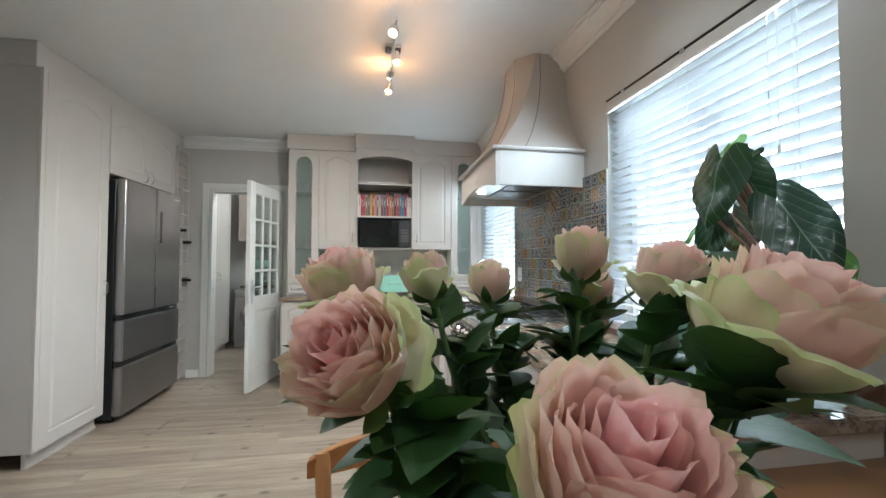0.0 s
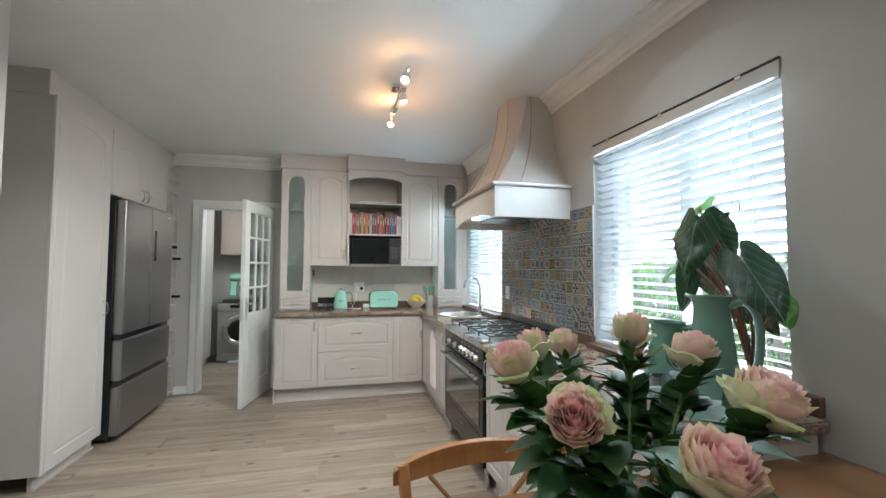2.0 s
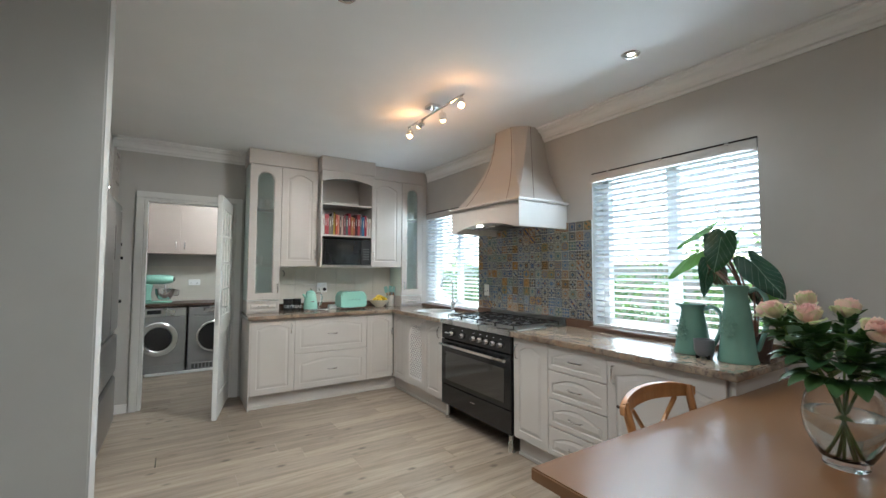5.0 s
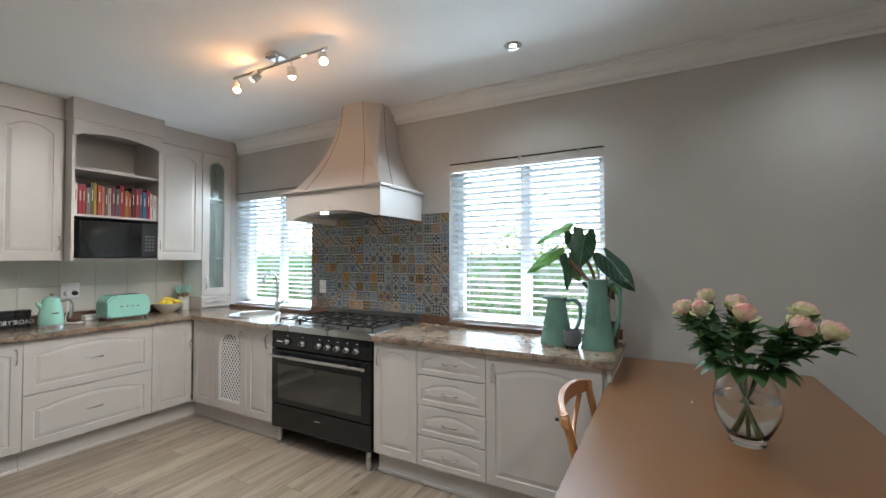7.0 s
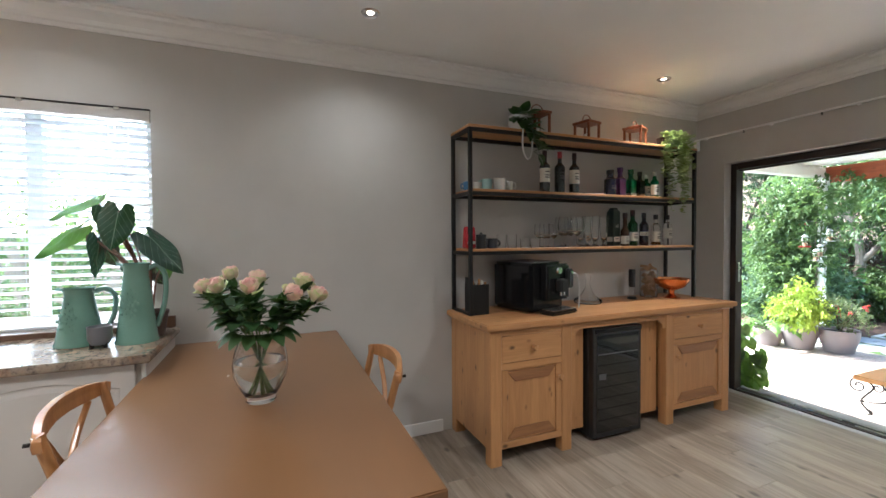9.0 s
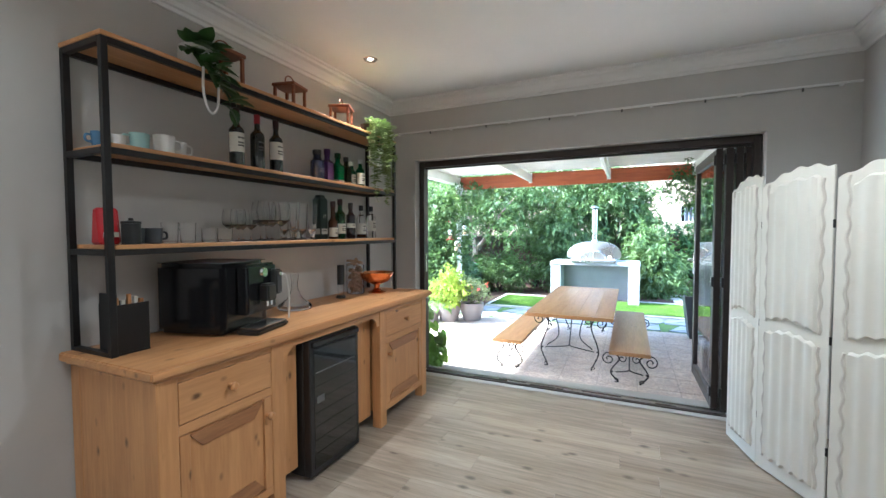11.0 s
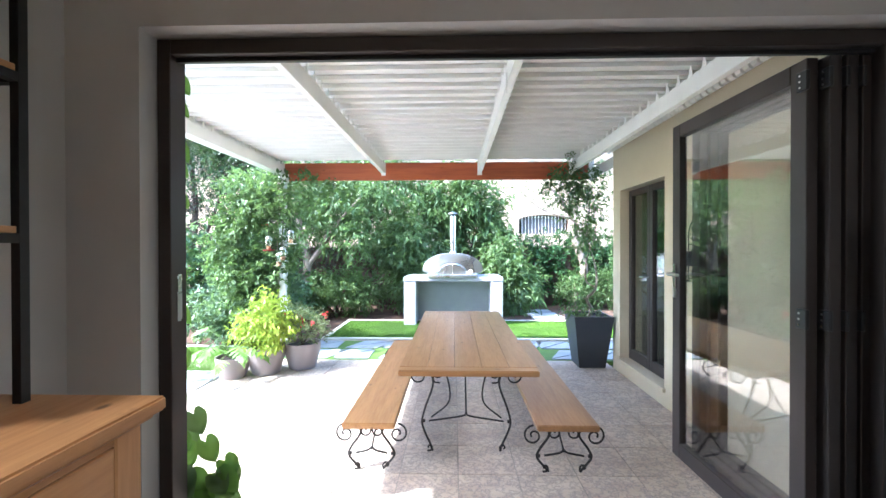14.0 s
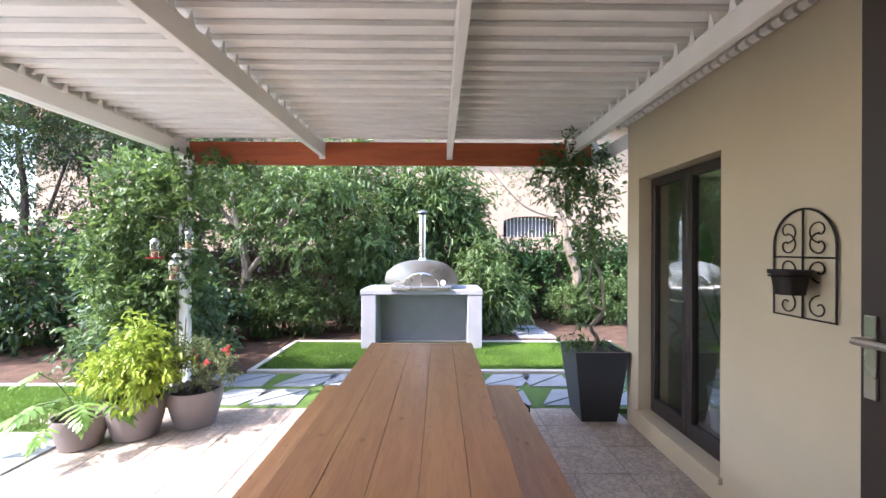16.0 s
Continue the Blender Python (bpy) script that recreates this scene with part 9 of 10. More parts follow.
part("door_rim", tube([(0.29 * math.cos(a), 0.375, 0.06 + 0.21 * math.sin(a)) for a in (math.pi * i / 18 for i in range(19))], 0.012, 8), M_CHROME, po, smooth=True)
part("door_handle", tube([(0, 0.40, 0.08), (0, 0.42, 0.10), (0, 0.42, 0.24), (0, 0.40, 0.26)], 0.01, 8), M_CHROME, po, smooth=True)
part("tray", box(-0.50, 0.50, 0.26, 0.50, 0.0, 0.055, 0.006), M_STEELL, po)
part("gauge", lathe([(0, 0.02), (0.04, 0.02), (0.045, 0.0)], 20, axis="y", at=(-0.36, 0.362, 0.11)), M_WHITE, po, smooth=True)
part("chimney", rod(0.062, 0.47, 1.26, 20, at=(0.0, 0.1, 0)), M_STEELL, po, smooth=True)
part("chimney_collar", lathe([(0.062, 0.46), (0.09, 0.47), (0.066, 0.52)], 20, at=(0.0, 0.1, 0)), M_CHROME, po, smooth=True)
part("chimney_cap", lathe([(0, 1.36), (0.10, 1.31), (0.105, 1.30), (0.08, 1.295), (0, 1.29)], 20, at=(0.0, 0.1, 0)), M_STEEL, po, smooth=True)
part("cap_stay", rod(0.05, 1.2601, 1.295, 12, at=(0.0, 0.1, 0)), M_BLACK, po)

# boundary wall, neighbour's house
setting(part("garden_wall", box(-6.5, 10, -13.45, -13.25, PAT - 0.06, 1.24, 0.01), M_BWALL))
nh = thing("neighbour_house", "peach plastered neighbouring house with an arched barred window", "house", (0, -18.0, PAT))
wall = bmesh.new()
for a in ((-9, -4.45, 0, 6.0), (-2.5, 14, 0, 6.0), (-4.45, -2.5, 0, 2.08), (-4.45, -2.5, 2.95, 6.0)):
    box(a[0], a[1], -0.4, 0.0, a[2], a[3], 0, wall)
part("wall", wall, M_NWALL, nh)
part("arch", prism([(-4.4505, 2.951), (-2.4995, 2.951), (-2.4995, 2.60)] + [(-3.475 + 0.97 * math.cos(a), 2.60 + 0.22 * math.sin(a)) for a in (math.pi * i / 14 for i in range(15))] + [(-4.4505, 2.60)], -0.38, -0.001, "y"), M_NWALL, nh)
wd = part("window", box(-4.45, -2.5, -0.36, -0.33, 2.08, 2.95), M_SMOKE, nh)
for i in range(15):
    part("bar", box(-4.36 + i * 0.13, -4.345 + i * 0.13, -0.20, -0.185, 2.085, 2.80), M_LOUV, wd)
part("curtain", box(-4.3, -2.7, -0.32, -0.31, 2.09, 2.7), M_DIM, wd)
part("window", box(3.4, 4.6, 0.0005, 0.02, 3.6, 4.7), M_SMOKE, nh)
part("roof", prism([(-10, 6.0), (15, 6.0), (13, 7.8), (-8, 7.8)], -5, 0.6, "y"), M_RTILE, nh)
nh2 = thing("neighbour_house", "low house with a terracotta tiled roof behind the trees", "house", (17, -34.0, PAT))
part("wall", box(-7, 8, -4, 4, 0, 2.4), M_NWALL, nh2)
part("roof", prism([(-8, 2.4), (9, 2.4), (4, 4.4), (-3, 4.4)], -4.6, 4.6, "y"), M_RTILE, nh2)

# lawns, kerbs and paving
def grass(name, x0, x1, y0, y1, n, label):
    base = part(name, box(x0, x1, y0, y1, PAT - 0.0597, PAT), M_LAWNB, None, "", "structure")
    rg_ = np.random.default_rng(5)
    p = np.column_stack([rg_.uniform(x0, x1, n), rg_.uniform(y0, y1, n), np.full(n, PAT)])
    a = rg_.uniform(0, 6.28, n)
    dx = np.column_stack([np.cos(a), np.sin(a), np.zeros(n)]) * 0.004
    tip = p + np.column_stack([rg_.normal(0, 0.010, n), rg_.normal(0, 0.010, n), rg_.uniform(0.018, 0.034, n)])
    V = np.stack([p - dx, p + dx, tip], 1)
    me = bpy.data.meshes.new("grass_blades")
    me.vertices.add(n * 3)
    me.vertices.foreach_set("co", V.ravel())
    me.loops.add(n * 3)
    me.loops.foreach_set("vertex_index", np.arange(n * 3, dtype=np.int32))
    me.polygons.add(n)
    me.polygons.foreach_set("loop_start", np.arange(n, dtype=np.int32) * 3)
    me.update(calc_edges=True)
    me.materials.append(M_LAWN)
    return tagged(new("grass_blades", me), label, "grass", kind="stuff")


grass("lawn", -3.3, 2.22, -10.62, -8.95, 90000, "short bright green lawn grass")
grass("lawn_far", 2.95, 7.5, -8.30, -7.12, 50000, "short shaded green lawn grass")
for a in ((-3.3, 2.22, -8.95, -8.87), (2.22, 2.29, -10.62, -8.87), (-3.3, 2.29, -10.69, -10.62)):
    setting(part("kerb", box(*a, PAT - 0.05, PAT + 0.03, 0.006), M_KERB))
setting(part("kerb", box(2.9, 7.5, -8.37, -8.305, PAT - 0.05, PAT + 0.025, 0.006), M_KERB))
gb = setting(part("paving_base", box(-2.9, 3.2, -8.86, -7.675, PAT - 0.0596, PAT - 0.008), M_LAWNB))
rs = random.Random(4)
for i in range(9):
    xa = -2.5 + i * 0.62
    for k in range(2):
        sh_ = 0.25 * ((i + k) % 2)
        y_hi, y_lo = (-7.72, -8.25) if k == 0 else (-8.31, -8.83)
        q = [(xa, y_hi), (xa + 0.56, y_hi), (xa + 0.56 - sh_, y_lo), (xa - sh_, y_lo)]
        tri = [(q[0], q[1], q[3]), (q[1], q[2], q[3])]
        for t3 in tri:
            cx, cy = sum(p[0] for p in t3) / 3, sum(p[1] for p in t3) / 3
            s3 = [(cx + (px - cx) * 0.87, cy + (py - cy) * 0.87) for px, py in t3]
            part("paving_slab", prism(s3, PAT - 0.0075, PAT + 0.005, "z"), M_PAVE, gb)
for y in (-11.2, -11.65, -12.1):
    setting(part("stepping_stone", box(-2.45 - 0.1 * (y + 11), -1.75 - 0.1 * (y + 11), y - 0.17, y + 0.17, PAT - 0.02, PAT + 0.01, 0.006), M_PAVE))
setting(part("pool_coping", box(2.9, 8, -7.05, -6.405, PAT - 0.03, PAT + 0.012, 0.004), M_PAVE))
setting(part("pool_coping_side", box(3.2, 8, -5.995, -3.5, PAT - 0.03, PAT + 0.012, 0.004), M_PAVE))
setting(part("pool_water", box(3.2, 9, -6.40, -6.0, PAT - 0.05, PAT + 0.0), M_WATERP))

# potted plants
def pot_round(at, r, h, label):
    t = thing("flower_pot", label, "pot", at, 0, "pots on the patio")
    part("pot", lathe([(0, 0), (r * 0.62, 0), (r * 0.72, 0.01), (r * 0.98, h * 0.7), (r, h), (r * 0.93, h), (r * 0.9, h * 0.85), (0, h * 0.85)], 32), M_GPOT, t, smooth=True)
    part("soil", rod(r * 0.89, h * 0.80, h * 0.87, 24), M_SOIL, t)
    return t


pot_round((2.40, -7.05, PAT), 0.235, 0.34, "taupe round pot with a lime green shrub")
pot_round((2.02, -7.28, PAT), 0.235, 0.34, "taupe round pot with a red flowering shrub")
pot_round((2.72, -6.86, PAT), 0.20, 0.26, "low taupe pot with a large leaved plant")
sl = limb_tree("lime_shrub", "lime green leafy shrub in a round pot", (2.40, -7.05, PAT + 0.29), [([(0, 0, 0), (0.02, 0, 0.2), (0.05, 0.02, 0.45)], 0.015, 0.006), ([(0, 0, 0), (-0.08, 0.03, 0.2), (-0.2, 0.05, 0.35)], 0.012, 0.005), ([(0, 0, 0), (0.1, -0.05, 0.2), (0.2, -0.1, 0.35)], 0.012, 0.005)], M_BARKD, "plant")
leaf_cloud("crown", sl, [(0.0, 0, 0.36, 0.26, 0.26, 0.22), (-0.14, 0.1, 0.28, 0.2, 0.2, 0.17), (0.16, 0.0, 0.25, 0.2, 0.22, 0.18), (0.02, 0, 0.58, 0.13, 0.13, 0.10)], 3000, 0.06, LF["lime"], 0.42, 0.8, 2)
sr = limb_tree("flowering_shrub", "small dark shrub with red flowers in a round pot", (2.02, -7.28, PAT + 0.29), [([(0, 0, 0), (0.02, 0, 0.2), (0.05, 0.02, 0.4)], 0.012, 0.004), ([(0, 0, 0), (-0.12, 0.03, 0.2), (-0.22, 0.05, 0.38)], 0.01, 0.004)], M_BARKD, "plant")
leaf_cloud("crown", sr, [(0, 0, 0.28, 0.28, 0.28, 0.22), (-0.2, 0, 0.22, 0.15, 0.18, 0.15), (0.1, 0, 0.42, 0.18, 0.18, 0.12)], 2600, 0.028, LF["olive"], 0.5, 0.2, 3)
leaf_cloud("flowers", sr, [(-0.12, 0.05, 0.36, 0.2, 0.2, 0.10), (0.05, 0.1, 0.40, 0.12, 0.12, 0.08)], 55, 0.035, LF["red"], 0.9, 0.0, 4)
mo = thing("monstera", "bright green split leaved plant in a low pot", "plant", (2.72, -6.86, PAT + 0.22))
M_MONS = leafy("monstera_leaf", (0.16, 0.32, 0.08), (0.28, 0.44, 0.14), 0.35, 0.35)
rm = random.Random(8)
for i in range(12):
    a = i * 0.62 + rm.uniform(-0.2, 0.2)
    L, z = rm.uniform(0.22, 0.42), rm.uniform(0.05, 0.42)
    p = Vector((L * math.cos(a), L * math.sin(a), z))
    part("stalk", tube(bez([(0, 0, 0), tuple(p * 0.5 + Vector((0, 0, 0.08))), tuple(p)], 4), 0.005, 6), M_STEM, mo)
    bm = bmesh.new()
    d = Vector((math.cos(a), math.sin(a), -0.55)).normalized()
    sd = d.cross(Vector((0, 0, 1))).normalized()
    s_ = rm.uniform(0.75, 1.15)
    for k in range(6):
        for s in (-1, 1):
            st0 = p + d * 0.035 * k * s_
            dirn = (d * (0.2 + 0.13 * k) + sd * s * (1 - 0.13 * k)).normalized()
            leaf_blade(st0, st0 + dirn * 0.14 * s_ * (1 - 0.09 * k), (0, 0, 1), 0.042 * s_, bm, 4, 0.1, 0.25)
    leaf_blade(p, p + d * 0.28 * s_, (0, 0, 1), 0.07 * s_, bm, 5, 0.1, 0.2)
    part("leaf", bm, M_MONS, mo)
sq = thing("square_planter", "tall tapered charcoal square planter", "planter", (-1.79, -7.50, PAT))
bm = bmesh.new()
lo = [bm.verts.new((sx * 0.17, sy * 0.17, 0)) for sx, sy in ((-1, -1), (1, -1), (1, 1), (-1, 1))]
hi = [bm.verts.new((sx * 0.255, sy * 0.255, 0.68)) for sx, sy in ((-1, -1), (1, -1), (1, 1), (-1, 1))]
hi2 = [bm.verts.new((sx * 0.225, sy * 0.225, 0.68)) for sx, sy in ((-1, -1), (1, -1), (1, 1), (-1, 1))]
dn = [bm.verts.new((sx * 0.22, sy * 0.22, 0.62)) for sx, sy in ((-1, -1), (1, -1), (1, 1), (-1, 1))]
bm.faces.new(lo[::-1])
for a, c_ in ((lo, hi), (hi, hi2), (hi2, dn)):
    for i in range(4):
        bm.faces.new((a[i], a[(i + 1) % 4], c_[(i + 1) % 4], c_[i]))
bm.faces.new(dn)
part("body", bm, M_DPOT, sq)
part("soil", box(-0.215, 0.215, -0.215, 0.215, 0.6205, 0.635), M_SOIL, sq)
tw = limb_tree("climbing_tree", "twisted slender tree climbing from the planter to the beam", (-1.79, -7.50, PAT + 0.63), [
    ([(0, 0, 0), (-0.05, -0.02, 0.12), (0.02, 0, 0.25), (-0.12, -0.05, 0.40), (-0.16, -0.2, 0.7), (-0.1, -0.35, 1.1), (-0.15, -0.4, 1.6), (-0.05, -0.4, 2.1)], 0.026, 0.008),
    ([(-0.12, -0.05, 0.40), (0.0, -0.1, 0.5), (-0.05, -0.2, 0.8), (-0.2, -0.3, 1.2), (-0.18, -0.4, 1.9)], 0.014, 0.005),
    ([(0.02, 0, 0.25), (0.15, 0.05, 0.28), (0.22, 0.08, 0.2)], 0.01, 0.004),
    ([(-0.1, -0.35, 1.1), (0.15, -0.35, 1.4), (0.3, -0.4, 1.75)], 0.01, 0.004)], M_BARK)
leaf_cloud("crown", tw, [(-0.12, -0.4, 1.5, 0.28, 0.3, 0.5), (0.05, -0.4, 1.95, 0.45, 0.3, 0.22), (0.2, -0.45, 1.75, 0.3, 0.25, 0.25), (-0.1, -0.35, 1.05, 0.16, 0.2, 0.25), (0.24, 0.08, 0.2, 0.10, 0.1, 0.08)], 2600, 0.06, LF["mid"], 0.4, 0.5, 6, 0.5)
leaf_cloud("planter_herbs", sq, [(0, 0, 0.66, 0.2, 0.2, 0.05)], 500, 0.03, LF["mid"], 0.5, 0.0, 12)

# climbers, shrubs, trees
cl = thing("climbing_plant", "leafy climber wrapped round the pergola post", "climber", (2.60, -8.06, PAT))
for k in range(4):
    pts = [(0.065 * math.cos(k * 1.6 + 3.0 * t) + 0.02, 0.065 * math.sin(k * 1.6 + 3.0 * t), 0.02 + 2.6 * t) for t in (j / 14 for j in range(15))]
    part("stem", tube(pts, 0.008, 6), M_BARK, cl, smooth=True)
leaf_cloud("crown", cl, [(0.2, 0.0, 2.2, 0.5, 0.35, 0.32), (0.6, 0.05, 1.95, 0.42, 0.30, 0.38), (-0.35, 0.1, 2.5, 0.45, 0.16, 0.14), (0.05, 0, 1.5, 0.22, 0.2, 0.35), (0.55, 0.0, 2.45, 0.35, 0.25, 0.22), (0.9, 0, 1.7, 0.25, 0.25, 0.3), (0.7, 0.05, 1.2, 0.3, 0.25, 0.4), (-0.1, 0.05, 2.1, 0.25, 0.2, 0.3), (0.3, 0, 1.25, 0.4, 0.25, 0.4), (0.45, 0, 0.8, 0.4, 0.25, 0.35)], 9500, 0.07, LF["mid"], 0.5, 0.3, 7, 0.45)
leaf_cloud("flowers", cl, [(0.45, 0.1, 1.95, 0.2, 0.2, 0.2)], 12, 0.045, LF["red"], 0.9, 0.0, 8)
hang = [(2.30, -7.62, 1.18), (2.47, -7.55, 1.33), (2.22, -7.70, 1.42), (2.40, -7.72, 1.10)]
for i, (x, y, z) in enumerate(hang):
    fd_ = thing("bird_feeder", "hanging glass and pale metal bird feeder lantern", "bird feeder", (x + 0.12, y, z), 25 * i, "bird feeders on the post")
    part("tray", lathe([(0, -0.12), (0.075, -0.12), (0.085, -0.105), (0.07, -0.112), (0, -0.112)], 18), M_REDC if i == 1 else M_STEELL, fd_, smooth=True)
    part("glass", lathe([(0.04, -0.112), (0.05, -0.02), (0.038, 0.05), (0.036, 0.05), (0.047, -0.02), (0.037, -0.112)], 16), M_GLASS, fd_, smooth=True)
    part("cap", lathe([(0, 0.085), (0.02, 0.08), (0.045, 0.052), (0.045, 0.045), (0, 0.05)], 16), M_STEELL, fd_, smooth=True)
    part("seed", rod(0.033, -0.11, -0.05, 12), M_CORK, fd_)
    part("hanger", tube([(0, 0, 0.083), (0, 0, 0.16), (2.48 - x, -8.02 - y, 0.24)], 0.004, 6), M_IRON, fd_)


def shrub(name, label, at, blobs, n, size, mat, seed, wide=0.4, droop=0.35, stems=4, cat="shrub", shell=0.4):
    t = thing(name, label, cat, at)
    rr = random.Random(seed)
    top = max(b_[2] for b_ in blobs)
    for i in range(stems):
        b_ = blobs[i % len(blobs)]
        part("stem", tube(bez([(rr.uniform(-0.1, 0.1), rr.uniform(-0.1, 0.1), 0), (b_[0] * 0.4, b_[1] * 0.4, b_[2] * 0.5), (b_[0], b_[1], b_[2])], 5), [0.028 - 0.0018 * q for q in range(11)], 6), M_BARKD, t, smooth=True)
    leaf_cloud("crown", t, blobs, n, size, mat, wide, droop, seed, shell)
    return t


shrub("shrub", "round bright green shrub in the mulch bed", (2.75, -11.3, PAT), [(0, 0, 0.55, 0.85, 0.6, 0.50), (0.5, 0.1, 0.5, 0.5, 0.5, 0.42), (-0.5, 0, 0.6, 0.5, 0.5, 0.45)], 7000, 0.075, LF["mid"], 31, 0.45)
shrub("shrub", "grey green shrub behind the round pots", (3.35, -8.65, PAT), [(0, 0, 0.8, 0.55, 0.4, 0.75), (0.35, 0, 0.4, 0.6, 0.4, 0.38), (-0.1, 0.1, 1.35, 0.45, 0.3, 0.4), (0.1, 0, 1.6, 0.3, 0.3, 0.3), (-0.5, 0, 0.6, 0.35, 0.3, 0.5)], 9000, 0.085, LF["blue"], 32, 0.45)
shrub("shrub", "low blue green shrub by the lawn edge", (4.2, -9.6, PAT), [(0, 0, 0.5, 0.7, 0.5, 0.5), (-0.6, 0, 0.7, 0.5, 0.4, 0.5)], 5000, 0.085, LF["blue"], 33, 0.4)
shrub("hedge", "tall dark glossy hedge along the garden boundary", (6.6, -10.4, PAT), [(-2.0, 0, 0.95, 1.1, 0.8, 0.85), (0, 0.2, 1.0, 1.3, 0.9, 0.95), (1.8, 0.4, 1.05, 1.3, 0.9, 1.0), (3.4, 0.8, 1.0, 1.2, 1.0, 1.0), (-2.8, -0.2, 0.6, 0.5, 0.5, 0.5)], 16000, 0.13, LF["dark"], 34, 0.5)
shrub("shrub", "dense drooping green shrub beside the oven", (0.95, -12.1, PAT), [(0, 0, 0.9, 0.75, 0.6, 0.9), (0.35, 0.2, 1.7, 0.5, 0.5, 0.6), (-0.3, 0.3, 0.6, 0.55, 0.5, 0.5)], 7500, 0.16, LF["mid"], 35, 0.25, 0.9)
shrub("shrub", "low dense drooping green shrub beside the oven", (-1.35, -11.9, PAT), [(0.1, 0, 0.7, 0.5, 0.45, 0.7), (0.25, 0, 1.25, 0.4, 0.4, 0.45), (-0.1, 0.2, 0.5, 0.4, 0.4, 0.4)], 4500, 0.15, LF["mid"], 36, 0.25, 0.9)
shrub("tall_shrub", "tall leafy screen of long drooping leaves behind the oven", (1.9, -12.6, PAT), [(0, 0, 2.3, 1.1, 0.5, 0.95), (1.1, 0, 2.8, 0.9, 0.6, 0.8), (-1.2, 0, 2.0, 0.8, 0.5, 0.9), (-1.9, 0, 2.9, 0.9, 0.5, 0.7), (0.2, 0, 3.4, 1.2, 0.5, 0.6)], 9000, 0.18, LF["mid"], 37, 0.25, 0.8, 9)
shrub("tall_shrub", "tall leafy screen of drooping leaves before the peach house", (-0.45, -12.8, PAT), [(0, 0, 2.2, 0.8, 0.5, 0.8), (-0.35, 0, 2.0, 0.4, 0.4, 0.6), (0.0, 0.1, 2.9, 0.6, 0.4, 0.6), (0.7, 0, 2.9, 0.8, 0.4, 0.7)], 5500, 0.17, LF["mid"], 38, 0.27, 0.8, 8)
shrub("tall_shrub", "bare pinkish twiggy bush against the neighbour's wall", (0.3, -13.0, PAT), [(0, 0, 2.6, 1.3, 0.3, 1.0), (1.5, 0, 3.2, 1.0, 0.3, 0.8)], 2600, 0.07, LF["rust"], 39, 0.4, 0.2, 16)
shrub("hedge", "clipped ivy hedge covering the boundary wall", (-3.2, -13.0, PAT), [(-1.6, 0, 0.95, 1.1, 0.25, 0.98), (0, 0, 0.95, 1.1, 0.25, 0.98), (1.4, 0, 0.95, 0.9, 0.25, 0.98), (-3.0, 0, 0.95, 1.1, 0.25, 0.98), (0.7, 0, 1.6, 1.0, 0.22, 0.34), (-1.0, 0, 1.6, 1.2, 0.22, 0.34)], 15000, 0.07, LF["ivy"], 40, 0.7, 0.5)
shrub("shrub", "leafy green shrub at the foot of the pale tree", (-3.9, -12.6, PAT), [(0, 0, 0.6, 0.8, 0.4, 0.6), (0.8, 0.1, 0.45, 0.4, 0.35, 0.4)], 5000, 0.08, LF["mid"], 41, 0.4)
t1 = limb_tree("tree", "pale barked leaning tree with a thin arched crown", (-3.05, -13.0 + 0.35, PAT), [
    ([(0, 0, 0), (-0.12, 0, 0.5), (-0.30, 0, 1.0), (-0.15, 0, 1.5), (-0.05, 0, 1.8)], 0.12, 0.08),
    ([(-0.05, 0, 1.8), (0.0, 0, 2.3), (0.5, 0.1, 3.0), (1.0, 0.1, 3.3)], 0.06, 0.015),
    ([(-0.05, 0, 1.8), (-0.35, 0, 2.1), (-0.7, 0, 2.7), (-1.1, 0, 3.1)], 0.05, 0.015),
    ([(0.0, 0, 2.3), (0.9, 0.1, 2.6), (1.7, 0.2, 3.4)], 0.03, 0.01),
    ([(0.0, 0, 2.3), (-0.2, 0.1, 2.8), (-0.1, 0.2, 3.6)], 0.03, 0.01)], M_BARK)
leaf_cloud("crown", t1, [(0.9, 0, 3.1, 1.2, 0.6, 0.5), (-0.7, 0, 3.1, 0.9, 0.6, 0.4), (0.2, 0, 3.6, 1.4, 0.7, 0.4), (1.6, 0.1, 3.0, 0.6, 0.4, 0.4)], 1900, 0.055, LF["olive"], 0.35, 0.2, 42, 0.6)
t2 = limb_tree("tree", "grey barked tree with forked limbs beside the mulch bed", (3.35, -11.0, PAT), [
    ([(0, 0, 0), (0.0, 0, 0.7), (-0.05, 0, 1.3), (0.1, 0, 2.0), (0.25, 0, 2.9)], 0.11, 0.05),
    ([(-0.05, 0, 1.15), (-0.4, 0, 1.6), (-0.75, 0.1, 2.1), (-1.3, 0.1, 2.7)], 0.06, 0.02),
    ([(-0.4, 0, 1.6), (-0.5, 0, 2.0), (-0.45, 0, 2.6)], 0.03, 0.012),
    ([(0.1, 0, 2.0), (0.6, 0, 2.6), (0.9, 0, 3.2)], 0.04, 0.015)], M_BARK)
leaf_cloud("crown", t2, [(-0.9, 0, 2.5, 0.9, 0.7, 0.55), (0.2, 0, 2.9, 1.1, 0.8, 0.6), (-1.6, 0, 2.9, 0.8, 0.6, 0.5), (-0.2, 0, 1.9, 0.55, 0.5, 0.4), (0.9, 0, 2.4, 0.6, 0.5, 0.4), (-1.2, 0.3, 1.75, 0.5, 0.45, 0.4)], 6500, 0.11, LF["mid"], 0.38, 0.6, 43, 0.45)
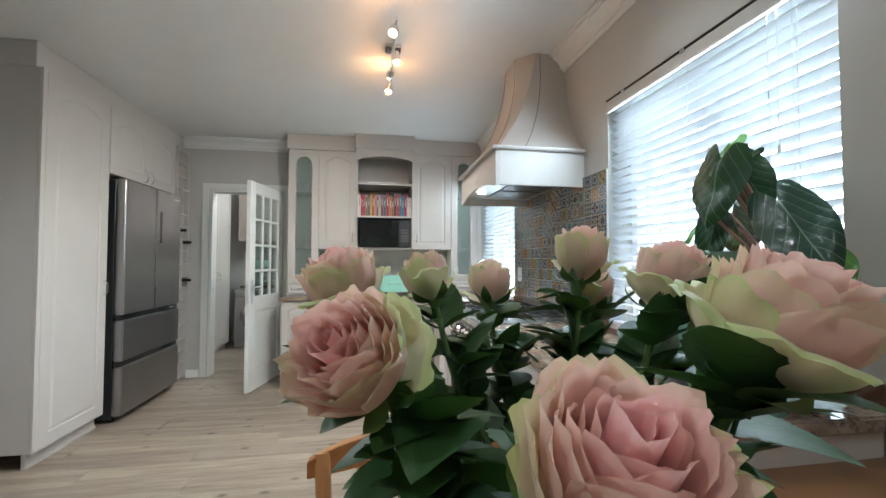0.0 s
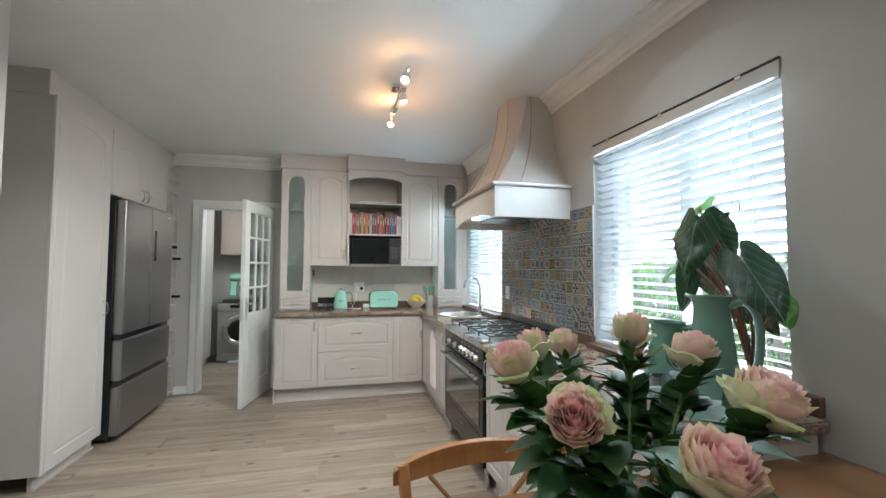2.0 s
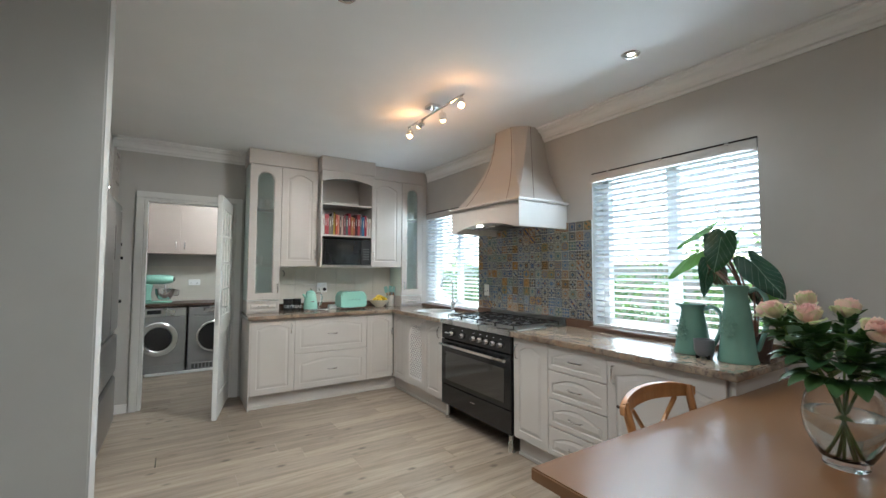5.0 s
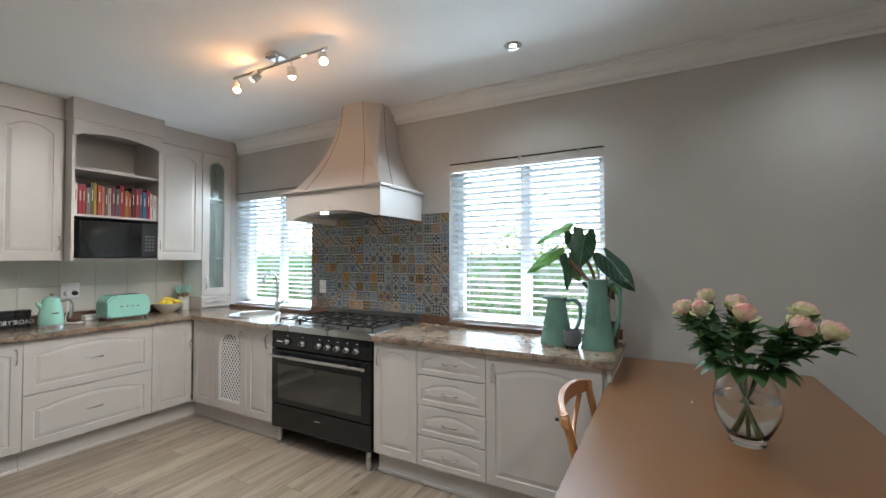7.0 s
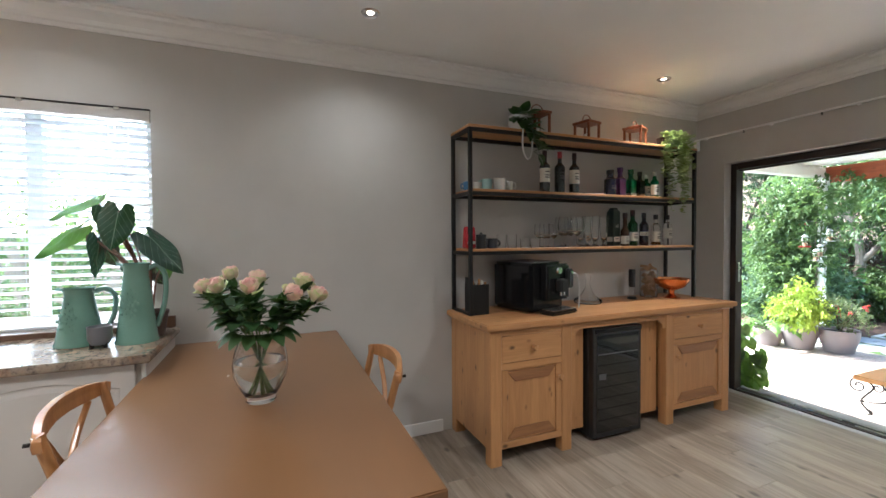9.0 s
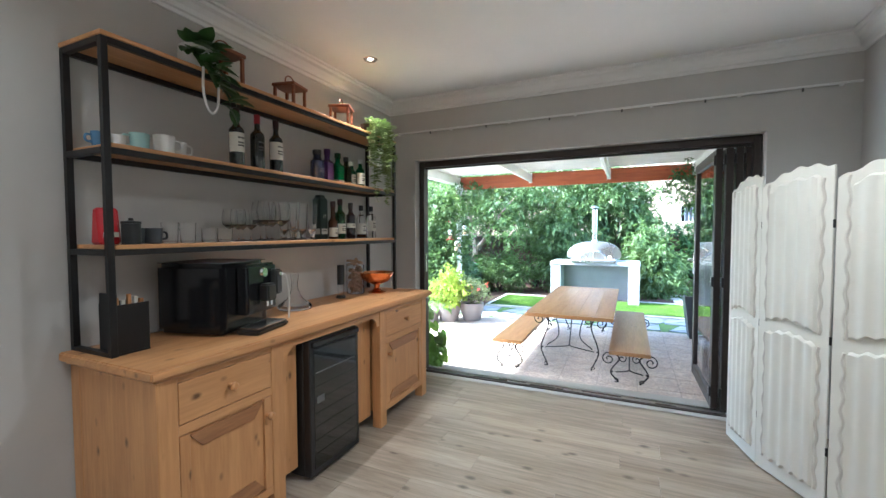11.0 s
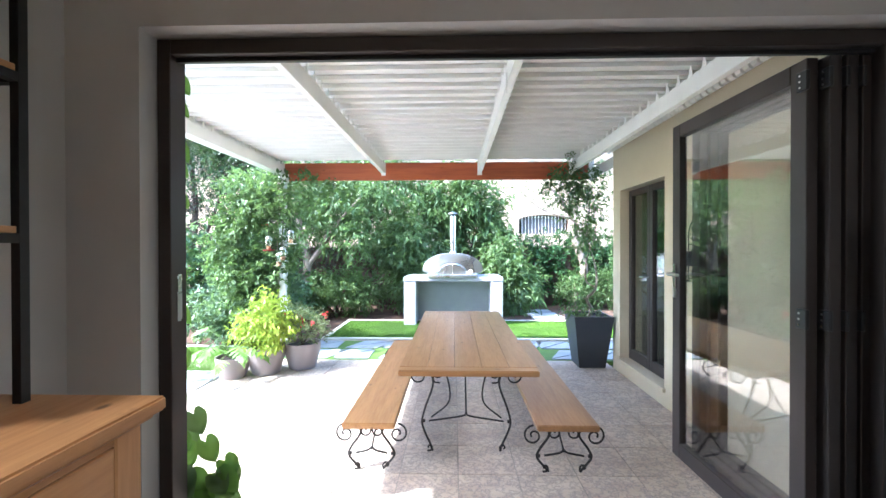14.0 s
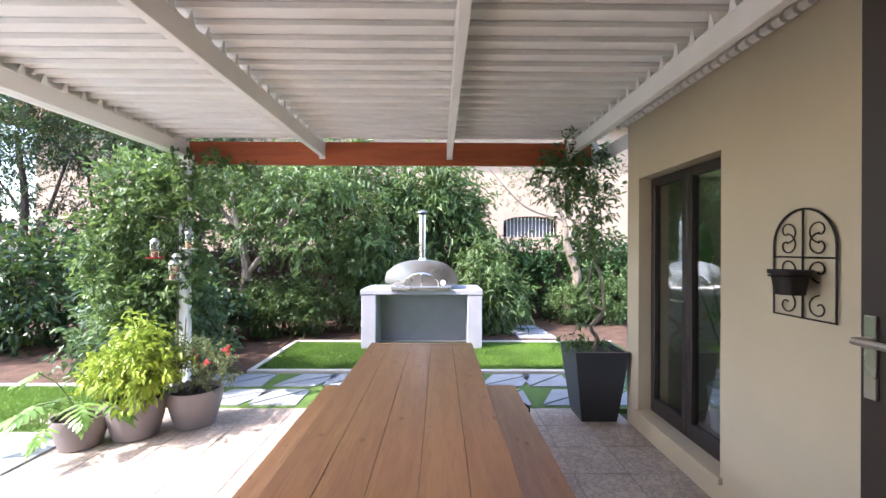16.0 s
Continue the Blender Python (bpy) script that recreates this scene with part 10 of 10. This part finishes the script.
for i, (x, y, s) in enumerate(((5.2, -12.2, 1.0), (6.9, -12.6, 1.15), (8.8, -12.4, 1.1), (11.2, -12.8, 1.2))):
    tt = limb_tree("tree", "dark multi stemmed tree with a thin high crown", (x, y, PAT), [
        ([(0, 0, 0), (0.05, 0, 1.2 * s), (-0.05, 0, 2.4 * s), (0.15, 0, 3.8 * s)], 0.11 * s, 0.04),
        ([(0, 0, 0.7), (0.4 * s, 0, 1.8 * s), (0.65 * s, 0, 3.4 * s)], 0.07, 0.02),
        ([(0.02, 0, 1.1), (-0.5 * s, 0, 2.2 * s), (-0.9 * s, 0, 3.3 * s)], 0.06, 0.02),
        ([(0, 0, 2.2 * s), (0.5, 0.2, 3.0 * s), (1.1, 0.2, 3.6 * s)], 0.03, 0.01)], M_BARKD)
    leaf_cloud("crown", tt, [(0, 0, 3.7 * s, 1.3, 0.9, 0.7), (0.8, 0, 3.2 * s, 0.9, 0.8, 0.6), (-0.9, 0, 3.3 * s, 0.9, 0.8, 0.6), (0, 0, 4.5 * s, 1.4, 0.9, 0.6), (0.1, 0, 2.5 * s, 0.9, 0.6, 0.4), (1.1, 0, 4.1 * s, 1.0, 0.9, 0.6), (-1.1, 0, 4.2 * s, 1.0, 0.9, 0.6)], 15000, 0.075, LF["shade"] if i % 2 else LF["dark"], 0.35, 0.3, 50 + i, 0.6)
shrub("tall_shrub", "dusky twiggy hedge below the far roofs", (6.5, -13.0, PAT), [(-2.4, 0, 1.7, 1.3, 0.4, 0.9), (0, 0, 1.8, 1.4, 0.4, 0.9), (2.4, 0, 1.8, 1.4, 0.4, 0.9), (5, 0, 1.8, 1.6, 0.4, 0.9)], 15000, 0.09, LF["shade"], 61, 0.35, 0.2, 18)
jv = thing("jamb_vine", "broad leaved vine growing up beside the folding door jamb", "climber", (1.27, -3.72, PAT))
part("vine_stem", tube(bez([(0.1, -0.1, 0), (0.0, -0.03, 0.7), (0.04, 0.02, 1.4), (0.04, 0.02, 2.4)], 8), 0.007, 6), M_STEM, jv)
M_VINE = leafy("vine_leaf", (0.10, 0.24, 0.03), (0.20, 0.36, 0.05), 0.3, 0.4)
rv_ = random.Random(17)
for i in range(17):
    z = 0.95 + 1.45 * i / 17 + rv_.uniform(-0.04, 0.04)
    p = Vector((-0.025 + rv_.uniform(-0.012, 0.012), 0.03, z))
    a = rv_.uniform(2.2, 4.2)
    dd_ = Vector((math.cos(a) * rv_.uniform(0.2, 0.9), math.sin(a) * 0.2, -1)).normalized()
    heart_leaf("leaf", jv, p, p + dd_ * rv_.uniform(0.05, 0.115), (math.cos(a) * 0.5, 1, 0.2), rv_.uniform(0.05, 0.095), M_VINE, 0.15, 8, 4)
for i in range(70):
    a, r_ = rv_.uniform(1.8, 4.6), rv_.uniform(0.05, 0.34)
    z = 0.10 + 0.90 * rv_.random() * (1 - r_ * 1.6)
    p = Vector((0.02 + r_ * math.cos(a), 0.08 + 0.25 * math.sin(a) * r_, z + 0.1))
    dd_ = Vector((math.cos(a) * 0.6, rv_.uniform(-0.3, 0.5), -0.8)).normalized()
    heart_leaf("leaf", jv, p, p + dd_ * rv_.uniform(0.08, 0.13), (math.cos(a) * 0.4, 1, 0.35), 0.09, M_VINE if i % 3 else LF["mid"], 0.15, 8, 4)

# east side, seen through the blinds
shrub("hedge", "green garden hedge outside the kitchen windows", (5.2, 2.4, PAT), [(0, -3, 0.9, 0.6, 1.2, 0.9), (0, -1, 1.05, 0.6, 1.3, 1.0), (0, 1.2, 0.95, 0.6, 1.3, 0.95), (0, 3.4, 1.0, 0.6, 1.3, 1.0), (0.3, 0.4, 1.9, 0.5, 0.5, 0.45), (0.3, -1.8, 1.7, 0.5, 0.6, 0.4), (0, 5.4, 1.0, 0.6, 1.3, 1.0), (0, 7.5, 1.2, 0.6, 1.4, 1.2)], 15000, 0.09, LF["mid"], 71, 0.45)
setting(part("side_paving", box(1.66, 4.3, -3.0, 9.0, PAT - 0.0595, PAT - 0.004), M_PAVE))
setting(part("side_wall", box(7.0, 7.2, -3.0, 12.0, PAT - 0.06, 1.5, 0.01), M_NWALL))

# ---- patio tiles ----
tile_sizes = {}
rt2 = random.Random(2)
s = 0.412
for i in range(18):
    for j in range(10):
        x0, x1 = -2.07 + i * s, min(-2.07 + (i + 1) * s, 5.49)
        y0, y1 = -7.665 + j * s, min(-7.665 + (j + 1) * s, -3.625)
        if y1 - y0 < 0.05 or (x0 > 3.15 and y1 > -6.5) or (x0 > 2.85 and y1 > -7.0):
            continue
        key = (round(x1 - x0, 3), round(y1 - y0, 3))
        if key not in tile_sizes:
            bm = box(0.003, key[0] - 0.003, 0.003, key[1] - 0.003, -0.0055, 0.0, 0.0015)
            me = bpy.data.meshes.new("tile")
            bm.to_mesh(me)
            bm.free()
            me.materials.append(M_STONE)
            tile_sizes[key] = me
        ob = new("tile", tile_sizes[key])
        ob.parent = pat
        ob.location = (x0, y0, PAT + rt2.uniform(-0.0006, 0.0006))

# ---- floor boards ----
rnd = random.Random(5)
row, y = 0, YS - 0.02
board_meshes = {}
while y < 7.1:
    y1 = min(y + 0.192, 7.12)
    x = -2.45 - rnd.random() * 1.1
    while x < XE:
        x1 = x + 1.28
        a, b = max(x, -2.44), min(x1, XE)
        if b - a > 0.03:
            key = (round(b - a, 2), round(y1 - y, 3))
            if key not in board_meshes:
                w, d = b - a, y1 - y
                bm = box(0.0006, w - 0.0006, 0.0006, d - 0.0006, -0.0078, 0.0, 0.0012)
                me = bpy.data.meshes.new("plank")
                bm.to_mesh(me)
                bm.free()
                me.materials.append(M_PLANK)
                board_meshes[key] = me
            ob = new("plank", board_meshes[key])
            ob.parent = floor
            ob.location = (a, y, 0)
        x = x1
    y = y1
